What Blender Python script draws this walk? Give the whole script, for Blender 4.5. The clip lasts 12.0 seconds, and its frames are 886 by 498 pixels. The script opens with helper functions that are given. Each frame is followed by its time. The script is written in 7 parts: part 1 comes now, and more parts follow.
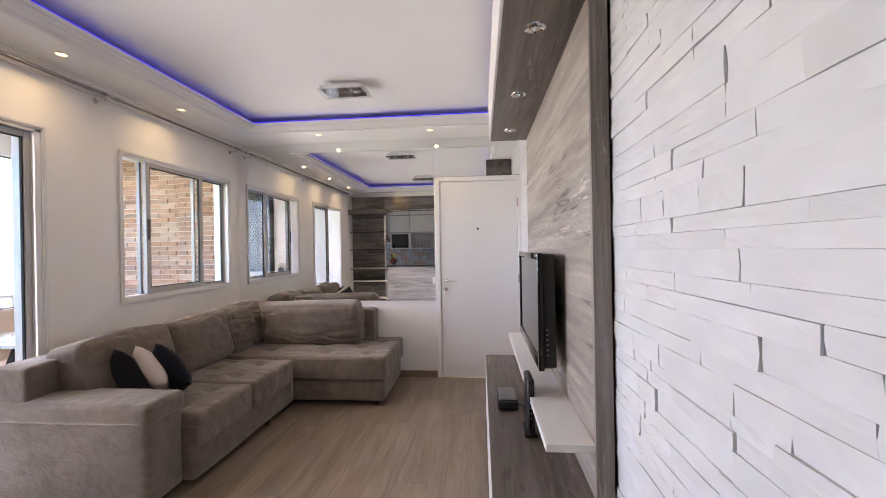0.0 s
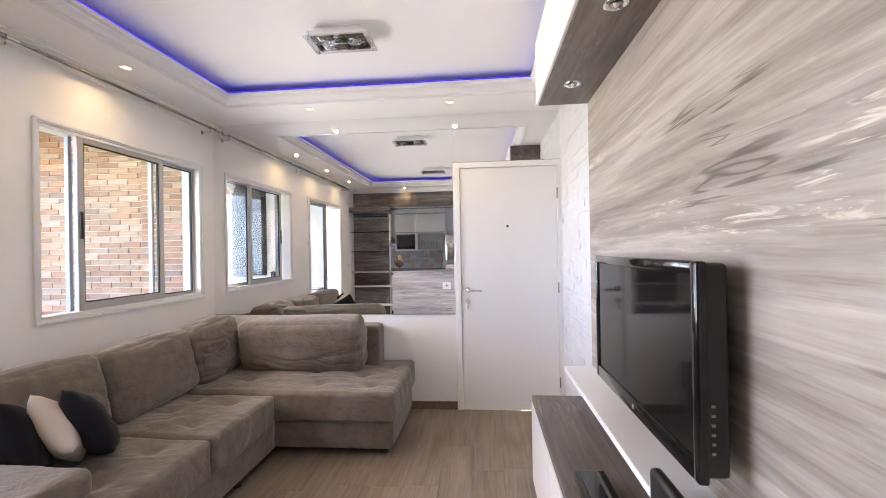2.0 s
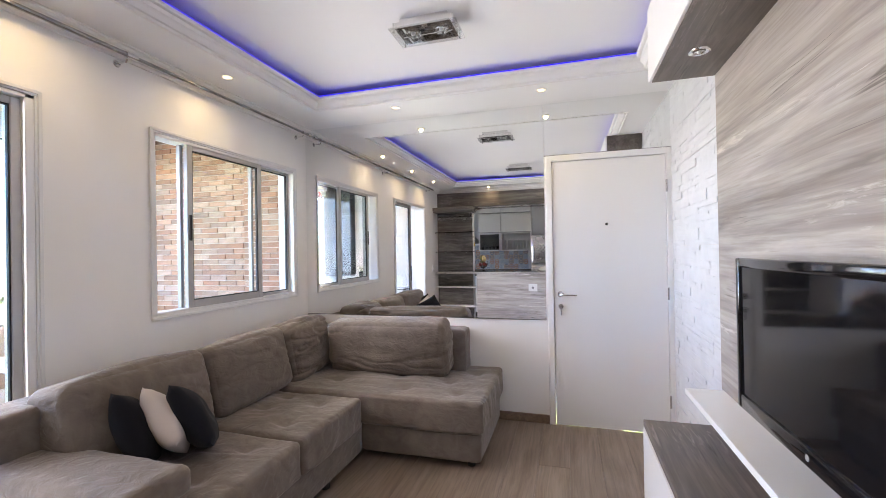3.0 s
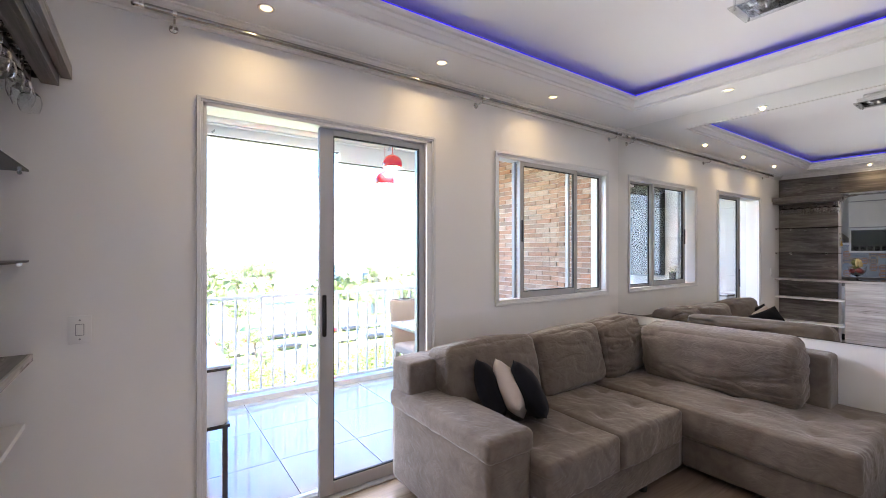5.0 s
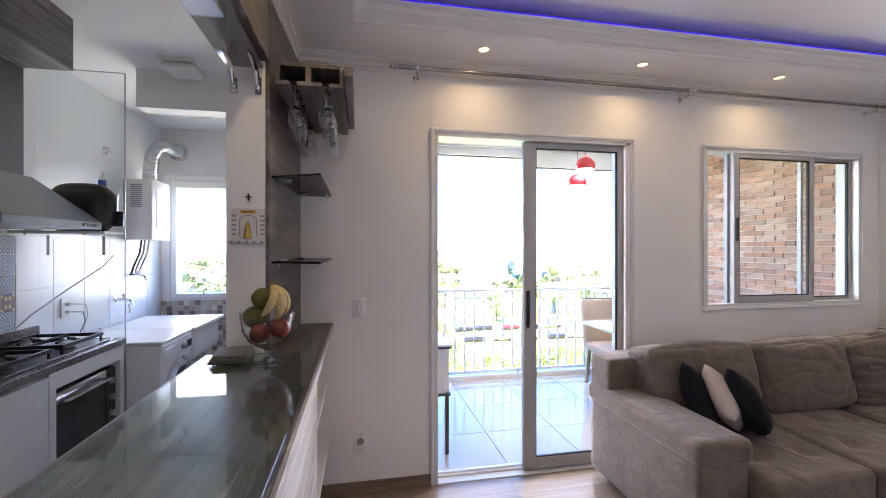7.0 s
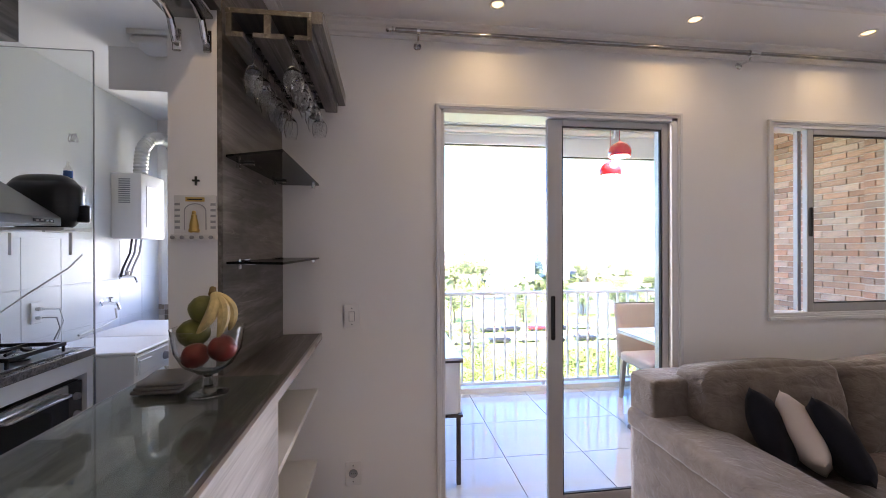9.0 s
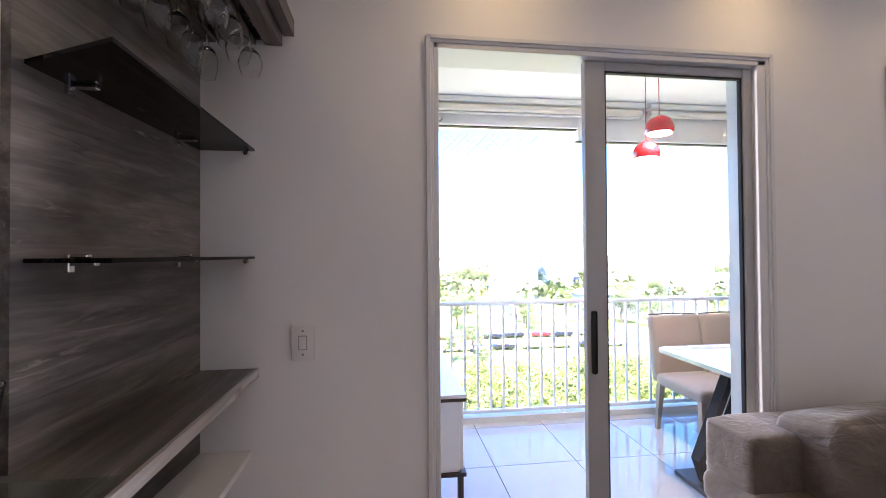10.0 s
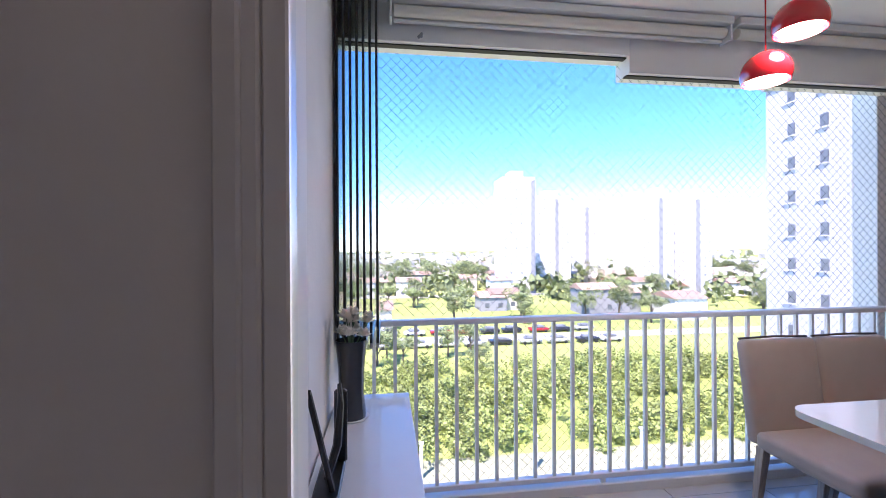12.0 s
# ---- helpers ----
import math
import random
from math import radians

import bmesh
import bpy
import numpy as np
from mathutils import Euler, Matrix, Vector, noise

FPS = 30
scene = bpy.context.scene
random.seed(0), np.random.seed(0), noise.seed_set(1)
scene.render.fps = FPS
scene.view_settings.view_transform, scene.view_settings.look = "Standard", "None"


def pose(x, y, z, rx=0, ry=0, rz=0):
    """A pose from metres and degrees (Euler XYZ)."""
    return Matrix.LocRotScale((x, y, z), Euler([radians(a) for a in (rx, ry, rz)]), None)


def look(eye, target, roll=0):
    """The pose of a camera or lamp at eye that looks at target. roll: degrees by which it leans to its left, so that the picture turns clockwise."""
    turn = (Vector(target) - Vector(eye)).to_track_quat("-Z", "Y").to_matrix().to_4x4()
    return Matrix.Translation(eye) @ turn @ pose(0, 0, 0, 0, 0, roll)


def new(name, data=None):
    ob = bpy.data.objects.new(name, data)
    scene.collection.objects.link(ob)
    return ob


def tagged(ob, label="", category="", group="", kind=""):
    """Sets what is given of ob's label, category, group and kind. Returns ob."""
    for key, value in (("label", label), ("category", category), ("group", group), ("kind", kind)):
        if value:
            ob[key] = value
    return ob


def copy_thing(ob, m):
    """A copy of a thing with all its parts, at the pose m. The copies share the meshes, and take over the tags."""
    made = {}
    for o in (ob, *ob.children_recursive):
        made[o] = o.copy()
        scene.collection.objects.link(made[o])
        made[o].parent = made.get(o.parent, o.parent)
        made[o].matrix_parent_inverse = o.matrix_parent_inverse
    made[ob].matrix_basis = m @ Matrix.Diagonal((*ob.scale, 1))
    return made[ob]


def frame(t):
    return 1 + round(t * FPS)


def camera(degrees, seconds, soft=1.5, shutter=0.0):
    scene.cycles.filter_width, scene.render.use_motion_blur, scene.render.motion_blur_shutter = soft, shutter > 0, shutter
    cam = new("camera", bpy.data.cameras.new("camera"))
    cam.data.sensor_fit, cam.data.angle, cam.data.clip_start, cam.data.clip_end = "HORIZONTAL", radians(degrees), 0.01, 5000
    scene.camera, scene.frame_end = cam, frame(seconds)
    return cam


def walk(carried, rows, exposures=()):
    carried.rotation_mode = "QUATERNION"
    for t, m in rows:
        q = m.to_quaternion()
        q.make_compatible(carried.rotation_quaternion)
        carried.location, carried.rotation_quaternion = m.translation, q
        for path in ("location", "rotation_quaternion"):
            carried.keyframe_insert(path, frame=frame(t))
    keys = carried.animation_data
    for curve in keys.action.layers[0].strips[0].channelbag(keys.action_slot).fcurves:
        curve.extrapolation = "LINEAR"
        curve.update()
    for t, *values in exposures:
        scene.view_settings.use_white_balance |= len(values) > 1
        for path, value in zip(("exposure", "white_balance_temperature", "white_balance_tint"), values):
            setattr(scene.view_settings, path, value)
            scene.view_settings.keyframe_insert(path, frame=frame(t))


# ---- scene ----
cam = camera(92.5, 12.0, soft=0.9)
PATH = [
    (0, (-0.078, 0.256, 1.376), (-0.255, 2.249, 1.374), -1.0),
    (0.5, (-0.106, 0.51, 1.361), (-0.286, 2.502, 1.362), -1.0),
    (1, (-0.145, 0.761, 1.382), (-0.32, 2.753, 1.384), -1.0),
    (1.5, (-0.22, 0.944, 1.384), (-0.396, 2.936, 1.388), -1.1),
    (2, (-0.318, 1.101, 1.386), (-0.505, 3.092, 1.39), -1.0),
    (2.5, (-0.371, 1.207, 1.384), (-0.663, 3.186, 1.392), -1.0),
    (3, (-0.398, 1.281, 1.39), (-0.961, 3.2, 1.402), -1.0),
    (3.2, (-0.41, 1.294, 1.38), (-1.118, 3.164, 1.396), -0.8),
    (4.8, (-0.413, 1.147, 1.429), (-1.995, 2.371, 1.428), 0.1),
    (5, (-0.419, 1.08, 1.427), (-2.055, 2.231, 1.431), 0.0),
    (5.5, (-0.375, 0.982, 1.43), (-2.145, 1.914, 1.433), 0.0),
    (6, (-0.322, 0.895, 1.44), (-2.193, 1.601, 1.436), 0.1),
    (6.5, (-0.275, 0.854, 1.444), (-2.207, 1.372, 1.439), 0.1),
    (7, (-0.224, 0.853, 1.441), (-2.186, 1.243, 1.438), 0.0),
    (7.2, (-0.217, 0.859, 1.433), (-2.183, 1.221, 1.437), 0.1),
    (9, (-0.603, 1.025, 1.427), (-2.585, 1.294, 1.425), -0.2),
    (9.5, (-0.905, 1.091, 1.405), (-2.889, 1.346, 1.415), -0.3),
    (10, (-1.266, 1.146, 1.387), (-3.249, 1.403, 1.413), -0.4),
    (10.5, (-1.593, 1.218, 1.398), (-3.577, 1.47, 1.406), -0.3),
    (11, (-1.928, 1.263, 1.392), (-3.911, 1.526, 1.398), -0.2),
    (11.5, (-2.2, 1.311, 1.379), (-4.181, 1.584, 1.369), -0.0),
    (12, (-2.466, 1.392, 1.371), (-4.447, 1.661, 1.369), -0.3),
]
walk(cam, [(r[0], look(*r[1:])) for r in PATH],
     exposures=[(0.0, 4.4, 6850, 21), (1.0, 4.65, 6750, 20), (2.5, 4.9, 6600, 18), (3.2, 4.65, 6350, 17), (4.8, 4.5, 6400, 18), (5.5, 4.45, 6350, 18), (6.5, 4.4, 6450, 20), (9.0, 4.1, 6600, 23), (10.0, 4.05, 6450, 23), (10.8, 3.8, 6400, 23), (11.3, 3.4, 6350, 25), (12.0, 2.6, 6250, 29)])

# ---- world, sun, lamps ----
SUN_DIR = Vector((0.45, -0.36, 1.0)).normalized()
world = bpy.data.worlds.new("world")
scene.world = world
world.use_nodes = True
wn = world.node_tree.nodes
sky = wn.new("ShaderNodeTexSky")
sky.sky_type = "NISHITA"
sky.sun_disc = False
sky.sun_elevation = math.asin(SUN_DIR.z)
sky.sun_rotation = math.atan2(SUN_DIR.x, SUN_DIR.y)
sky.air_density, sky.dust_density, sky.ozone_density = 0.75, 0.05, 3.0
sky.altitude = 1800
hs_ = wn.new("ShaderNodeHueSaturation")
hs_.inputs["Saturation"].default_value = 1.25
world.node_tree.links.new(sky.outputs[0], hs_.inputs["Color"])
world.node_tree.links.new(hs_.outputs[0], wn["Background"].inputs[0])
wn["Background"].inputs[1].default_value = 0.12


def lamp(name, kind, m, energy, colour=(1, 1, 1), **more):
    data = bpy.data.lights.new(name, kind)
    data.energy, data.color = energy, colour
    for key, value in more.items():
        if key == "angle":
            data.angle = value
        elif key == "spot":
            data.spot_size, data.spot_blend = value
        elif key == "radius":
            data.shadow_soft_size = value
    ob = new(name, data)
    ob.matrix_world = m
    return ob


def sky_lamp(x, y0, y1, z0, z1, energy):
    """The sky's light entering by one opening, as an area lamp that fills it."""
    ob = lamp("sky_lamp", "AREA", look((x, (y0 + y1) / 2, (z0 + z1) / 2), (x + 1, (y0 + y1) / 2, (z0 + z1) / 2)), energy, (1.0, 0.985, 0.97))
    ob.data.shape = "RECTANGLE"
    ob.data.size, ob.data.size_y = y1 - y0, z1 - z0
    ob.data.spread = radians(118)


sky_lamp(-2.776, 1.33, 2.60, 0.04, 2.11, 1.25)
sky_lamp(-2.764, 3.25, 4.57, 1.06, 2.11, 0.72)
sky_lamp(-4.744, -0.87, -0.06, 1.01, 2.02, 0.52)
lamp("sun", "SUN", look(SUN_DIR * 40, (0, 0, 0)), 2.6, (1.0, 0.95, 0.87), angle=radians(0.5))

# ---- materials ----
MATS = {}


def nodes_of(name):
    m = bpy.data.materials.new(name)
    m.use_nodes = True
    MATS[name] = m
    nt = m.node_tree
    return m, nt, nt.nodes["Principled BSDF"]


def coords(nt, scale=(1, 1, 1), rot=(0, 0, 0), kind="Object"):
    tc = nt.nodes.new("ShaderNodeTexCoord")
    mp = nt.nodes.new("ShaderNodeMapping")
    mp.inputs["Scale"].default_value = scale
    mp.inputs["Rotation"].default_value = rot
    nt.links.new(tc.outputs[kind], mp.inputs[0])
    return mp.outputs[0]


def noise_node(nt, vec, scale, detail=4.0, rough=0.55, distort=0.0):
    n = nt.nodes.new("ShaderNodeTexNoise")
    n.inputs["Scale"].default_value = scale
    n.inputs["Detail"].default_value = detail
    n.inputs["Roughness"].default_value = rough
    n.inputs["Distortion"].default_value = distort
    nt.links.new(vec, n.inputs["Vector"])
    return n.outputs[0]


def ramp(nt, fac, stops):
    r = nt.nodes.new("ShaderNodeValToRGB")
    e = r.color_ramp.elements
    while len(e) < len(stops):
        e.new(0.5)
    for el, (p, c) in zip(e, stops):
        el.position, el.color = p, (*c, 1)
    nt.links.new(fac, r.inputs[0])
    return r.outputs[0]


def add_bump(nt, bs, height, strength, dist=0.002):
    b = nt.nodes.new("ShaderNodeBump")
    b.inputs["Strength"].default_value = strength
    b.inputs["Distance"].default_value = dist
    nt.links.new(height, b.inputs["Height"])
    nt.links.new(b.outputs[0], bs.inputs["Normal"])


def mixc(nt, fac, a, b, mode="MIX"):
    m = nt.nodes.new("ShaderNodeMix")
    m.data_type, m.blend_type = "RGBA", mode
    for sock, v in ((m.inputs[0], fac), (m.inputs[6], a), (m.inputs[7], b)):
        if isinstance(v, (int, float)):
            sock.default_value = v
        elif isinstance(v, tuple):
            sock.default_value = (*v, 1)
        else:
            nt.links.new(v, sock)
    return m.outputs[2]


def mat(name, col, rough=0.5, metal=0.0, var=0.08, scale=3.0, bump=0.1, bscale=60.0, stretch=(1, 1, 1), sheen=0.0, coat=0.0, random_tone=0.0, spec=0.5):
    """A plain surface with broad and fine variation."""
    m, nt, bs = nodes_of(name)
    v = coords(nt, stretch)
    broad = noise_node(nt, v, scale, 3.0)
    fine = noise_node(nt, v, bscale, 4.0)
    lo, hi = tuple(c * (1 - var) for c in col), tuple(min(1, c * (1 + var)) for c in col)
    c = ramp(nt, broad, [(0.3, lo), (0.7, hi)])
    c = mixc(nt, 0.25 * min(1, var * 5), c, ramp(nt, fine, [(0.3, lo), (0.7, hi)]))
    if random_tone:
        oi = nt.nodes.new("ShaderNodeObjectInfo")
        c = mixc(nt, 1.0, c, ramp(nt, oi.outputs["Random"], [(0, (1 - random_tone,) * 3), (1, (1 + random_tone,) * 3)]), "MULTIPLY")
    nt.links.new(c, bs.inputs["Base Color"])
    rr = nt.nodes.new("ShaderNodeMapRange")
    rr.inputs[3].default_value, rr.inputs[4].default_value = max(0.02, rough - 0.06), min(1, rough + 0.06)
    nt.links.new(broad, rr.inputs[0])
    nt.links.new(rr.outputs[0], bs.inputs["Roughness"])
    bs.inputs["Metallic"].default_value = metal
    bs.inputs["Specular IOR Level"].default_value = spec
    bs.inputs["Sheen Weight"].default_value = sheen
    bs.inputs["Coat Weight"].default_value = coat
    if bump:
        add_bump(nt, bs, fine, bump)
    return m


def wood(name, tones, along="y", grain=1.0, rough=0.45, bump=0.25, warp=1.2, random_tone=0.0, crack=0.0):
    """Weathered boards: long soft bands, fine straight grain, and, where asked, dark checks and bleached flecks."""
    m, nt, bs = nodes_of(name)
    ax = "xyz".index(along)
    tc = nt.nodes.new("ShaderNodeTexCoord")
    src = tc.outputs["Object"]
    oi = nt.nodes.new("ShaderNodeObjectInfo")
    if random_tone:
        sh = nt.nodes.new("ShaderNodeVectorMath")
        sh.operation = "MULTIPLY_ADD"
        sh.inputs[1].default_value = (37.0, 37.0, 37.0)
        nt.links.new(oi.outputs["Random"], sh.inputs[0])
        nt.links.new(src, sh.inputs[2])
        src = sh.outputs[0]
    # a slow wander bends the grain
    wn_ = nt.nodes.new("ShaderNodeTexNoise")
    wn_.inputs["Scale"].default_value = 1.6 * grain
    wn_.inputs["Detail"].default_value = 2.0
    nt.links.new(src, wn_.inputs["Vector"])
    wa = nt.nodes.new("ShaderNodeVectorMath")
    wa.operation = "MULTIPLY_ADD"
    amp = 0.09 * warp
    wa.inputs[1].default_value = (amp, amp, amp)
    nt.links.new(wn_.outputs[1], wa.inputs[0])
    nt.links.new(src, wa.inputs[2])

    def stretched(across, length):
        mp = nt.nodes.new("ShaderNodeMapping")
        sc = [across * grain] * 3
        sc[ax] = length * grain
        mp.inputs["Scale"].default_value = sc
        nt.links.new(wa.outputs[0], mp.inputs[0])
        return mp.outputs[0]

    band = noise_node(nt, stretched(6.0, 0.9), 1.0, 5.0, 0.62, 0.5)
    fine = noise_node(nt, stretched(85.0, 2.2), 1.0, 4.0, 0.6, 0.2)
    mid = noise_node(nt, stretched(26.0, 1.3), 1.0, 5.0, 0.7, 0.4)
    c = ramp(nt, band, [(0.32, tones[0]), (0.46, tones[1]), (0.56, tones[2]), (0.7, tones[1])])
    c = mixc(nt, 0.45, c, ramp(nt, mid, [(0.34, tones[0]), (0.5, tones[1]), (0.64, tones[2])]))
    c = mixc(nt, 0.7, c, ramp(nt, fine, [(0.36, (0.72, 0.70, 0.69)), (0.5, (1, 1, 1)), (0.66, (1.12, 1.12, 1.12))]), "MULTIPLY")
    height = fine
    if crack:
        ck = noise_node(nt, stretched(20.0, 0.8), 1.0, 3.0, 0.5, 0.6)
        line = ramp(nt, ck, [(0.484, (1, 1, 1)), (0.498, (0, 0, 0)), (0.503, (0, 0, 0)), (0.517, (1, 1, 1))])
        where = ramp(nt, noise_node(nt, stretched(5.0, 2.6), 1.0, 2.0), [(0.50, (1, 1, 1)), (0.60, (0, 0, 0))])
        line = mixc(nt, 1.0, line, where, "ADD")
        c = mixc(nt, crack, c, mixc(nt, 1.0, c, ramp(nt, line, [(0.0, (0.3, 0.27, 0.25)), (1.0, (1, 1, 1))]), "MULTIPLY"))
        fl = noise_node(nt, stretched(60.0, 7.0), 1.0, 4.0, 0.7, 0.8)
        flw = ramp(nt, noise_node(nt, stretched(7.0, 1.8), 1.0, 2.0), [(0.52, (0, 0, 0)), (0.62, (1, 1, 1))])
        fleck = mixc(nt, 1.0, ramp(nt, fl, [(0.55, (0, 0, 0)), (0.66, (1, 1, 1))]), flw, "MULTIPLY")
        c = mixc(nt, fleck, c, tuple(min(0.8, t * 1.35) for t in tones[2]))
    if random_tone:
        c = mixc(nt, 1.0, c, ramp(nt, oi.outputs["Random"], [(0, (1 - random_tone,) * 3), (1, (1 + random_tone,) * 3)]), "MULTIPLY")
    nt.links.new(c, bs.inputs["Base Color"])
    rr = nt.nodes.new("ShaderNodeMapRange")
    rr.inputs[3].default_value, rr.inputs[4].default_value = rough - 0.08, rough + 0.12
    nt.links.new(fine, rr.inputs[0])
    nt.links.new(rr.outputs[0], bs.inputs["Roughness"])
    add_bump(nt, bs, height, bump, 0.0015)
    return m


def glow(name, col, strength):
    m, nt, bs = nodes_of(name)
    bs.inputs["Base Color"].default_value = (*col, 1)
    bs.inputs["Emission Color"].default_value = (*col, 1)
    bs.inputs["Emission Strength"].default_value = strength
    return m


def clear_glass(name, tint=(1, 1, 1), gloss=0.06, rough=0.0):
    """Thin sheet glass: lets light straight through, with a Fresnel gloss."""
    m, nt, bs = nodes_of(name)
    tr = nt.nodes.new("ShaderNodeBsdfTransparent")
    tr.inputs[0].default_value = (*tint, 1)
    gl = nt.nodes.new("ShaderNodeBsdfGlossy")
    gl.inputs["Roughness"].default_value = rough
    lw = nt.nodes.new("ShaderNodeLayerWeight")
    lw.inputs[0].default_value = 0.5
    pw = nt.nodes.new("ShaderNodeMath")
    pw.operation = "POWER"
    pw.inputs[1].default_value = 4.0
    nt.links.new(lw.outputs["Facing"], pw.inputs[0])
    ma = nt.nodes.new("ShaderNodeMath")
    ma.operation = "MULTIPLY_ADD"
    ma.inputs[1].default_value, ma.inputs[2].default_value = 0.55, gloss * 0.5
    nt.links.new(pw.outputs[0], ma.inputs[0])
    mx = nt.nodes.new("ShaderNodeMixShader")
    nt.links.new(ma.outputs[0], mx.inputs[0])
    nt.links.new(tr.outputs[0], mx.inputs[1])
    nt.links.new(gl.outputs[0], mx.inputs[2])
    nt.links.new(mx.outputs[0], nt.nodes["Material Output"].inputs[0])
    return m


WHITE = mat("wall_paint", (0.86, 0.845, 0.83), 0.65, var=0.025, scale=1.2, bump=0.08, bscale=180)
CEIL = mat("ceiling_paint", (0.9, 0.89, 0.885), 0.7, var=0.02, scale=0.8, bump=0.03, bscale=90)
PLASTER = mat("moulding_plaster", (0.84, 0.82, 0.80), 0.5, var=0.02, bump=0.03)
LACQUER = mat("white_lacquer", (0.80, 0.79, 0.77), 0.3, var=0.02, bump=0.02, bscale=200)
DOORW = mat("door_white", (0.82, 0.81, 0.80), 0.38, var=0.025, scale=1.5, bump=0.05, bscale=90, stretch=(1, 1, 0.15))
STONE = mat("painted_stone", (0.62, 0.62, 0.635), 0.7, var=0.06, scale=6, bump=0.8, bscale=30, random_tone=0.04)
PANEL = wood("grey_driftwood", [(0.125, 0.10, 0.085), (0.285, 0.243, 0.212), (0.44, 0.395, 0.355)], "y", 0.6, 0.5, warp=0.32, crack=0.85)
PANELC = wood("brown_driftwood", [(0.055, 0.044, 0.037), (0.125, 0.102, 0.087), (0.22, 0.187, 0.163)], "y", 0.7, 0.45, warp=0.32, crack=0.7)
PANELV = wood("grey_driftwood_upright", [(0.12, 0.10, 0.088), (0.21, 0.18, 0.16), (0.31, 0.275, 0.25)], "z", 0.9, 0.5, warp=0.3, crack=0.6)
PANELX = wood("dark_driftwood", [(0.035, 0.031, 0.029), (0.10, 0.09, 0.083), (0.27, 0.25, 0.235)], "x", 0.7, 0.36, warp=0.45, crack=0.6)
PANELB = wood("pale_driftwood", [(0.2, 0.18, 0.17), (0.40, 0.37, 0.35), (0.60, 0.57, 0.55)], "x", 0.7, 0.5, warp=0.5, crack=0.9)
LAMINATE = wood("oak_laminate", [(0.16, 0.118, 0.088), (0.235, 0.178, 0.136), (0.31, 0.243, 0.19)], "y", 0.8, 0.34, 0.08, 0.8, random_tone=0.06)
BASEB = wood("oak_skirting", [(0.12, 0.08, 0.055), (0.2, 0.14, 0.1), (0.26, 0.19, 0.14)], "y", 0.8, 0.4, 0.1)
ALU = mat("painted_aluminium", (0.76, 0.76, 0.765), 0.38, 0.15, var=0.03, bump=0.02)
# darker copy of ALU: the sashes' room-side shade is put into the colour
ALU_SHADED = mat("shaded_sash_aluminium", (0.46, 0.46, 0.465), 0.38, 0.2, var=0.03, bump=0.02)
ALUD = mat("grey_aluminium", (0.33, 0.33, 0.34), 0.4, 0.4, var=0.04, bump=0.02)
RODS = mat("rod_steel", (0.36, 0.355, 0.35), 0.24, 1.0, var=0.06, bump=0.0)
STEEL = mat("brushed_steel", (0.58, 0.57, 0.56), 0.26, 1.0, var=0.06, scale=2, bump=0.05, bscale=120, stretch=(1, 12, 1))
CHROME = mat("chrome", (0.78, 0.78, 0.78), 0.08, 1.0, var=0.03, bump=0.0)
BLACK = mat("black_plastic", (0.012, 0.012, 0.013), 0.3, var=0.2, bump=0.03)
GASKET = mat("black_gasket", (0.02, 0.02, 0.02), 0.6, var=0.1)
SCREEN = mat("screen_glass", (0.005, 0.005, 0.006), 0.07, var=0.1, bump=0.0, coat=0.15, spec=0.35)
MIRROR, _nt, _bs = nodes_of("mirror_silver")
_bs.inputs["Base Color"].default_value = (0.90, 0.91, 0.905, 1)
_bs.inputs["Metallic"].default_value = 1.0
_bs.inputs["Roughness"].default_value = 0.0
GLASS = clear_glass("window_glass", (0.97, 0.985, 0.98))
SMOKE = clear_glass("smoked_glass", (0.16, 0.16, 0.16))
GREENG = clear_glass("green_sheet_glass", (0.95, 0.992, 0.98), 0.15)
CUP = clear_glass("drinking_glass", (0.90, 0.91, 0.91), 0.22)
OVERG = clear_glass("overhead_glass", (0.66, 0.66, 0.64), 0.2)
REALG, _nt, _bs = nodes_of("blown_glass")
_bs.inputs["Transmission Weight"].default_value = 1.0
_bs.inputs["Roughness"].default_value = 0.0
_bs.inputs["IOR"].default_value = 1.46
_bs.inputs["Base Color"].default_value = (0.98, 0.99, 0.99, 1)
GREYG = clear_glass("grey_cabinet_glass", (0.6, 0.61, 0.6), 0.1)
LED = glow("blue_led", (0.03, 0.015, 1.0), 0.045)
SPOTG = glow("warm_bulb", (1.0, 0.66, 0.30), 0.16)
BULB = glow("pendant_bulb", (1.0, 0.90, 0.78), 22.0)
TILEB = mat("balcony_porcelain", (0.5, 0.495, 0.485), 0.06, var=0.04, scale=2.5, bump=0.01, coat=0.3, random_tone=0.03)
TILEK = mat("kitchen_floor_tile", (0.55, 0.54, 0.52), 0.25, var=0.05, random_tone=0.03)
TILEW = mat("white_wall_tile", (0.80, 0.81, 0.82), 0.3, var=0.02, bump=0.01, random_tone=0.02)
GROUT = mat("grout", (0.24, 0.23, 0.22), 0.85, var=0.1)
MORTAR = mat("mortar", (0.66, 0.58, 0.50), 0.9, var=0.1, bump=0.4)
GRANITE = mat("speckled_granite", (0.16, 0.15, 0.14), 0.22, var=0.6, scale=90, bump=0.02, bscale=220)
RED = mat("red_enamel", (0.55, 0.012, 0.018), 0.16, var=0.06, bump=0.0, coat=0.7)
BEIGE = mat("beige_upholstery", (0.34, 0.27, 0.225), 0.85, var=0.08, scale=5, bump=0.35, bscale=350, sheen=0.3)
WOODD = wood("dark_wood", [(0.02, 0.014, 0.01), (0.05, 0.035, 0.026), (0.09, 0.065, 0.05)], "z", 1.2, 0.4, 0.1)
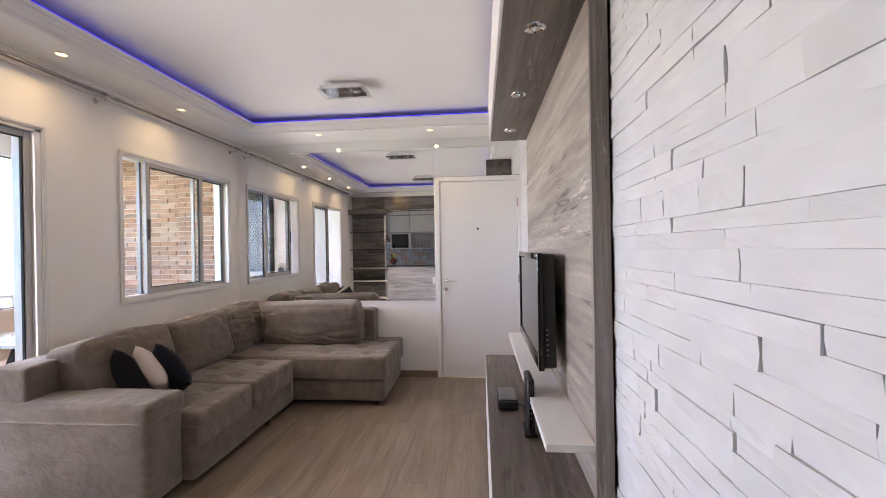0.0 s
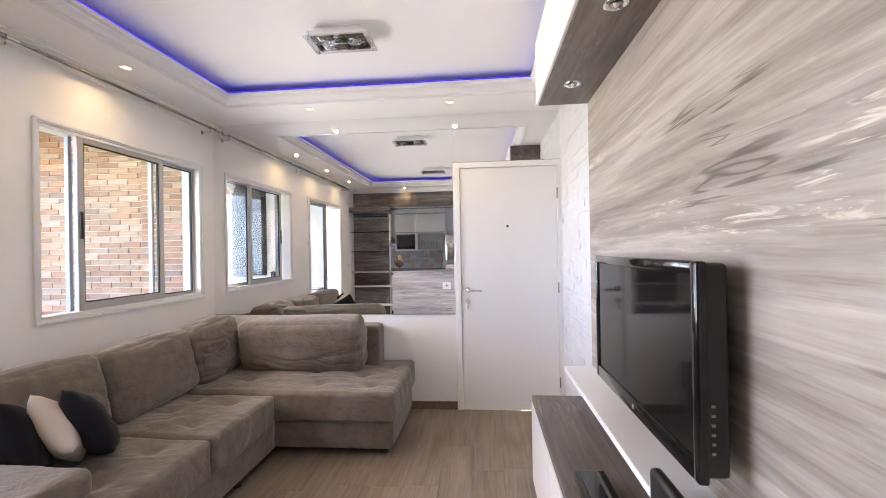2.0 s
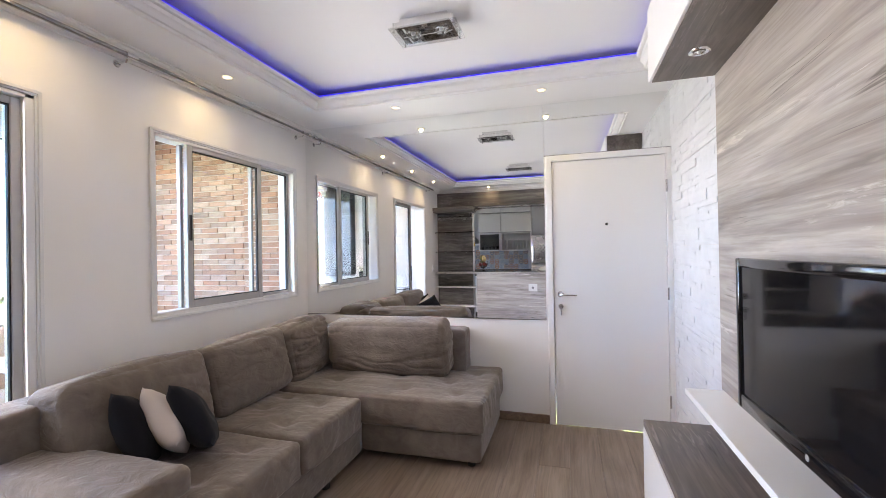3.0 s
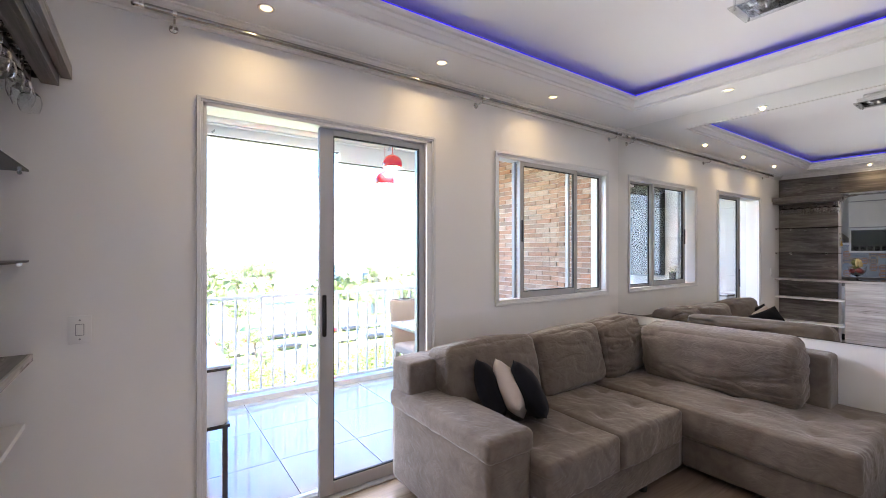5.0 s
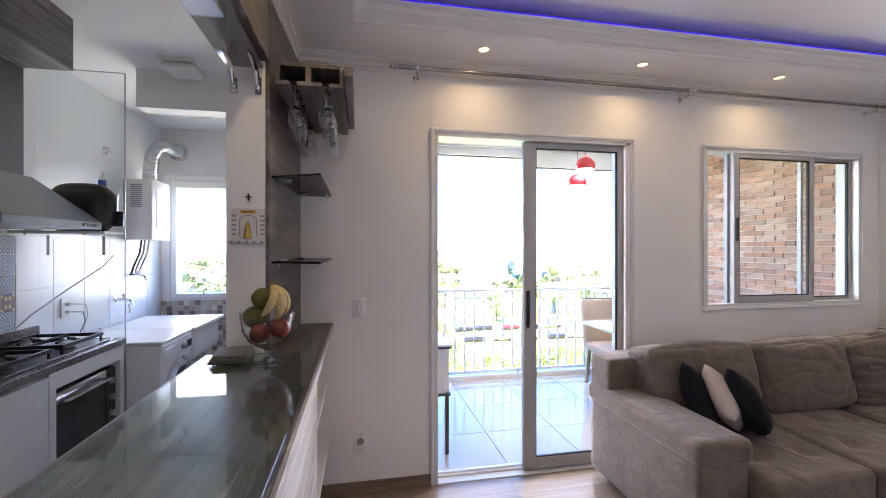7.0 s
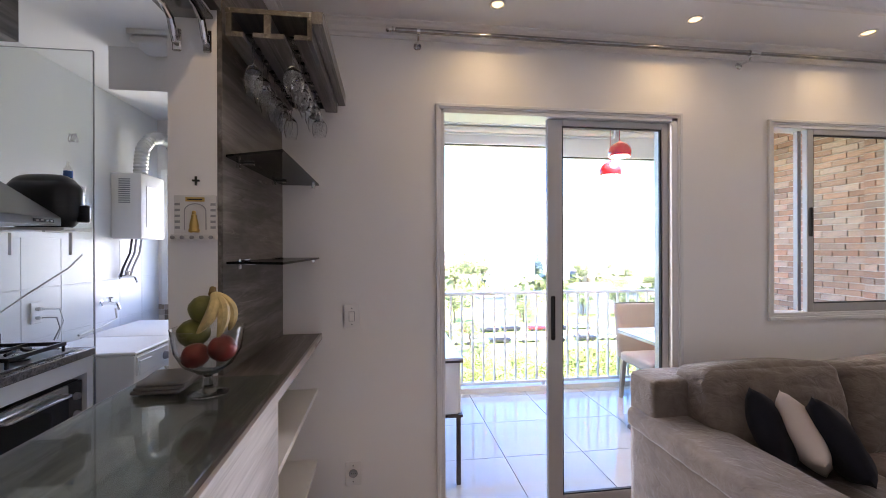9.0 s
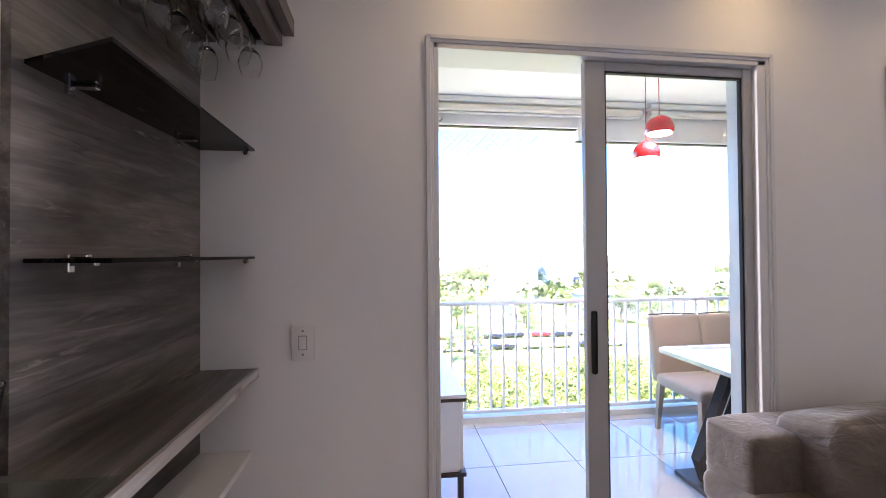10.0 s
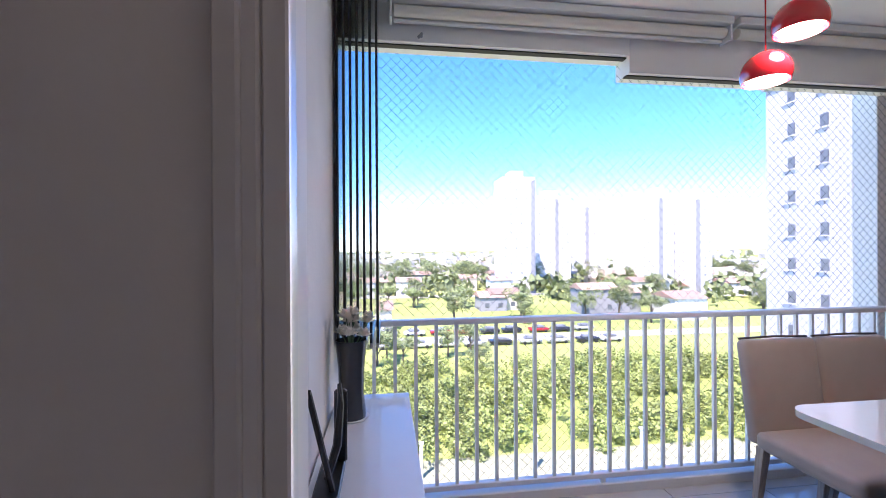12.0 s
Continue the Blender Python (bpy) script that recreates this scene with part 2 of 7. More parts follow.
LEGW = wood("chair_leg_wood", [(0.24, 0.18, 0.135), (0.36, 0.28, 0.22), (0.45, 0.37, 0.29)], "z", 1.2, 0.45, 0.1)
CONCRETE = mat("exterior_render", (0.74, 0.72, 0.70), 0.85, var=0.08, scale=2, bump=0.6, bscale=45)
RAILP = mat("rail_paint", (0.74, 0.75, 0.77), 0.4, 0.1, var=0.03, bump=0.03)
BLINDF = mat("blind_fabric", (0.80, 0.74, 0.67), 0.8, var=0.04, bump=0.2, bscale=300)
NETM = mat("net_cord", (0.10, 0.12, 0.14), 0.8, var=0.1)
GOLD = mat("gold_paint", (0.62, 0.42, 0.14), 0.32, 0.9, var=0.12, bump=0.2)
SOCK = mat("switch_plastic", (0.82, 0.81, 0.80), 0.35, var=0.01, bump=0.0)


def suede():
    m, nt, bs = nodes_of("sofa_suede")
    v = coords(nt)
    broad = noise_node(nt, v, 3.2, 3.0, 0.5, 0.6)
    blot = noise_node(nt, v, 9.0, 3.0, 0.55, 1.2)
    fine = noise_node(nt, v, 420.0, 3.0)
    c = ramp(nt, broad, [(0.3, (0.14, 0.114, 0.096)), (0.55, (0.175, 0.145, 0.124)), (0.75, (0.215, 0.181, 0.156))])
    c = mixc(nt, 0.3, c, ramp(nt, blot, [(0.34, (0.10, 0.08, 0.067)), (0.64, (0.225, 0.19, 0.165))]))
    nt.links.new(c, bs.inputs["Base Color"])
    bs.inputs["Roughness"].default_value = 0.92
    bs.inputs["Specular IOR Level"].default_value = 0.15
    bs.inputs["Sheen Weight"].default_value = 0.35
    bs.inputs["Sheen Roughness"].default_value = 0.4
    crumple = noise_node(nt, coords(nt, (1, 1, 1.8)), 13.0, 3.0, 0.5, 1.6)
    both = nt.nodes.new("ShaderNodeMath")
    both.operation = "MULTIPLY_ADD"
    both.inputs[1].default_value = 0.06
    nt.links.new(fine, both.inputs[0])
    nt.links.new(crumple, both.inputs[2])
    add_bump(nt, bs, both.outputs[0], 0.5, 0.014)
    return m


SUEDE = suede()
VELVET = mat("black_velvet", (0.006, 0.007, 0.012), 0.85, var=0.3, bump=0.2, bscale=300, sheen=0.03, spec=0.2)
CREAM = mat("cream_cloth", (0.60, 0.52, 0.47), 0.85, var=0.06, bump=0.3, bscale=300, sheen=0.1)

# ---- mesh helpers ----


def box(bm, x0, x1, y0, y1, z0, z1, bev=0.0, seg=1):
    r = bmesh.ops.create_cube(bm, size=1.0)
    for v in r["verts"]:
        v.co = Vector(((x0 + x1) / 2 + v.co.x * (x1 - x0), (y0 + y1) / 2 + v.co.y * (y1 - y0), (z0 + z1) / 2 + v.co.z * (z1 - z0)))
    if bev:
        es = list({e for v in r["verts"] for e in v.link_edges})
        bmesh.ops.bevel(bm, geom=es, offset=bev, segments=seg, affect="EDGES", profile=0.5)
    return bm


def boxes(*rows, bev=0.0, seg=1):
    bm = bmesh.new()
    for r in rows:
        box(bm, *r, bev=bev, seg=seg)
    return bm


def tube(pts, rad, n=10, caps=True, bm=None):
    """A round bar along points; rad is one radius or one for each point."""
    bm = bm or bmesh.new()
    pts = [Vector(p) for p in pts]
    rads = rad if isinstance(rad, (list, tuple)) else [rad] * len(pts)
    rings, up = [], None
    for i, p in enumerate(pts):
        d = (pts[min(i + 1, len(pts) - 1)] - pts[max(i - 1, 0)]).normalized()
        if up is None:
            up = d.orthogonal().normalized()
        up = (up - d * up.dot(d)).normalized()
        side = d.cross(up)
        rings.append([bm.verts.new(p + (up * math.cos(2 * math.pi * k / n) + side * math.sin(2 * math.pi * k / n)) * rads[i]) for k in range(n)])
    for a, b in zip(rings, rings[1:]):
        for k in range(n):
            bm.faces.new((a[k], a[(k + 1) % n], b[(k + 1) % n], b[k]))
    if caps:
        bm.faces.new(rings[0][::-1])
        bm.faces.new(rings[-1])
    return bm


def lathe(profile, n=20, centre=(0, 0, 0), bm=None, axis="z"):
    """Turns (radius, height) pairs round an axis."""
    bm = bm or bmesh.new()
    c = Vector(centre)

    def at(r, h, a):
        u, v = r * math.cos(a), r * math.sin(a)
        return c + (Vector((u, v, h)) if axis == "z" else Vector((h, u, v)) if axis == "x" else Vector((u, h, v)))
    rings = []
    for r, h in profile:
        rings.append([bm.verts.new(at(max(r, 1e-4), h, 2 * math.pi * k / n)) for k in range(n)])
    for a, b in zip(rings, rings[1:]):
        for k in range(n):
            bm.faces.new((a[k], a[(k + 1) % n], b[(k + 1) % n], b[k]))
    return bm


def sweep_rect(profile, x0, x1, y0, y1):
    """A moulding of (inset, height) points round a rectangle, mitred."""
    bm = bmesh.new()
    loops = []
    for d, z in profile:
        loops.append([bm.verts.new(p) for p in ((x0 + d, y0 + d, z), (x1 - d, y0 + d, z), (x1 - d, y1 - d, z), (x0 + d, y1 - d, z))])
    for a, b in zip(loops, loops[1:]):
        for k in range(4):
            bm.faces.new((a[k], a[(k + 1) % 4], b[(k + 1) % 4], b[k]))
    return bm


def pad(size, r=0.04, n=12, puff=(0, 0, 0), wrinkle=0.0, freq=6.0, seed=0.0, sag=0.0, m=Matrix(), bm=None, tufts=(), grain=(1, 1, 1.6)):
    """A stuffed block about its centre: rounded edges, swollen faces, creases."""
    bm = bm or bmesh.new()
    r = min(r, min(size) * 0.49)
    half = Vector(size) / 2
    made = {}
    for axis in range(3):
        for sgn in (-1, 1):
            grid = []
            for i in range(n + 1):
                row = []
                for j in range(n + 1):
                    p = [0, 0, 0]
                    p[axis] = sgn
                    p[(axis + 1) % 3] = 2 * i / n - 1
                    p[(axis + 2) % 3] = 2 * j / n - 1
                    key = tuple(round(c, 4) for c in p)
                    if key not in made:
                        q = Vector(tuple(math.sin(c * math.pi / 2) * 0.5 + c * 0.5 for c in p))
                        b = Vector(tuple(q[k] * half[k] for k in range(3)))
                        inner = Vector(tuple(max(-half[k] + r, min(half[k] - r, b[k])) for k in range(3)))
                        d = b - inner
                        if d.length > 1e-9:
                            b = inner + d.normalized() * r
                        for k in range(3):
                            u, w = q[(k + 1) % 3], q[(k + 2) % 3]
                            b[k] += puff[k] * q[k] * (1 - u * u) * (1 - w * w)
                        if sag:
                            b[2] -= sag * (1 - q[0] ** 2) * (1 - q[1] ** 2) * (q[2] > 0)
                        for tu, tv in tufts:
                            if q[2] > 0.5:
                                dd = ((q[0] - tu) * half.x) ** 2 + ((q[1] - tv) * half.y) ** 2
                                b[2] -= 0.024 * math.exp(-dd / 0.0022) + 0.009 * math.exp(-dd / 0.02)
                        if wrinkle:
                            nrm = Vector(tuple(q[k] ** 5 for k in range(3))).normalized()
                            fx, fy, fz = (freq * c for c in grain)
                            w1 = noise.noise(Vector((b.x * fx + seed, b.y * fy, b.z * fz)))
                            w2 = noise.noise(Vector((b.x * fx * 0.45, b.y * fy * 0.45 + seed, b.z * fz * 0.45)))
                            fold = max(0.0, 1 - abs(w1) * 5.5) * max(0.0, min(1.0, 0.55 + 2.2 * w2))
                            b += nrm * wrinkle * (0.8 * w2 + 0.4 * w1 - 0.5 * fold)
                        made[key] = bm.verts.new(m @ b)
                    row.append(made[key])
                grid.append(row)
            for i in range(n):
                for j in range(n):
                    f = (grid[i][j], grid[i + 1][j], grid[i + 1][j + 1], grid[i][j + 1])
                    bm.faces.new(f if sgn > 0 else f[::-1])
    return bm


def ball(radius, centre=(0, 0, 0), squash=(1, 1, 1), seg=16, bm=None, lump=0.0, seed=0.0):
    bm = bm or bmesh.new()
    r = bmesh.ops.create_uvsphere(bm, u_segments=seg, v_segments=max(6, seg // 2), radius=1.0)
    for v in r["verts"]:
        k = 1 + lump * noise.noise(v.co * 1.7 + Vector((seed, seed, 0)))
        v.co = Vector(centre) + Vector((v.co.x * squash[0], v.co.y * squash[1], v.co.z * squash[2])) * radius * k
    return bm


def mesh_of(name, bm, material, smooth=None):
    me = bpy.data.meshes.new(name)
    bmesh.ops.recalc_face_normals(bm, faces=bm.faces)
    bm.to_mesh(me)
    bm.free()
    for mtl in material if isinstance(material, (list, tuple)) else [material]:
        me.materials.append(mtl)
    if smooth:
        me.shade_smooth()
        me.set_sharp_from_angle(angle=radians(smooth))
    return me


def part(name, bm, material, parent, label="", smooth=35):
    """One mesh object under a thing or a part, modelled in the world's places."""
    ob = new(name, mesh_of(name, bm, material, smooth))
    ob.parent = parent
    if parent.type == "EMPTY":
        ob.matrix_parent_inverse = Matrix.Translation(-parent.location)
    return tagged(ob, label)


def thing(name, at, label, category, group=""):
    ob = new(name)
    ob.location = at
    ob.empty_display_size = 0.05
    return tagged(ob, label, category, group)


def solid(name, bm, material, label, category, group="", smooth=35):
    return tagged(new(name, mesh_of(name, bm, material, smooth)), label, category, group)


def structure(name, bm, material, label, category, smooth=None):
    return tagged(new(name, mesh_of(name, bm, material, smooth)), label, category, "", "structure")


def piece(name, me, at, parent, turn=None):
    ob = new(name, me)
    ob.location = at
    if turn:
        ob.rotation_euler = turn
    ob.parent = parent
    return ob


# ---- the shell: plan in metres ----
XW, XE, YN, YS = -2.77, 0.37, 4.78, -1.02     # window wall, stone wall, door wall, kitchen wall
XO = -2.93                                     # outer face of the window wall
SOF, CEI = 2.56, 2.70                          # dropped border and upper ceiling
SL = (1.31, 2.635, 2.145)                      # sliding door opening
WI = (3.228, 4.582, 1.036, 2.135)              # window opening
STUB = (-2.1, 0.32, 0.472)                      # short wall at the bar
BX, BY0, BY1 = -4.72, 1.19, 4.80               # balcony: rail line and end walls

wall_west = structure("wall_west", boxes(
    (XO, XW, STUB[1], SL[0], 0, CEI), (XO, XW, SL[0], SL[1], SL[2], CEI), (XO, XW, SL[1], WI[0], 0, CEI),
    (XO, XW, WI[0], WI[1], 0, WI[2]), (XO, XW, WI[0], WI[1], WI[3], CEI), (XO, XW, WI[1], YN + 0.15, 0, CEI)),
    WHITE, "smooth off-white painted wall with door and window", "wall")
wall_north = structure("wall_north", boxes(
    (XW, -0.55, YN, YN + 0.15, 0, CEI), (-0.55, 0.36, YN, YN + 0.15, 2.12, CEI), (0.36, XE + 0.13, YN, YN + 0.15, 0, CEI),
    (-0.55, 0.36, YN + 0.09, YN + 0.15, 0, 2.12)), WHITE, "off-white painted wall beside the entrance door", "wall")
wall_east = structure("wall_east", boxes((XE, XE + 0.13, YS - 0.15, YN, 0, CEI)), MORTAR, "wall clad in white painted split stone", "wall")
wall_south = structure("wall_south", boxes((-4.9, XE, YS - 0.15, YS, 0, CEI)), TILEW, "white kitchen and laundry back wall", "wall")
wall_stub = structure("wall_stub", boxes((XW, STUB[0], STUB[1], STUB[2], 0, SOF)), WHITE, "short off-white wall at the end of the bar", "wall")
wall_laundry = structure("wall_laundry", boxes((-4.9, XO, BY0 - 0.14, BY0, 0, CEI), (-4.9, -4.76, YS, -0.93, 0, CEI), (-4.9, -4.76, -0.93, 0.0, 0, 0.96),
                                               (-4.9, -4.76, -0.93, 0.0, 2.1, CEI), (-4.9, -4.76, 0.0, BY0 - 0.14, 0, CEI)),
                         CONCRETE, "white rendered laundry wall", "wall")
wall_header = structure("wall_header", boxes((XW, XE, 0.36, STUB[2] - 0.02, 2.22, SOF)), WHITE, "header above the kitchen bar", "wall")
beam_laundry = structure("beam_laundry", boxes((-3.42, -3.28, -0.55, STUB[1], 2.35, 2.6)), WHITE, "white beam between kitchen and laundry", "beam")

floor = structure("floor", boxes((XW, XE, 0.2, YN, -0.12, -0.012)), GROUT, "oak laminate floor of long narrow boards", "floor")
floor_kitchen = structure("floor_kitchen", boxes((-4.9, XE, YS, 0.2, -0.12, 0.0), (-4.9, XW, 0.2, BY0 - 0.14, -0.12, 0.0)), TILEK, "pale tiled kitchen floor", "floor")
floor_balcony = structure("floor_balcony", boxes((BX - 0.12, XO, BY0, BY1, -0.16, -0.012), (XO, XW, SL[0], SL[1], -0.12, -0.01)), GROUT, "glossy pale porcelain balcony floor", "floor")

# ceilings: upper slab, dropped border with a stepped lip, kitchen slab
TRAY = (-2.28, 0.05, 0.90, 4.25)
ceiling = structure("ceiling", boxes((XW, XE, 0.3, YN, CEI, CEI + 0.15)), CEIL, "flat white upper ceiling of the tray", "ceiling")
lip = 0.085
ceiling_border = structure("ceiling_border", boxes(
    (XW, TRAY[0] - lip, 0.45, YN, SOF, SOF + 0.03), (TRAY[1] + lip, XE, 0.45, YN, SOF, SOF + 0.03),
    (TRAY[0] - lip, TRAY[1] + lip, 0.45, TRAY[2] - lip, SOF, SOF + 0.03), (TRAY[0] - lip, TRAY[1] + lip, TRAY[3] + lip, YN, SOF, SOF + 0.03)),
    CEIL, "dropped white plaster ceiling border", "ceiling")
trim_tray = structure("trim_tray", sweep_rect([(0, SOF + 0.004), (0, SOF - 0.006), (0.016, SOF - 0.006), (0.018, SOF + 0.008), (0.03, SOF + 0.012), (0.042, SOF + 0.03),
                                               (0.058, SOF + 0.04), (0.062, SOF + 0.058), (0.078, SOF + 0.062), (lip, SOF + 0.07), (lip, SOF + 0.082), (lip - 0.03, SOF + 0.082)],
                                              TRAY[0] - lip, TRAY[1] + lip, TRAY[2] - lip, TRAY[3] + lip), PLASTER, "stepped white plaster lip of the tray ceiling", "moulding", 30)
led = tagged(new("led_strip", mesh_of("led_strip", sweep_rect([(-0.006, SOF + 0.083), (-0.006, SOF + 0.093), (-0.016, SOF + 0.093)], TRAY[0], TRAY[1], TRAY[2], TRAY[3]), LED)),
             "glowing blue LED strip along the tray ceiling", "light strip")


def run(profile, p0, p1, inward):
    """A straight moulding: (out from the wall, height) points swept from p0 to p1."""
    bm = bmesh.new()
    i = Vector(inward)
    rows = [[bm.verts.new(Vector((*p, z)) + Vector((i.x, i.y, 0)) * d) for d, z in profile] for p in (p0, p1)]
    for k in range(len(profile) - 1):
        bm.faces.new((rows[0][k], rows[0][k + 1], rows[1][k + 1], rows[1][k]))
    return bm


CORN = [(0, SOF - 0.07), (0.012, SOF - 0.07), (0.014, SOF - 0.055), (0.026, SOF - 0.05), (0.032, SOF - 0.03), (0.05, SOF - 0.02), (0.054, SOF - 0.008), (0.07, SOF - 0.006), (0.07, SOF)]
trim_cornice = structure("trim_cornice", run(CORN, (XW, 0.47), (XW, YN), (1, 0, 0)), PLASTER, "fine white plaster cornice under the ceiling", "moulding", 30)
trim_cornice_bar = structure("trim_cornice_bar", run(CORN, (XW, 0.482), (XE, 0.482), (0, 1, 0)), PLASTER, "fine white plaster cornice above the bar", "moulding", 30)
ceiling_kitchen = structure("ceiling_kitchen", boxes((-4.9, XE, YS - 0.15, 0.36, 2.6, 2.7), (-4.9, XO, 0.36, BY0, 2.6, 2.7)), CEIL, "white kitchen ceiling", "ceiling")
ceiling_balcony = structure("ceiling_balcony", boxes((BX - 0.25, XO, BY0 - 0.14, BY1 + 0.3, 2.66, 2.8)), CEIL, "white balcony ceiling", "ceiling")
# ---- openings ----


def casing(y0, y1, z0, z1, sill):
    """Stepped painted frame on the room side of an opening in the window wall."""
    w = 0.024
    rows = [(XW + 0.0005, XW + 0.012, y0 - w, y0, z0, z1), (XW + 0.0005, XW + 0.012, y1, y1 + w, z0, z1), (XW + 0.0005, XW + 0.012, y0 - w, y1 + w, z1, z1 + w)]
    rows += [(XW + 0.002, XW + 0.018, y0 - w - 0.004, y0 - w * 0.45, z0, z1 + w), (XW + 0.002, XW + 0.018, y1 + w * 0.45, y1 + w + 0.004, z0, z1 + w), (XW + 0.002, XW + 0.018, y0 - w, y1 + w, z1 + w * 0.45, z1 + w + 0.004)]
    if sill:
        rows += [(XW + 0.0005, XW + 0.012, y0 - w, y1 + w, z0 - w, z0), (XW + 0.002, XW + 0.02, y0 - w - 0.004, y1 + w + 0.004, z0 - w - 0.006, z0 - w * 0.45)]
    return boxes(*rows, bev=0.002)


def sash(name, parent, x, y0, y1, z0, z1, st, rail, label, head=0.035, far=None):
    """A glazed sliding leaf: two stiles, two rails, gasket, pane."""
    d, far = 0.016, far or st
    fr = part(name, boxes((x - d, x + d, y0, y0 + st, z0, z1), (x - d, x + d, y1 - far, y1, z0, z1), (x - d, x + d, y0 + st, y1 - far, z0, z0 + rail), (x - d, x + d, y0 + st, y1 - far, z1 - head, z1), bev=0.003), ALU_SHADED, parent, label)
    g = 0.007
    a, b, c, e = y0 + st, y1 - far, z0 + rail, z1 - head
    part("gasket", boxes((x - 0.006, x + 0.010, a, a + g, c, e), (x - 0.006, x + 0.010, b - g, b, c, e), (x - 0.006, x + 0.010, a + g, b - g, c, c + g), (x - 0.006, x + 0.010, a + g, b - g, e - g, e)), GASKET, fr, "black rubber glazing gasket")
    p = part("pane", boxes((x - 0.002, x + 0.002, a, b, c, e)), GLASS, fr, "clear glass pane")
    p.visible_shadow = False
    return fr


# sliding balcony door: fixed jambs, one leaf drawn over to the far half
door_1 = tagged(new("door_1"), "open sliding aluminium and glass balcony door", "door", "", "structure")
part("casing", casing(SL[0], SL[1], 0.0, SL[2], False), ALU, door_1)
part("door_frame", boxes((-2.790, XW + 0.008, SL[0], SL[0] + 0.018, 0, SL[2]), (XO + 0.01, XW + 0.008, SL[1] - 0.035, SL[1], 0, SL[2]), (XO + 0.01, XW + 0.008, SL[0], SL[1], SL[2] - 0.018, SL[2]),
                       (XO + 0.06, XO + 0.066, SL[0], SL[1], 0.0, 0.02), (XO + 0.10, XO + 0.106, SL[0], SL[1], 0.0, 0.02), (XO + 0.01, XW + 0.008, SL[0], SL[1], -0.012, 0.006), bev=0.002), ALU, door_1)
leaf = sash("sliding_leaf", door_1, XW - 0.038, 1.893, 2.612, 0.012, SL[2] - 0.02, 0.082, 0.075, "sliding leaf in grey-white aluminium", far=0.05)
part("pull", boxes((XW - 0.024, XW - 0.0195, 1.908, 1.931, 0.93, 1.17), bev=0.008, seg=2), BLACK, leaf, "black recessed pull")

window_1 = tagged(new("window_1"), "three-light sliding aluminium window, partly open", "window", "", "structure")
part("casing", casing(*WI, True), ALU, window_1)
part("window_frame", boxes((-2.852, XW + 0.008, WI[0], WI[0] + 0.012, WI[2], WI[3]), (-2.852, XW + 0.008, WI[1] - 0.010, WI[1], WI[2], WI[3]),
                           (-2.852, XW + 0.008, WI[0], WI[1], WI[3] - 0.018, WI[3]), (-2.852, XW + 0.008, WI[0], WI[1], WI[2], WI[2] + 0.014), bev=0.002), ALU, window_1)
ws = sash("window_sash", window_1, XW - 0.014, 3.464, 4.164, WI[2] + 0.014, WI[3] - 0.014, 0.042, 0.048, "middle sliding sash with a black pull")
part("pull", boxes((XW + 0.002, XW + 0.0065, 3.474, 3.493, 1.49, 1.66), bev=0.007, seg=2), BLACK, ws, "black recessed pull")
sash("window_sash", window_1, -2.832, 4.10, WI[1] - 0.010, WI[2] + 0.014, WI[3] - 0.018, 0.02, 0.022, "outer sash pushed to the side", 0.02)
part("meeting_stile", boxes((-2.846, -2.816, 3.452, 3.476, WI[2] + 0.014, WI[3] - 0.018), bev=0.002), ALUD, window_1, "dark outer meeting stile")

# entrance door
door_2 = tagged(new("door_2"), "closed plain white entrance door", "door", "", "structure")
part("door_frame", boxes((-0.556, -0.508, YN - 0.022, YN + 0.06, 0, 2.135), (0.314, 0.364, YN - 0.022, YN + 0.06, 0, 2.135), (-0.556, 0.364, YN - 0.0225, YN + 0.06, 2.088, 2.137), bev=0.004), DOORW, door_2)
dl = part("leaf", boxes((-0.505, 0.311, YN - 0.008, YN + 0.03, 0.002, 2.085), bev=0.002), DOORW, door_2)
hb = lathe([(0, -0.008), (0.024, -0.008), (0.025, -0.002), (0.025, 0)], 18, (-0.455, YN - 0.008, 1.036), axis="y")
tube([(-0.455, YN - 0.01, 1.036), (-0.455, YN - 0.055, 1.036), (-0.445, YN - 0.062, 1.036), (-0.335, YN - 0.06, 1.033)], [0.009, 0.009, 0.0085, 0.007], 10, bm=hb)
part("handle", hb, CHROME, dl, "chrome lever handle")
lk = lathe([(0, -0.010), (0.018, -0.010), (0.022, -0.004), (0.022, 0)], 18, (-0.455, YN - 0.008, 0.94), axis="y")
box(lk, -0.459, -0.451, YN - 0.03, YN - 0.016, 0.87, 0.935)
part("lock", lk, CHROME, dl, "round lock with a hanging key")
part("peephole", lathe([(0, -0.006), (0.006, -0.006), (0.011, -0.003), (0.011, 0)], 14, (-0.105, YN - 0.008, 1.58), axis="y"), GASKET, dl, "dark peephole")
for z in (0.25, 1.05, 1.85):
    part("hinge", tube([(0.314, YN - 0.026, z - 0.045), (0.314, YN - 0.026, z + 0.045)], 0.007, 8), STEEL, dl, "steel hinge")

# mirrored wall
mirror = thing("wall_mirror", (-1.67, YN, 0.83), "large frameless mirror panels covering the wall", "mirror")
for x0, x1, z0 in ((XW + 0.004, -0.5685, 0.83), (-0.5665, XE - 0.01, 2.142)):
    part("mirror_panel", boxes((x0, x1, YN - 0.006, YN - 0.0005, z0, SOF - 0.002)), MIRROR, mirror)
    part("backing_edge", boxes((x0, x1, YN - 0.0075, YN - 0.0005, z0 - 0.004, z0 - 0.0005)), GASKET, mirror)

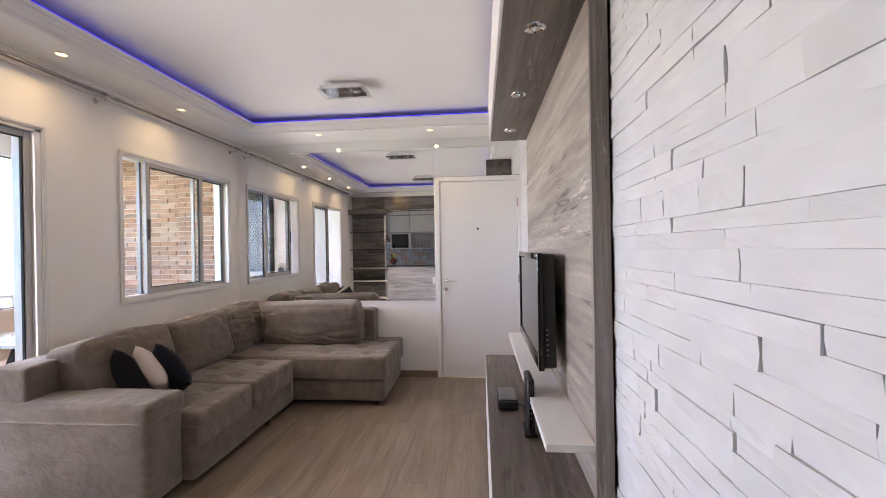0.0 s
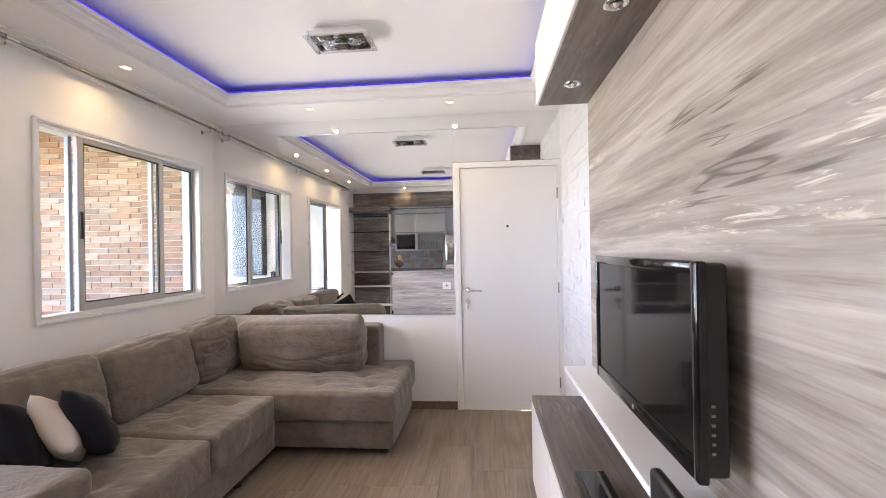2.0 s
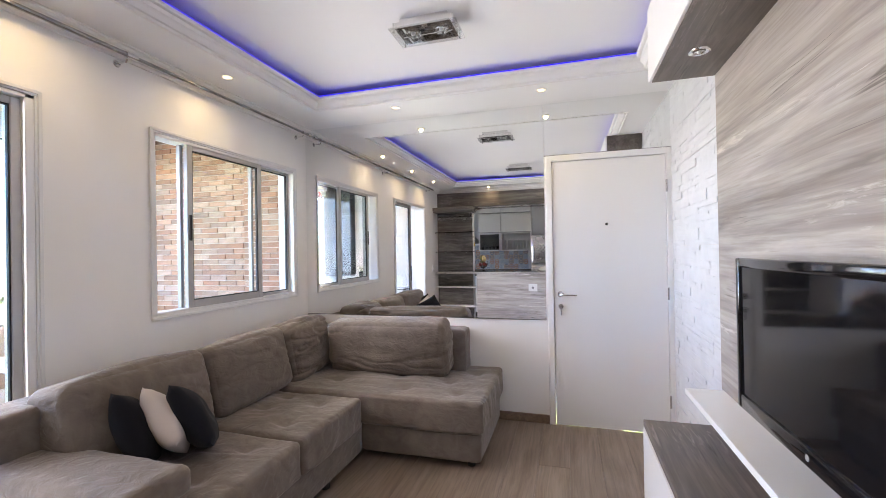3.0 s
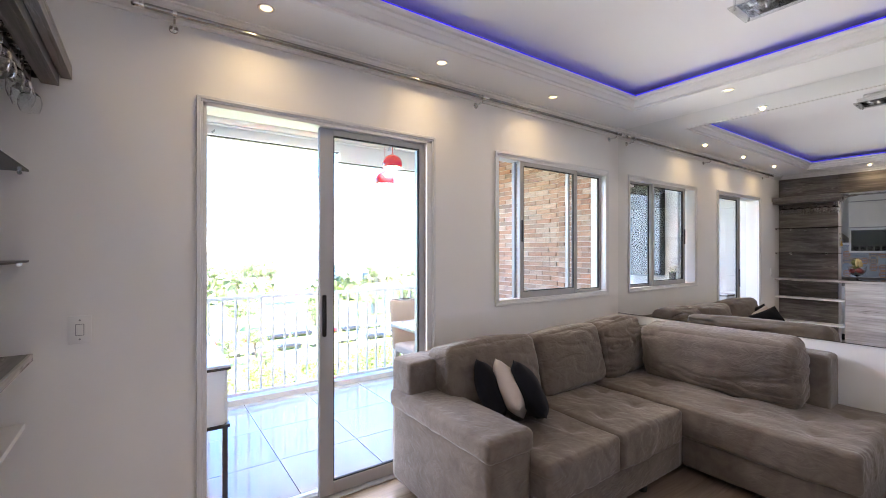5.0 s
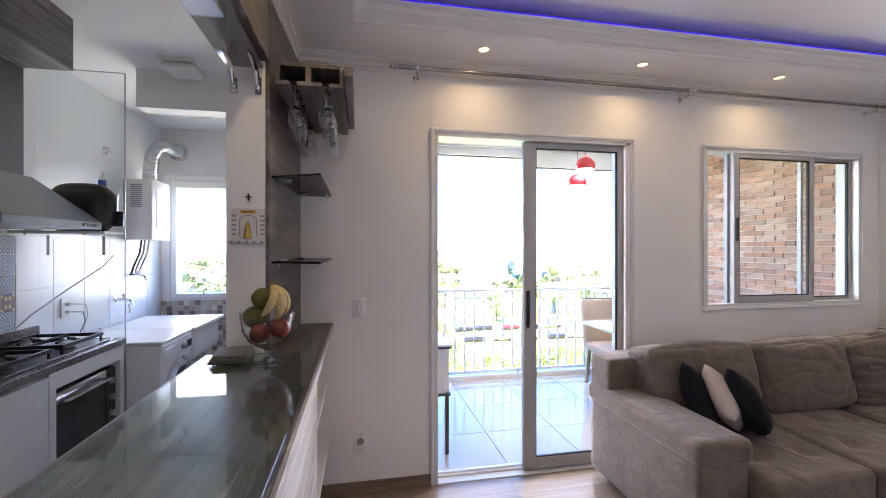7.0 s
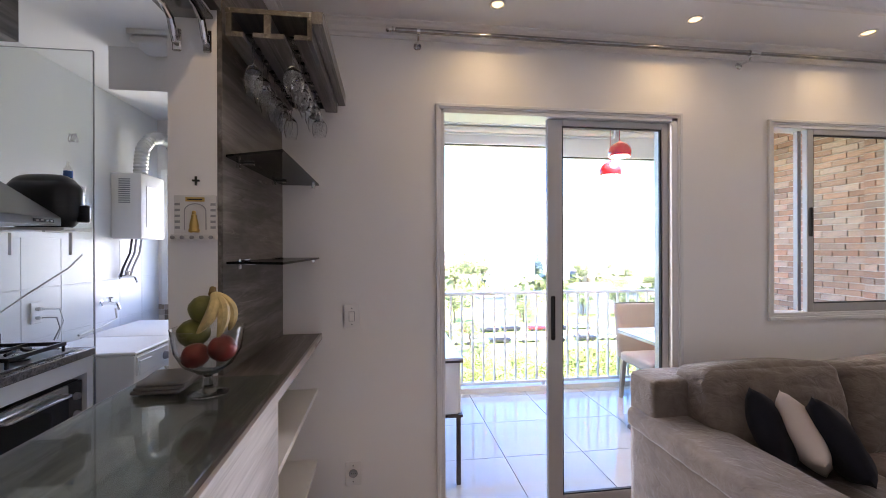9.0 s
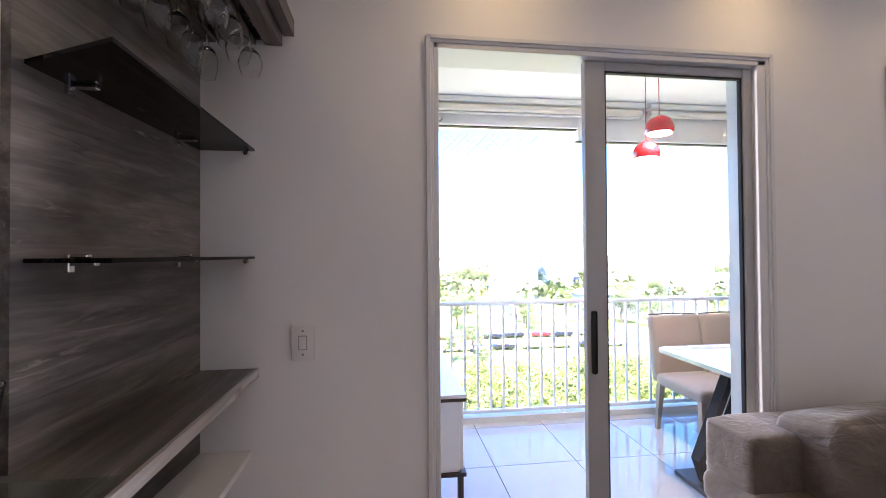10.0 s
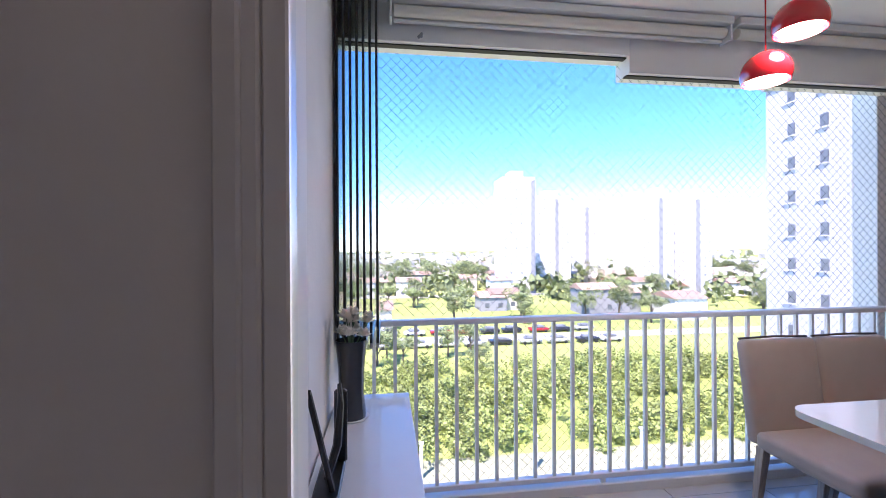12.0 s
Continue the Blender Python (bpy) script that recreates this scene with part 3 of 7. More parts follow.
baseboard = structure("baseboard", boxes((XW + 0.0005, XW + 0.014, 0.47, SL[0] - 0.03, 0, 0.07), (XW + 0.0005, XW + 0.014, SL[1] + 0.03, YN, 0, 0.07), (XW + 0.014, -0.558, YN - 0.014, YN - 0.0005, 0, 0.07), bev=0.003), BASEB, "oak skirting board", "baseboard")

# ---- television wall ----
tvwall = thing("media_panel", (0.3, 2.6, 0), "grey driftwood media wall panel, full height", "wall panel")
part("panel_face", boxes((0.285, 0.30, 1.692, 3.56, 0, 2.2)), PANEL, tvwall)
part("panel_edge", boxes((0.284, 0.342, 1.668, 1.691, 0, 2.2), bev=0.001), PANELV, tvwall, "darker upright edge board")
part("panel_backing", boxes((0.30, 0.345, 1.692, 3.559, 0, 2.2)), PANELV, tvwall)
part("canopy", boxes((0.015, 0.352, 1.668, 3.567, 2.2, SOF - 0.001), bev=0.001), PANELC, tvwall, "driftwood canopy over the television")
part("canopy_trim", boxes((0.001, 0.0145, 1.66, 3.575, 2.205, SOF - 0.001), bev=0.002), PLASTER, tvwall, "white edge strip of the canopy")
for y in (1.873, 2.567, 3.26):
    d = thing("recessed_downlight", (0.14, y, 2.2), "unlit round chrome recessed downlight in driftwood canopy", "downlight", "downlights in the canopy")
    part("ring", lathe([(0.022, 0.0), (0.024, -0.004), (0.034, -0.007), (0.041, -0.004), (0.042, 0)], 24, (0.14, y, 2.2)), CHROME, d)
    part("reflector", lathe([(0.0, 0.002), (0.018, 0.0), (0.0225, -0.004)], 20, (0.14, y, 2.198)), STEEL, d)
    part("bulb", ball(0.009, (0.14, y, 2.196), seg=10), LACQUER, d)

shelf = thing("floating_shelf", (0.2, 2.6, 0.70), "white lacquered floating shelf below the television", "shelf")
part("board", boxes((0.127, 0.2845, 1.674, 3.53, 0.70, 0.725), bev=0.001), LACQUER, shelf)
part("edge_band", boxes((0.1245, 0.1268, 1.674, 3.53, 0.7, 0.725), bev=0.0005), LACQUER, shelf)

bench = thing("tv_bench", (0.12, 2.6, 0), "low driftwood and white media bench on floor", "media bench")
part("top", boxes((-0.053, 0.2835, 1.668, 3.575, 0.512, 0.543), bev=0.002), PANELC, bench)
part("side", boxes((-0.05, 0.283, 1.672, 1.692, 0.06, 0.512)), PANELV, bench)
part("side", boxes((-0.05, 0.283, 3.55, 3.572, 0.06, 0.512)), PANELV, bench)
part("back", boxes((0.268, 0.283, 1.692, 3.55, 0.06, 0.512)), PANELV, bench)
part("bottom", boxes((-0.04, 0.268, 1.692, 3.55, 0.06, 0.08)), PANELV, bench)
part("plinth", boxes((-0.01, 0.28, 1.70, 3.54, 0.0, 0.06)), GASKET, bench, "dark recessed plinth")
for k in range(3):
    y0 = 1.672 + k * 0.634
    part("drawer_front", boxes((-0.056, -0.042, y0, y0 + 0.629, 0.065, 0.506), bev=0.002), LACQUER, bench, "white lacquer drawer front")

tv = thing("television", (0.2, 2.55, 0.72), "black flat television on the driftwood wall", "television")
part("body", boxes((0.185, 0.245, 2.135, 2.985, 0.842, 1.345), bev=0.012, seg=3), BLACK, tv)
part("bezel", boxes((0.165, 0.19, 2.12, 2.15, 0.835, 1.35), (0.165, 0.19, 2.97, 3.0, 0.835, 1.35), (0.165, 0.19, 2.15, 2.97, 1.318, 1.35), (0.165, 0.19, 2.15, 2.97, 0.835, 0.885), bev=0.006, seg=2), SCREEN, tv, "glossy black bezel")
part("screen", boxes((0.172, 0.186, 2.148, 2.972, 0.883, 1.32)), SCREEN, tv, "dark reflective screen")
part("bracket", boxes((0.245, 0.285, 2.4, 2.72, 0.98, 1.2)), GASKET, tv)
for k in range(6):
    part("button", boxes((0.201, 0.209, 2.132, 2.1355, 0.90 + k * 0.022, 0.906 + k * 0.022)), ALUD, tv)
part("badge", lathe([(0, -0.001), (0.008, -0.001), (0.009, 0)], 14, (0.165, 2.55, 0.86), axis="x"), ALUD, tv, "small pale round badge")

stb = thing("set_top_box", (0.05, 2.56, 0.543), "small black set-top box on media bench", "set-top box")
part("case", boxes((-0.005, 0.10, 2.43, 2.66, 0.549, 0.592), bev=0.008, seg=2), BLACK, stb)
part("lid", boxes((0.005, 0.095, 2.445, 2.645, 0.592, 0.596), bev=0.002), SCREEN, stb)
for x in (0.01, 0.085):
    for y in (2.45, 2.64):
        part("foot", lathe([(0, 0.543), (0.007, 0.543), (0.007, 0.55), (0, 0.55)], 8, (x, y, 0)), GASKET, stb)
part("cable", tube([(0.1, 2.5, 0.56), (0.15, 2.47, 0.548), (0.2, 2.5, 0.547), (0.262, 2.52, 0.548)], 0.003, 6), BLACK, stb)
router = thing("wifi_router", (0.13, 2.2, 0.543), "upright black wireless router on media bench", "router")
part("stand", boxes((0.098, 0.158, 2.13, 2.27, 0.543, 0.558), bev=0.004), BLACK, router)
part("shell", boxes((0.112, 0.145, 2.12, 2.28, 0.556, 0.80), bev=0.012, seg=3), BLACK, router)
part("front_strip", boxes((0.121, 0.136, 2.1185, 2.1215, 0.59, 0.77), bev=0.001), SCREEN, router)
for k in range(5):
    part("indicator", boxes((0.126, 0.131, 2.1172, 2.119, 0.63 + k * 0.022, 0.637 + k * 0.022)), ALUD, router)

# ---- ceiling fittings ----


def downlight(x, y):
    d = thing("recessed_downlight", (x, y, SOF), "lit round warm recessed downlight in white ceiling", "downlight", "downlights round the tray ceiling")
    part("ring", lathe([(0.026, 0.002), (0.029, -0.003), (0.036, -0.006), (0.040, -0.004), (0.041, 0)], 24, (x, y, SOF)), LACQUER, d)
    part("lens", lathe([(0.0, -0.003), (0.02, -0.003), (0.027, -0.001)], 20, (x, y, SOF)), SPOTG, d, "glowing warm lens")
    lamp("downlight_lamp", "SPOT", pose(x, y, SOF - 0.012), 0.30, (1.0, 0.74, 0.36), spot=(radians(172), 1.0), radius=0.014)


for x, y in ((-2.52, 1.545), (-2.52, 2.55), (-2.52, 3.555), (-1.71, 4.46), (-0.56, 4.46), (-1.75, 0.66), (-0.6, 0.66)):
    downlight(x, y)

cl = thing("ceiling_lamp", (-1.14, 3.57, CEI), "square chrome and clear glass ceiling lamp", "ceiling lamp")
part("base", boxes((-1.28, -1.0, 3.49, 3.65, CEI - 0.028, CEI), bev=0.004), CHROME, cl)
part("plate", boxes((-1.335, -0.945, 3.455, 3.685, CEI - 0.072, CEI - 0.064), bev=0.003), CUP, cl, "clear glass plate")
part("mirror_band", boxes((-1.30, -0.98, 3.475, 3.49, CEI - 0.064, CEI - 0.03), (-1.30, -0.98, 3.65, 3.665, CEI - 0.064, CEI - 0.03), (-1.30, -1.285, 3.49, 3.65, CEI - 0.064, CEI - 0.03), (-0.995, -0.98, 3.49, 3.65, CEI - 0.064, CEI - 0.03)), CHROME, cl)
for x in (-1.225, -1.055):
    part("cup", lathe([(0.0, CEI - 0.03), (0.03, CEI - 0.032), (0.042, CEI - 0.06), (0.038, CEI - 0.066), (0.026, CEI - 0.04), (0, CEI - 0.038)], 20, (x, 3.57, 0)), CHROME, cl)
    part("bulb", ball(0.014, (x, 3.57, CEI - 0.052), seg=12), LACQUER, cl)
for x in (-1.31, -0.97):
    for y in (3.48, 3.66):
        part("stud", tube([(x, y, CEI - 0.08), (x, y, CEI - 0.028)], 0.006, 8), CHROME, cl)

copy_thing(cl, Matrix.Translation((-1.09, 1.70, CEI)))

rod = thing("curtain_rod", (-2.69, 2.9, 2.49), "brushed steel curtain rod without curtains, on wall", "curtain rod")
part("rod", tube([(-2.69, 1.08, 2.498), (-2.69, 3.06, 2.498)], 0.0125, 12), RODS, rod)
part("rod", tube([(-2.69, 3.0, 2.498), (-2.69, 4.70, 2.498)], 0.0105, 12), RODS, rod)
part("collar", tube([(-2.69, 3.03, 2.498), (-2.69, 3.075, 2.498)], 0.0155, 12), CHROME, rod)
for y, s in ((1.08, -1), (4.70, 1)):
    part("finial", lathe([(0.0125, 0), (0.019, s * 0.004), (0.019, s * 0.012), (0.014, s * 0.016), (0.02, s * 0.022), (0.021, s * 0.04), (0.016, s * 0.05), (0, s * 0.052)], 16, (-2.69, y, 2.498), axis="y"), CHROME, rod)
for y in (1.19, 3.02, 4.63):
    bk = lathe([(0, 0), (0.02, 0), (0.021, 0.004), (0.018, 0.007), (0, 0.008)], 14, (XW, y, 2.46), axis="x")
    tube([(XW + 0.004, y, 2.46), (-2.70, y, 2.46), (-2.69, y, 2.475)], 0.006, 8, bm=bk)
    lathe([(0.0135, -0.008), (0.018, -0.008), (0.018, 0.008), (0.0135, 0.008)], 14, (-2.69, y, 2.498), bk, "y")
    part("bracket", bk, CHROME, rod)


def plate(name, y, z, kind, label, x=XW, w=0.078, h=0.118):
    p = thing(name, (x, y, z), label, kind)
    part("cover", boxes((x, x + 0.009, y - w / 2, y + w / 2, z - h / 2, z + h / 2), bev=0.003, seg=2), SOCK, p)
    if kind == "light switch":
        part("rocker", boxes((x + 0.009, x + 0.0125, y - 0.012, y + 0.012, z - 0.022, z + 0.022), bev=0.0015), SOCK, p)
        part("rocker_gap", boxes((x + 0.009, x + 0.0096, y - 0.0145, y + 0.0145, z - 0.0245, z + 0.0245)), ALUD, p)
    else:
        part("recess", lathe([(0, 0.0008), (0.019, 0.0008), (0.0205, 0.0016), (0.022, 0.0)], 20, (x + 0.009, y, z), axis="x"), ALUD, p)
        for k in (-0.01, 0, 0.01):
            part("hole", boxes((x + 0.0098, x + 0.0104, y + k - 0.002, y + k + 0.002, z - 0.002, z + 0.002)), GASKET, p)
    for k in (-0.04, 0.04):
        part("screw", lathe([(0, 0.0008), (0.004, 0.0006), (0.004, 0)], 10, (x + 0.009, y, z + k), axis="x"), ALUD, p)
    return p


plate("light_switch", 0.857, 1.09, "light switch", "white single light switch on off-white wall")
plate("wall_socket", 0.862, 0.305, "socket", "white three-pin wall socket near floor")

# ---- sofa ----
sofa = thing("corner_sofa", (-1.9, 3.6, 0), "grey-brown suede corner sofa with chaise, worn", "sofa")
R = lambda deg, ax: Matrix.Rotation(radians(deg), 4, ax)
T = Matrix.Translation


def soft(name, x0, x1, y0, y1, z0, z1, r=0.04, n=14, puff=(0.0, 0.0, 0.02), wr=0.006, fq=7.0, seed=0.0, turn=Matrix(), label="", sag=0.0, material=None, parent=None, tufts=(), grain=(1, 1, 1.6)):
    c = T(((x0 + x1) / 2, (y0 + y1) / 2, (z0 + z1) / 2)) @ turn
    return part(name, pad((x1 - x0, y1 - y0, z1 - z0), r, n, puff, wr, fq, seed, sag, c, None, tufts, grain), material or SUEDE, parent or sofa, label, 80)


soft("arm", -2.72, -1.822, 2.318, 2.578, 0.045, 0.50, 0.02, 12, (0.004, 0.006, 0), 0.004, 5, 1)
soft("arm_pad", -2.735, -1.805, 2.30, 2.592, 0.475, 0.585, 0.035, 36, (0.0, 0.006, 0.012), 0.006, 10, 2.2, grain=(1.6, 0.6, 1), label="padded and slightly creased arm top")
soft("base", -2.70, -1.755, 2.58, 3.9, 0.045, 0.25, 0.02, 12, (0.008, 0, 0), 0.004, 5, 3)
soft("chaise_base", -2.70, -0.945, 3.90, 4.72, 0.045, 0.24, 0.02, 14, (0.01, 0.01, 0), 0.004, 5, 4)
soft("seat_cushion", -2.62, -1.72, 2.585, 3.168, 0.235, 0.435, 0.03, 60, (0.012, 0.004, 0.018), 0.011, 9, 5, tufts=((-0.1, 0.0), (0.5, -0.5), (0.5, 0.5), (-0.1, -0.7)), grain=(0.5, 1.4, 1))
soft("seat_cushion", -2.62, -1.715, 3.176, 3.82, 0.235, 0.44, 0.03, 60, (0.012, 0.004, 0.018), 0.011, 9, 8, tufts=((-0.1, 0.0), (0.5, -0.5), (0.5, 0.5), (-0.1, 0.7)), grain=(0.5, 1.4, 1))
soft("chaise_cushion", -2.62, -0.92, 3.865, 4.74, 0.235, 0.445, 0.03, 72, (0.01, 0.01, 0.016), 0.012, 8, 11, tufts=((0.62, -0.1), (0.3, -0.55), (0.15, 0.1), (0.8, 0.5), (-0.35, -0.4), (0.75, -0.6)), grain=(0.7, 1.5, 1))
soft("back_frame", -2.755, -2.52, 2.33, 4.74, 0.2, 0.775, 0.035, 16, (0.01, 0, 0.0), 0.004, 4, 13)
soft("back_frame", -2.52, -1.19, 4.54, 4.765, 0.2, 0.765, 0.035, 16, (0.0, 0.01, 0.0), 0.004, 4, 14)
soft("back_cushion", -2.615, -2.35, 2.51, 3.235, 0.415, 0.845, 0.055, 60, (0.045, 0.008, 0.024), 0.014, 6, 15, R(-12, "Y"), grain=(1, 0.6, 1.8))
soft("back_cushion", -2.615, -2.35, 3.26, 3.94, 0.415, 0.838, 0.055, 60, (0.05, 0.008, 0.024), 0.014, 6, 21, R(-13, "Y") @ R(1.5, "X"), grain=(1, 0.6, 1.8))
soft("back_cushion", -2.61, -2.34, 3.97, 4.48, 0.415, 0.858, 0.06, 64, (0.05, 0.008, 0.022), 0.028, 9, 27, R(-9, "Y") @ R(4, "X"), grain=(0.6, 0.45, 2.0))
soft("back_cushion", -2.27, -1.28, 4.295, 4.545, 0.43, 0.86, 0.06, 68, (0.01, 0.045, 0.02), 0.022, 8, 33, R(9, "X") @ R(-1, "Y"), grain=(0.35, 0.6, 2.0))
for x, y in ((-2.6, 2.4), (-1.9, 2.4), (-1.8, 3.5), (-1.02, 3.98), (-1.02, 4.62), (-2.6, 4.62)):
    part("foot", lathe([(0, 0), (0.025, 0), (0.028, 0.05), (0, 0.05)], 12, (x, y, 0)), GASKET, sofa)



def pillow(w, t, m, seed):
    """Square cushion: slightly hollow sides, pointed corners, thin seam, full middle."""
    n, bm = 18, bmesh.new()
    rows = {}
    for side in (1, -1):
        for i in range(n + 1):
            for j in range(n + 1):
                u, v = 2 * i / n - 1, 2 * j / n - 1
                edge = i in (0, n) or j in (0, n)
                if side < 0 and edge:
                    rows[side, i, j] = rows[1, i, j]
                    continue
                h = t / 2 * ((1 - u * u) * (1 - v * v)) ** 0.42
                h *= 1 + 0.22 * noise.noise(Vector((u * 1.6 + seed, v * 1.6, side)))
                x = u * w / 2 * (1 - 0.06 * (1 - v * v))
                y = v * w / 2 * (1 - 0.06 * (1 - u * u))
                rows[side, i, j] = bm.verts.new(m @ Vector((x, y, side * h)))
    for side in (1, -1):
        for i in range(n):
            for j in range(n):
                q = [rows[side, i, j], rows[side, i + 1, j], rows[side, i + 1, j + 1], rows[side, i, j + 1]]
                bm.faces.new(q if side > 0 else q[::-1])
    return bm


for mtl, x, y, z, rz, lean, spin, w, lab, sd in ((VELVET, -2.30, 2.745, 0.60, -40, -22, 24, 0.34, "square black velvet scatter cushion on sofa", 1), (CREAM, -2.225, 2.83, 0.61, -36, -25, 33, 0.31, "square cream scatter cushion between black ones", 2), (VELVET, -2.15, 2.91, 0.605, -33, -28, 26, 0.345, "square black velvet scatter cushion on sofa", 3)):
    m = T((x, y, z)) @ R(rz, "Z") @ R(90 - lean, "X") @ R(spin, "Z")
    solid("scatter_cushion", pillow(w, 0.15, m, sd * 7.7), mtl, lab, "cushion", "scatter cushions on the sofa", 80)
# ---- bar and wine wall ----
END = -0.55
bar = thing("breakfast_bar", (-1.6, 0.5, 0), "driftwood breakfast bar with a glass-covered top", "breakfast bar")
part("front_panel", boxes((-1.99, END - 0.02, 0.665, 0.69, 0, 0.972)), PANELB, bar, "pale driftwood front board")
part("body", boxes((-1.99, END - 0.02, 0.33, 0.665, 0, 0.972)), LACQUER, bar)
top = part("bar_top", boxes((STUB[0] + 0.001, END, 0.245, 0.70, 0.975, 1.008), (XW + 0.001, STUB[0] + 0.001, STUB[2] + 0.016, 0.70, 0.975, 1.008), bev=0.0), PANELX, bar, "dark driftwood bar top")
part("bar_edge", boxes((XW + 0.001, END, 0.7005, 0.712, 0.978, 1.009), bev=0.001), PANELB, bar, "pale front edge strip")
gl = solid("glass_sheet", boxes((-2.06, END - 0.01, 0.26, 0.69, 1.0085, 1.0145), bev=0.001), clear_glass("table_glass", (0.90, 0.94, 0.93)), "clear glass sheet lying on the bar top", "glass sheet")
plate("bar_socket", -0.98, 0.84, "socket", "white double wall socket on bar front", w=0.15, h=0.13)
bpy.data.objects["bar_socket"].matrix_world = T((-0.99, 0.69, 0.73)) @ R(90, "Z")
for z in (0.735, 0.385):
    solid("low_shelf", boxes((XW + 0.001, -1.991, STUB[2] + 0.018, 0.69, z - 0.022, z), bev=0.001), LACQUER, "white open shelf under the bar top", "shelf", "open shelves at the bar")

wine = thing("wine_wall_panel", (-2.44, STUB[2], 0), "dark driftwood panel on the short wall", "wall panel")
PY = lambda x: 0.489 + (STUB[0] - x) * 0.055      # face of the panel, a little out of square
bm = bmesh.new()
ring = [(XW + 0.001, STUB[2] + 0.0005), (STUB[0], STUB[2] + 0.0005), (STUB[0], PY(STUB[0])), (XW + 0.001, PY(XW))]
lo, hi = [bm.verts.new((x, y, 0)) for x, y in ring], [bm.verts.new((x, y, SOF - 0.072)) for x, y in ring]
bm.faces.new(lo[::-1]), bm.faces.new(hi)
for k in range(4):
    bm.faces.new((lo[k], lo[(k + 1) % 4], hi[(k + 1) % 4], hi[k]))
part("panel", bm, PANELX, wine)
part("header_panel", boxes((STUB[0] + 0.001, XE - 0.03, STUB[2] - 0.019, STUB[2] + 0.014, 2.22, SOF - 0.072)), PANELX, wine, "driftwood board along the header")


def glass_shelf(z):
    s = thing("glass_shelf", (-2.4, 0.55, z), "smoked glass corner shelf on chrome clips", "shelf", "smoked glass shelves")
    bm = bmesh.new()
    out = [(-2.125, PY(-2.125) + 0.0005), (-2.02, 0.70), (XW + 0.004, 0.70), (XW + 0.004, PY(XW) + 0.0005)]
    lo, hi = [bm.verts.new((x, y, z - 0.008)) for x, y in out], [bm.verts.new((x, y, z)) for x, y in out]
    bm.faces.new(lo[::-1]), bm.faces.new(hi)
    for k in range(4):
        bm.faces.new((lo[k], lo[(k + 1) % 4], hi[(k + 1) % 4], hi[k]))
    part("sheet", bm, SMOKE, s)
    for x in (-2.22, -2.62):
        y0 = PY(x)
        bm = boxes((x - 0.009, x + 0.009, y0, y0 + 0.012, z - 0.03, z + 0.008), (x - 0.008, x + 0.008, y0 + 0.012, y0 + 0.06, z - 0.016, z - 0.0085), (x - 0.008, x + 0.008, y0 + 0.012, y0 + 0.045, z + 0.0005, z + 0.008), bev=0.002)
        part("clip", bm, CHROME, s)
    part("wall_stop", lathe([(0, 0), (0.008, 0), (0.008, 0.02), (0, 0.02)], 10, (XW, 0.675, z - 0.016), axis="x"), CHROME, s)


glass_shelf(1.748)
glass_shelf(1.385)

rack = thing("stemware_rack", (-2.4, 0.66, 2.09), "driftwood hanging rack for wine glasses on wall", "glass rack")
for y0, y1 in ((0.524, 0.542), (0.640, 0.662), (0.775, 0.79)):
    part("rail", boxes((XW + 0.001, -2.03, y0, y1, 2.105, 2.18), bev=0.001), PANELX, rack)
part("top_board", boxes((XW + 0.001, -2.03, 0.523, 0.83, 2.1805, 2.197), bev=0.001), PANELX, rack)
part("side_board", boxes((XW + 0.001, -1.99, 0.795, 0.83, 2.14, 2.18), bev=0.001), PANELX, rack)
for y0, y1 in ((0.542, 0.576), (0.606, 0.640), (0.662, 0.704), (0.734, 0.775)):
    part("slat", boxes((XW + 0.001, -2.03, y0, y1, 2.105, 2.121), bev=0.001), PANELX, rack)
# added black sheet paints the shade inside the rack's hollow
part("back_board", boxes((XW + 0.0012, XW + 0.012, 0.542, 0.775, 2.122, 2.18)), GASKET, rack, "black sheet standing in for shade between the rails")


def wine_glass(x, y, z, kind):
    """Hangs foot up from the rack."""
    g = thing("wine_glass", (x, y, z), "clear stemmed wine glass hanging upside down", "wine glass", "wine glasses in the rack")
    w = 0.036 if kind else 0.031
    h = 0.085 if kind else 0.10
    part("foot", lathe([(0, z), (0.032, z), (0.033, z - 0.002), (0.008, z - 0.006), (0, z - 0.006)], 16, (x, y, 0)), REALG, g)
    part("stem", lathe([(0.005, z - 0.005), (0.0038, z - 0.02), (0.0036, z - 0.075), (0.006, z - 0.088)], 8, (x, y, 0)), REALG, g)
    zz = z - 0.088
    part("bowl", lathe([(0.0, zz), (0.012, zz - 0.002), (w * 0.85, zz - 0.022), (w, zz - 0.045), (w * 0.95, zz - h * 0.75), (w * 0.76, zz - h), (w * 0.74, zz - h), (w * 0.92, zz - h * 0.75), (w * 0.97, zz - 0.045), (w * 0.8, zz - 0.024), (0.0, zz - 0.006)], 20, (x, y, 0)), REALG, g)
    return g


for row, y in ((0, 0.591), (1, 0.719)):
    first = wine_glass(-2.09, y, 2.129, row)
    for k in range(1, 7):
        copy_thing(first, T((-2.09 - k * 0.095, y + 0.004 * math.sin(k * 2.1), 2.129)))

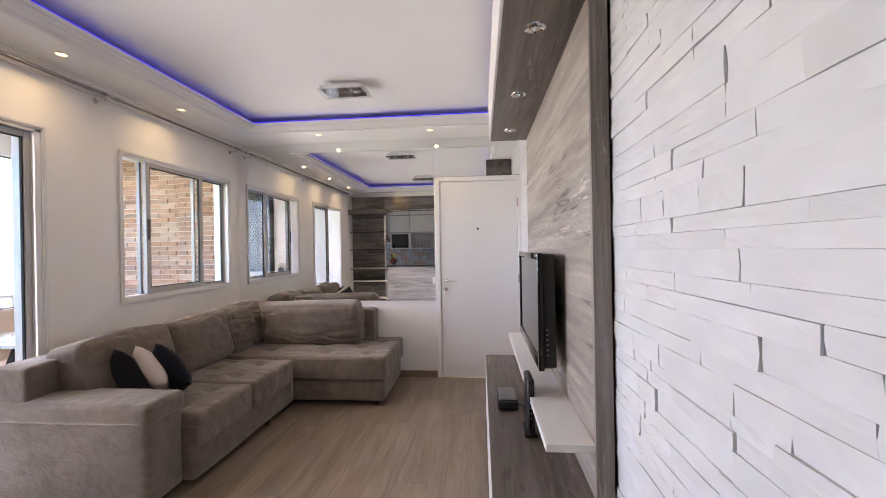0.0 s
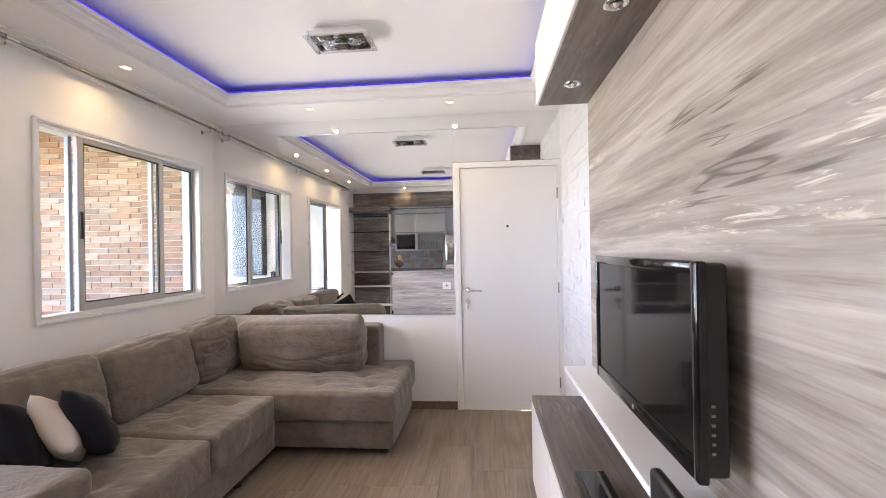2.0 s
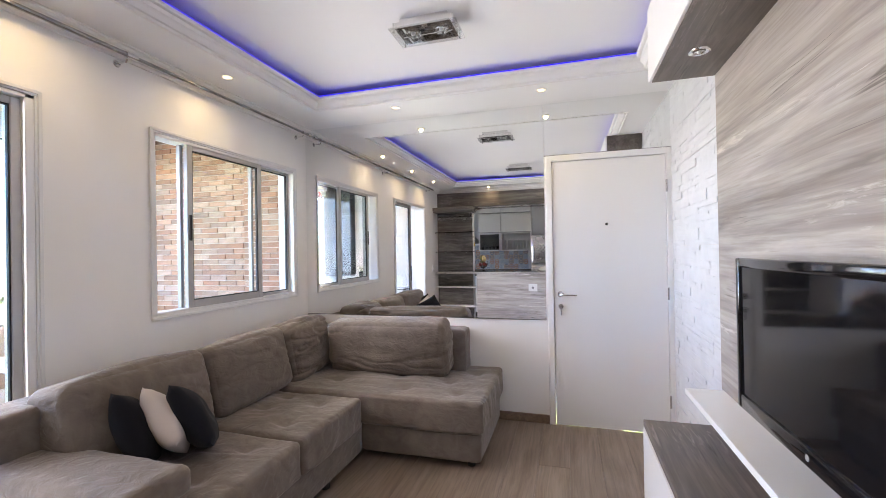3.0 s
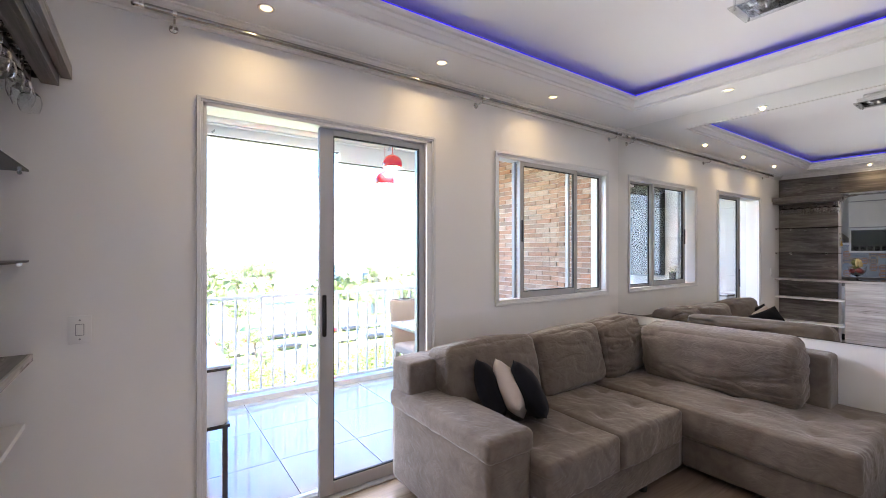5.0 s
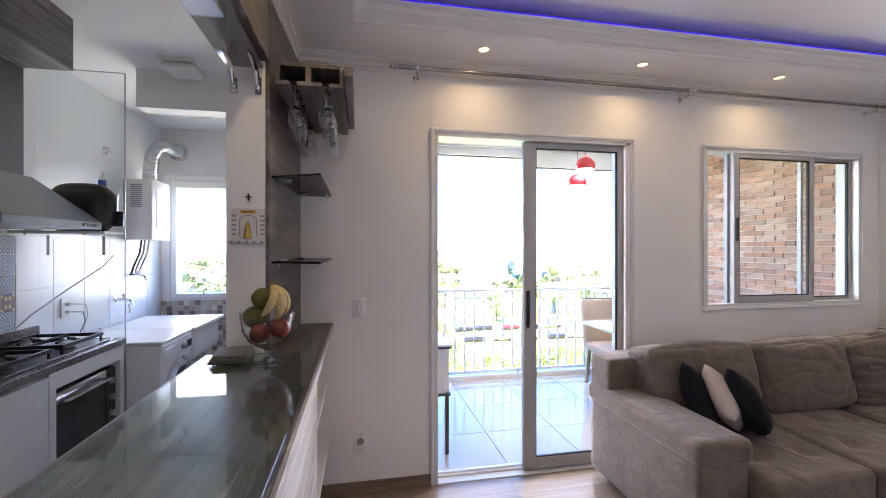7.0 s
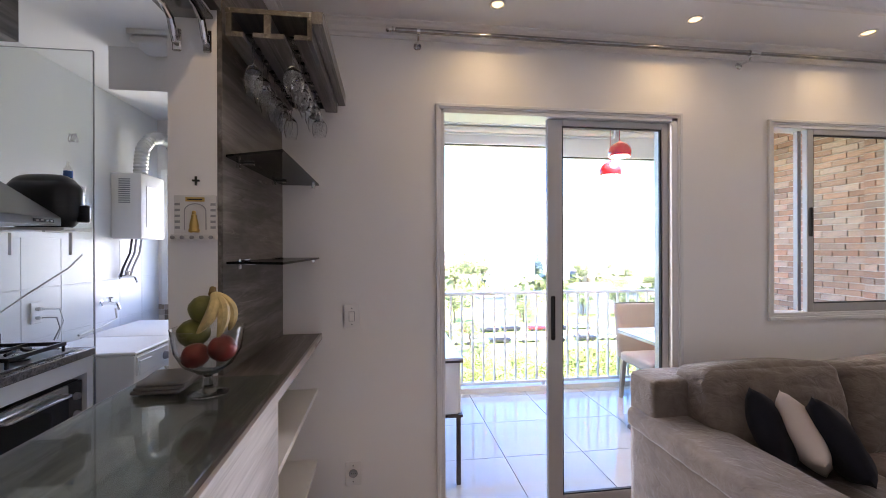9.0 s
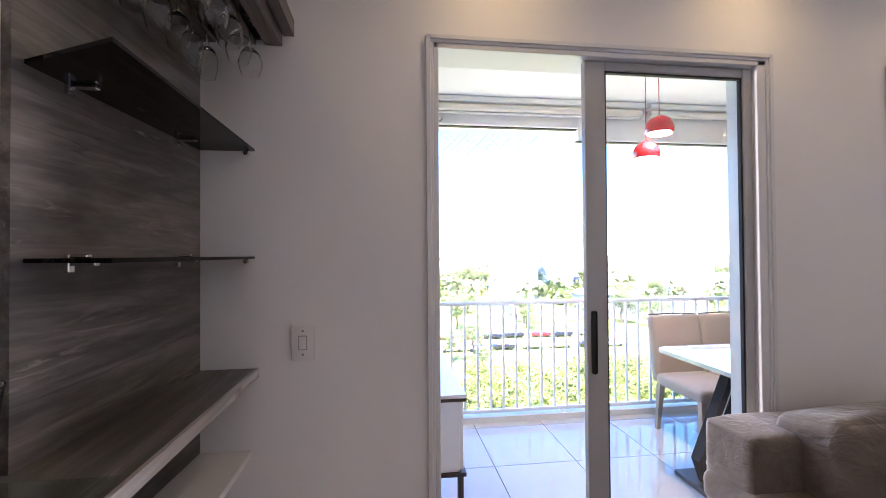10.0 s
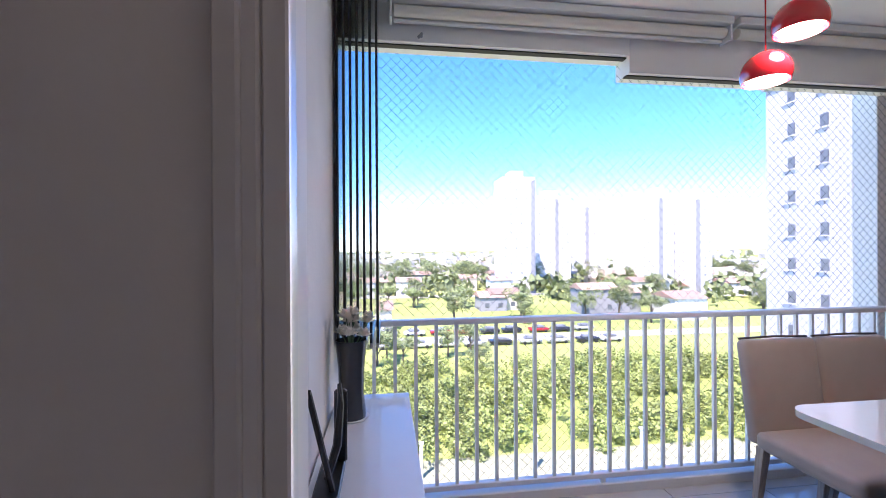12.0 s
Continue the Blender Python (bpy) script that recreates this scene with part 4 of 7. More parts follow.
ov = thing("overhead_shelf", (-1.5, 0.4, 2.19), "smoked glass shelf above bar on chrome brackets", "shelf")
part("sheet", boxes((-2.09, -0.62, 0.325, 0.465, 2.185, 2.194)), OVERG, ov)
for y in (0.352, 0.445):
    bm = tube([(-2.085, y, 2.10), (-2.07, y, 2.13), (-2.05, y, 2.165), (-2.0, y, 2.182), (-1.93, y, 2.183)], [0.011, 0.012, 0.011, 0.009, 0.006], 10)
    box(bm, -2.0995, -2.088, y - 0.014, y + 0.014, 2.075, 2.15, 0.004)
    part("bracket", bm, CHROME, ov)
for x in (-1.35, -0.65):
    part("hanger", tube([(x, 0.4, 2.19), (x, 0.4, 2.22)], 0.006, 8), CHROME, ov)
orn = thing("shelf_ornament", (-1.19, 0.40, 2.194), "small brown and pink ornament on the glass shelf", "ornament")
part("body", ball(0.055, (-1.19, 0.40, 2.258), (1, 0.8, 1), 14, None, 0.25, 3), mat("ornament_brown", (0.35, 0.2, 0.13), 0.7, var=0.3), orn)
for dx, dz, r in ((-0.03, 0.03, 0.03), (0.035, 0.02, 0.034), (0.0, -0.02, 0.035)):
    part("blossom", ball(r, (-1.19 + dx, 0.43, 2.26 + dz), seg=10, lump=0.3), CREAM, orn)

plaque = thing("key_plaque", (STUB[0], 0.41, 1.455), "white cut-wood key holder with a gold figure", "key holder")
px, PW = STUB[0] + 0.0005, mat("plaque_board", (0.70, 0.69, 0.67), 0.6, var=0.05)
part("board", boxes((px, px + 0.008, 0.342, 0.472, 1.472, 1.605), bev=0.001), PW, plaque)
part("shelf_bar", boxes((px, px + 0.022, 0.337, 0.475, 1.46, 1.478), bev=0.002), PW, plaque)
arch = tube([(px + 0.004, 0.36, 1.605)] + [(px + 0.004, 0.407 - 0.047 * math.cos(a), 1.605 + 0.034 * math.sin(a)) for a in [k * math.pi / 12 for k in range(13)]] + [(px + 0.004, 0.454, 1.605)], 0.004, 6)
part("arch", arch, PW, plaque)
part("cross", boxes((px, px + 0.005, 0.404, 0.41, 1.638, 1.668), (px, px + 0.005, 0.396, 0.418, 1.651, 1.657)), GASKET, plaque, "small dark cross")
part("name_strip", boxes((px + 0.008, px + 0.0105, 0.378, 0.436, 1.584, 1.598)), GOLD, plaque, "gold strip with unreadable writing")
part("name_mark", boxes((px + 0.0105, px + 0.0108, 0.384, 0.430, 1.589, 1.593)), GASKET, plaque)
inner = tube([(px + 0.009, 0.374, 1.49)] + [(px + 0.009, 0.407 - 0.033 * math.cos(a), 1.553 + 0.024 * math.sin(a)) for a in [k * math.pi / 10 for k in range(11)]] + [(px + 0.009, 0.44, 1.49)], 0.0017, 5)
part("inner_arch", inner, ALUD, plaque)
for y in (0.352, 0.462):
    for k in range(5):
        part("cut_mark", boxes((px + 0.008, px + 0.0086, y - 0.008, y + 0.008, 1.495 + k * 0.019, 1.503 + k * 0.019)), ALUD, plaque)
fig = lathe([(0.013, 1.482), (0.017, 1.486), (0.016, 1.492), (0.0135, 1.497), (0.0145, 1.503), (0.0115, 1.52), (0.008, 1.532), (0.0085, 1.538), (0.005, 1.542)], 12, (px + 0.017, 0.407, 0))
ball(0.0065, (px + 0.017, 0.407, 1.547), (1, 1, 1.1), 10, fig)
part("figure", fig, GOLD, plaque)
for k in range(5):
    part("knob", lathe([(0, 0.016), (0.006, 0.014), (0.0065, 0.008), (0.003, 0)], 10, (px + 0.022, 0.348 + k * 0.029, 1.466), axis="x"), ALUD, plaque)

bowl = thing("fruit_bowl", (-1.9, 0.50, 1.0145), "clear glass footed fruit bowl on the bar", "bowl")
bz = 1.0145
BC = (-1.9, 0.52, 0)
part("foot", lathe([(0, bz), (0.052, bz), (0.054, bz + 0.004), (0.022, bz + 0.012), (0.012, bz + 0.022), (0.011, bz + 0.05), (0.02, bz + 0.06), (0, bz + 0.06)], 24, BC), REALG, bowl)
part("bowl", lathe([(0, bz + 0.058), (0.03, bz + 0.06), (0.066, bz + 0.085), (0.088, bz + 0.125), (0.097, bz + 0.19), (0.095, bz + 0.19), (0.085, bz + 0.128), (0.063, bz + 0.09), (0.03, bz + 0.066), (0, bz + 0.064)], 32, BC), REALG, bowl)
FRUIT_G = mat("green_citrus", (0.135, 0.14, 0.03), 0.45, var=0.25, scale=20, bump=0.25, bscale=150)
FRUIT_R = mat("red_apple", (0.24, 0.03, 0.024), 0.3, var=0.45, scale=14, bump=0.03)
FRUIT_Y = mat("ripe_banana", (0.58, 0.45, 0.20), 0.5, var=0.35, scale=26, bump=0.1)
for x, y, z, r, m_, lab, nm in ((-1.925, 0.495, 1.172, 0.045, FRUIT_G, "green-yellow orange in glass bowl", "orange"), (-1.925, 0.525, 1.243, 0.043, FRUIT_G, "green-yellow orange on top of the fruit", "orange"),
                                (-1.865, 0.525, 1.122, 0.036, FRUIT_R, "red apple in glass bowl", "apple"), (-1.872, 0.592, 1.138, 0.038, FRUIT_R, "red apple in glass bowl", "apple"), (-1.945, 0.57, 1.128, 0.036, FRUIT_R, "red apple in glass bowl", "apple")):
    solid(nm, ball(r, (x, y - 0.025, z + 0.01), (1, 1, 0.93), 20, None, 0.06, x * 9), m_, lab, nm, "fruit in the bowl", 80)
ban = thing("banana_bunch", (-1.88, 0.55, 1.16), "bunch of ripe spotted bananas on fruit", "bananas")
stem = Vector((-1.90, 0.533, 1.302))
for k, (ex, ey, ez, ox, oy) in enumerate(((-1.853, 0.51, 1.195, 0.028, 0.055), (-1.862, 0.56, 1.182, 0.028, 0.055), (-1.893, 0.58, 1.195, 0.01, 0.055))):
    mid = (stem + Vector((ex, ey, ez))) / 2 + Vector((ox, oy, 0.022))
    pts = [(stem * (1 - u) ** 2 + mid * 2 * u * (1 - u) + Vector((ex, ey, ez)) * u * u) for u in [i / 9 for i in range(10)]]
    part("banana", tube(pts, [0.006, 0.011, 0.014, 0.016, 0.017, 0.017, 0.016, 0.014, 0.010, 0.004], 8), FRUIT_Y, ban)
part("stalk", tube([stem + Vector((-0.012, -0.004, 0.012)), stem + Vector((0.004, 0, -0.004))], [0.009, 0.011], 8), mat("banana_stalk", (0.16, 0.10, 0.03), 0.7), ban, "dark stalk")
mats_ = thing("folded_placemats", (-2.05, 0.345, 1.015), "stack of folded grey cloths on the bar", "cloth")
for k in range(3):
    part("cloth", pad((0.17 - 0.006 * k, 0.13, 0.011), 0.005, 6, (0, 0, 0), 0.002, 12, k, 0, T((-1.985, 0.375 + 0.003 * k, 1.021 + 0.011 * k)) @ R(4 * k, "Z")), mat("grey_cloth", (0.10 + 0.04 * k, 0.095 + 0.04 * k, 0.09 + 0.04 * k), 0.9, var=0.12, bump=0.3, bscale=300), mats_, "", 80)

# ---- kitchen ----
FY = -0.552                                   # counter front


def base_unit(x0, x1, doors, label):
    u = thing("base_cabinet", ((x0 + x1) / 2, -0.8, 0), label, "cabinet", "kitchen base cabinets")
    part("body", boxes((x0, x1, YS + 0.01, FY - 0.02, 0.1, 0.858)), LACQUER, u)
    part("plinth", boxes((x0, x1, YS + 0.05, FY - 0.06, 0, 0.1)), GASKET, u)
    w = (x1 - x0) / doors
    for k in range(doors):
        d = part("door", boxes((x0 + k * w + 0.002, x0 + (k + 1) * w - 0.002, FY - 0.0195, FY, 0.105, 0.82), bev=0.002), LACQUER, u)
        part("handle", boxes((x0 + k * w + 0.004, x0 + (k + 1) * w - 0.004, FY - 0.016, FY + 0.004, 0.822, 0.845)), ALU, d, "aluminium grip rail")
    return u


base_unit(-1.86, -1.12, 2, "white two-door kitchen base cabinet")
base_unit(-2.50, -1.865, 2, "white two-door kitchen base cabinet under hob")
ou = thing("oven_cabinet", (-2.82, -0.8, 0), "white cabinet housing for the table oven", "cabinet")
part("frame", boxes((-3.14, -3.095, YS + 0.01, FY, 0, 0.858), (-2.55, -2.505, YS + 0.01, FY, 0, 0.858), (-3.095, -2.55, YS + 0.01, FY, 0.775, 0.858), (-3.095, -2.55, YS + 0.01, FY, 0.34, 0.395), (-3.095, -2.55, YS + 0.01, YS + 0.03, 0.395, 0.775)), LACQUER, ou)
part("drawer", boxes((-3.092, -2.553, FY - 0.02, FY + 0.001, 0.03, 0.337), bev=0.002), LACQUER, ou)
oven = thing("table_oven", (-2.82, -0.75, 0.395), "black and steel table oven inside cabinet", "oven")
part("shell", boxes((-3.085, -2.565, -0.97, FY - 0.03, 0.405, 0.745), bev=0.006), BLACK, oven)
part("door_glass", boxes((-2.98, -2.575, FY - 0.03, FY - 0.018, 0.43, 0.69), bev=0.003), SCREEN, oven)
part("top_band", boxes((-2.985, -2.57, FY - 0.03, FY - 0.014, 0.69, 0.742), bev=0.003), STEEL, oven, "steel band over the door")
part("bottom_band", boxes((-2.985, -2.57, FY - 0.03, FY - 0.014, 0.405, 0.43), bev=0.003), STEEL, oven)
part("handle", tube([(-2.96, FY - 0.02, 0.70), (-2.96, FY + 0.01, 0.70), (-2.95, FY + 0.018, 0.70), (-2.61, FY + 0.018, 0.70), (-2.60, FY + 0.01, 0.70), (-2.60, FY - 0.02, 0.70)], 0.008, 8), STEEL, oven)
part("control_panel", boxes((-3.082, -2.987, FY - 0.03, FY - 0.016, 0.41, 0.742), bev=0.002), BLACK, oven)
for z in (0.48, 0.575, 0.67):
    part("knob", lathe([(0, 0.02), (0.016, 0.019), (0.02, 0.0)], 16, (-3.035, FY - 0.016, z), axis="y"), ALUD, oven)
for x in (-3.05, -2.6):
    for y in (-0.92, -0.62):
        part("foot", lathe([(0, 0.395), (0.012, 0.395), (0.012, 0.406), (0, 0.406)], 8, (x, y, 0)), GASKET, oven)

ct = thing("granite_worktop", (-2.1, -0.8, 0.86), "speckled dark granite kitchen worktop", "worktop")
part("slab", boxes((-3.145, -1.12, YS + 0.005, FY + 0.012, 0.86, 0.9), bev=0.003), GRANITE, ct)
part("upstand", boxes((-3.145, -1.12, YS + 0.005, YS + 0.025, 0.9005, 0.985), bev=0.002), GRANITE, ct)

hob = thing("gas_hob", (-2.62, -0.78, 0.9), "black four-burner gas hob on granite worktop", "hob")
part("glass_top", boxes((-3.06, -2.22, -0.97, -0.585, 0.9005, 0.908), bev=0.003), BLACK, hob)
for x in (-2.85, -2.43):
    for y in (-0.86, -0.69):
        part("burner", lathe([(0, 0.93), (0.028, 0.93), (0.032, 0.925), (0.03, 0.916), (0.045, 0.914), (0.046, 0.908)], 18, (x, y, 0)), BLACK, hob)
    gr = boxes((x - 0.17, x + 0.17, -0.945, -0.929, 0.938, 0.956), (x - 0.17, x + 0.17, -0.615, -0.599, 0.938, 0.956), (x - 0.17, x - 0.16, -0.935, -0.615, 0.938, 0.956), (x + 0.16, x + 0.17, -0.935, -0.615, 0.938, 0.956), (x - 0.16, x + 0.16, -0.78, -0.77, 0.938, 0.956))
    for y in (-0.86, -0.69):
        for dx, dy in ((1, 0), (-1, 0), (0, 1), (0, -1)):
            tube([(x + dx * 0.02, y + dy * 0.02, 0.956), (x + dx * 0.07, y + dy * 0.07, 0.948)], 0.008, 6, bm=gr)
    for dx in (-0.165, 0.165):
        for y in (-0.94, -0.61):
            box(gr, x + dx - 0.005, x + dx + 0.005, y - 0.005, y + 0.005, 0.908, 0.943)
    part("grate", gr, BLACK, hob, "black cast-iron grate")

HOODS = mat("hood_steel", (0.24, 0.238, 0.235), 0.34, 1.0, var=0.06, scale=2, bump=0.05, bscale=120, stretch=(1, 12, 1))
for k in range(4):
    part("control_knob", lathe([(0, 0.028), (0.014, 0.027), (0.017, 0.0)], 14, (-2.245, -0.935 + k * 0.1, 0.908)), BLACK, hob, "black round control knob")
for x in (-2.85, -2.43):
    for y in (-0.86, -0.69):
        part("burner_cap", lathe([(0, 0.937), (0.018, 0.936), (0.022, 0.931), (0, 0.9305)], 14, (x, y, 0)), STEEL, hob, "steel burner cap")
hood = thing("range_hood", (-2.6, -0.8, 1.55), "stainless steel chimney range hood on wall", "range hood")
bm = bmesh.new()
lo = [bm.verts.new(p) for p in ((-2.93, YS + 0.004, 1.585), (-2.25, YS + 0.004, 1.585), (-2.25, -0.56, 1.585), (-2.93, -0.56, 1.585))]
hi = [bm.verts.new(p) for p in ((-2.72, YS + 0.004, 1.80), (-2.46, YS + 0.004, 1.80), (-2.46, -0.76, 1.80), (-2.72, -0.76, 1.80))]
bm.faces.new(hi)
for k in range(4):
    bm.faces.new((lo[k], lo[(k + 1) % 4], hi[(k + 1) % 4], hi[k]))
part("canopy", bm, HOODS, hood)
part("rim", boxes((-2.93, -2.25, YS + 0.004, -0.56, 1.545, 1.585), bev=0.002), HOODS, hood)
part("chimney", boxes((-2.70, -2.48, YS + 0.004, -0.78, 1.80, 2.34), bev=0.002), HOODS, hood)
part("button_strip", boxes((-2.88, -2.76, -0.56, -0.557, 1.557, 1.573)), BLACK, hood)
for k in range(4):
    part("button", boxes((-2.87 + k * 0.028, -2.855 + k * 0.028, -0.557, -0.554, 1.561, 1.569)), CHROME, hood)

soff = solid("wood_soffit", boxes((-2.69, -1.12, YS + 0.002, -0.56, 2.335, 2.598), bev=0.001), PANELX, "grey driftwood boxed soffit above hood", "soffit")

pane = thing("glass_divider", (-3.145, -0.78, 0.9), "clear glass divider between hob and laundry", "glass panel")
part("sheet", boxes((-3.158, -3.150, YS + 0.002, -0.552, 0.0, 2.51)), GLASS, pane).visible_shadow = False
part("edge", boxes((-3.159, -3.149, -0.5518, -0.549, 0.0, 2.512), (-3.159, -3.149, YS + 0.002, -0.552, 2.5105, 2.513)), ALUD, pane, "dark ground glass edge")
ks = solid("white_shelf", boxes((-3.148, -2.94, YS + 0.003, -0.555, 1.525, 1.54), bev=0.002), LACQUER, "white shelf beside the range hood", "shelf")
for y in (-0.66, -0.95):
    sbk = thing("shelf_bracket", (-3.0, y, 1.525), "small white steel bracket under shelf", "bracket", "brackets under the white shelf")
    part("arm", boxes((-3.148, -2.96, y - 0.008, y + 0.008, 1.517, 1.5248), bev=0.001), SOCK, sbk)
    part("leg", boxes((-3.148, -3.140, y - 0.008, y + 0.008, 1.40, 1.517), bev=0.001), SOCK, sbk)
fry = thing("air_fryer", (-3.06, -0.75, 1.54), "rounded black air fryer on white shelf", "air fryer")
part("shell", pad((0.165, 0.33, 0.26), 0.08, 12, (0.01, 0.01, 0.02), 0, 1, 0, 0, T((-3.06, -0.725, 1.672))), BLACK, fry, "", 80)
part("handle", boxes((-3.075, -3.045, -0.57, -0.515, 1.57, 1.66), bev=0.01, seg=2), BLACK, fry)
part("trim", boxes((-3.08, -3.03, -0.562, -0.557, 1.665, 1.68), bev=0.002), CHROME, fry)
ps = thing("plate_stack", (-3.0, -0.9, 1.54), "stack of white plates on shelf", "plates")
for k in range(5):
    part("plate", lathe([(0, 1.541 + k * 0.012), (0.03, 1.541 + k * 0.012), (0.045, 1.551 + k * 0.012), (0.044, 1.554 + k * 0.012), (0, 1.545 + k * 0.012)], 20, (-2.985, -0.93, 0)), SOCK, ps)

bs_ = thing("dispenser_bottle", (-3.12, -0.62, 1.78), "small clear bottle with blue label on glass divider", "bottle")
part("bottle", lathe([(0, 1.80), (0.018, 1.80), (0.02, 1.81), (0.02, 1.86), (0.008, 1.88), (0.008, 1.90), (0, 1.90)], 14, (-3.128, -0.66, 0)), CUP, bs_)
part("label_band", lathe([(0.0205, 1.815), (0.0205, 1.85)], 14, (-3.128, -0.66, 0)), mat("label_blue", (0.03, 0.12, 0.4), 0.5), bs_, "blue label without readable writing")
part("holder", boxes((-3.149, -3.108, -0.68, -0.64, 1.788, 1.7995)), CHROME, bs_)

wk = thing("wire_hook", (-3.149, -0.62, 2.03), "small twisted wire hook stuck on glass divider", "hook")
for k in range(4):
    part("wire", tube([(-3.146 + 0.022 * math.sin(a * 0.5), -0.655 + 0.011 * k + 0.004 * math.sin(a * 3 + k), 2.03 + 0.024 * math.sin(a + k * 1.3)) for a in [i * 0.52 for i in range(13)]], 0.0022, 5), STEEL, wk)
cupd = thing("cup_holder", (-3.149, -0.60, 1.74), "white plastic cup holder on glass divider", "holder")
part("cup", lathe([(0, 1.72), (0.022, 1.72), (0.028, 1.765), (0.026, 1.765), (0.02, 1.725), (0, 1.725)], 16, (-3.118, -0.598, 0)), SOCK, cupd)
part("clip", boxes((-3.149, -3.138, -0.606, -0.59, 1.728, 1.75), bev=0.002), CHROME, cupd)


def wall_unit(x0, x1, z0, z1, kind, label):
    u = thing("wall_cabinet", ((x0 + x1) / 2, -0.85, z0), label, "cabinet", "kitchen wall cabinets")
    part("body", boxes((x0, x1, YS + 0.003, YS + 0.02, z0, z1), (x0, x0 + 0.018, YS + 0.02, -0.69, z0, z1), (x1 - 0.018, x1, YS + 0.02, -0.69, z0, z1), (x0 + 0.018, x1 - 0.018, YS + 0.02, -0.69, z0, z0 + 0.018), (x0 + 0.018, x1 - 0.018, YS + 0.02, -0.69, z1 - 0.018, z1)), LACQUER, u)
    if kind == "door":
        part("door", boxes((x0 + 0.002, x1 - 0.002, -0.689, -0.67, z0 + 0.012, z1 - 0.003), bev=0.002), LACQUER, u)
        part("grip", boxes((x0 + 0.002, x1 - 0.002, -0.689, -0.668, z0, z0 + 0.011)), ALUD, u, "dark grip line")
    elif kind == "glass":
        part("door_frame", boxes((x0 + 0.002, x0 + 0.03, -0.689, -0.67, z0, z1), (x1 - 0.03, x1 - 0.002, -0.689, -0.67, z0, z1), (x0 + 0.03, x1 - 0.03, -0.689, -0.67, z0, z0 + 0.03), (x0 + 0.03, x1 - 0.03, -0.689, -0.67, z1 - 0.03, z1)), ALU, u)
        part("pane", boxes((x0 + 0.03, x1 - 0.03, -0.682, -0.678, z0 + 0.03, z1 - 0.03)), GREYG, u, "grey glass pane")
    return u


for x0, x1 in ((-2.22, -1.75), (-1.745, -1.12)):
    wall_unit(x0, x1, 2.18, 2.33, "door", "white upper kitchen wall cabinet")
    wall_unit(x0, x1, 1.77, 2.175, "door", "white kitchen wall cabinet with grip edge")
wall_unit(-2.22, -1.75, 1.38, 1.765, "glass", "kitchen wall cabinet with grey glass door")
wall_unit(-1.745, -1.12, 1.38, 1.765, "open", "open white kitchen cabinet holding plates")
for k in range(8):
    d = thing("upright_plate", (-1.68 + k * 0.065, -0.8, 1.398), "white plate standing upright in open cabinet", "plate", "plates in the open cabinet")
    part("plate", lathe([(0, 0), (0.06, 0.001), (0.105, 0.012), (0.105, 0.016), (0.06, 0.006), (0, 0.005)], 20, (-1.68 + k * 0.065, -0.8, 1.505), axis="x"), SOCK, d)
for k in range(5):
    solid("tumbler", lathe([(0, 1.3985), (0.026, 1.3985), (0.03, 1.48), (0.028, 1.48), (0.024, 1.405), (0, 1.405)], 14, (-2.15 + k * 0.08, -0.76, 0)), CUP, "clear drinking glass in wall cabinet", "glass", "glasses in the wall cabinet")

fr = thing("refrigerator", (-0.8, -0.7, 0), "stainless two-door refrigerator beside worktop", "refrigerator")
part("cabinet", boxes((-1.1, -0.45, YS + 0.02, -0.42, 0.04, 1.69), bev=0.01, seg=2), ALUD, fr)
d1 = part("freezer_door", boxes((-1.1, -0.45, -0.418, -0.36, 1.12, 1.69), bev=0.012, seg=2), STEEL, fr)
d2 = part("fridge_door", boxes((-1.1, -0.45, -0.418, -0.36, 0.06, 1.085), bev=0.012, seg=2), STEEL, fr)
part("handle", tube([(-1.06, -0.36, 1.17), (-1.06, -0.325, 1.18), (-1.06, -0.325, 1.45), (-1.06, -0.36, 1.46)], 0.009, 8), CHROME, d1)
part("handle", tube([(-1.06, -0.36, 0.6), (-1.06, -0.325, 0.61), (-1.06, -0.325, 1.03), (-1.06, -0.36, 1.04)], 0.009, 8), CHROME, d2)
part("plinth", boxes((-1.08, -0.47, YS + 0.05, -0.45, 0, 0.04)), GASKET, fr)

KX = -3.39
wp = thing("kitchen_socket", (KX, YS, 1.06), "white socket with two plugged cables", "socket")
part("cover", boxes((KX - 0.04, KX + 0.04, YS + 0.006, YS + 0.016, 0.995, 1.12), bev=0.003), SOCK, wp)
part("plug", boxes((KX - 0.014, KX + 0.016, YS + 0.016, YS + 0.045, 1.02, 1.04), (KX - 0.014, KX + 0.016, YS + 0.016, YS + 0.045, 1.07, 1.09), bev=0.004), SOCK, wp)
part("cable", tube([(KX, YS + 0.045, 1.03), (KX - 0.06, YS + 0.08, 1.02), (KX - 0.10, YS + 0.07, 0.95), (KX - 0.08, YS + 0.05, 0.88)], 0.004, 6), ALUD, wp)
part("cable", tube([(KX, YS + 0.045, 1.08), (KX - 0.07, YS + 0.09, 1.07), (KX - 0.13, YS + 0.07, 0.99), (KX - 0.11, YS + 0.05, 0.88)], 0.004, 6), SOCK, wp)

cc = thing("kitchen_ceiling_light", (-3.05, -0.1, 2.6), "white square ceiling light, switched off", "ceiling light")
part("base", boxes((-3.25, -3.05, -0.33, -0.13, 2.575, 2.5995)), LACQUER, cc)
part("diffuser", boxes((-3.243, -3.057, -0.323, -0.137, 2.53, 2.575), bev=0.02, seg=3), SOCK, cc)

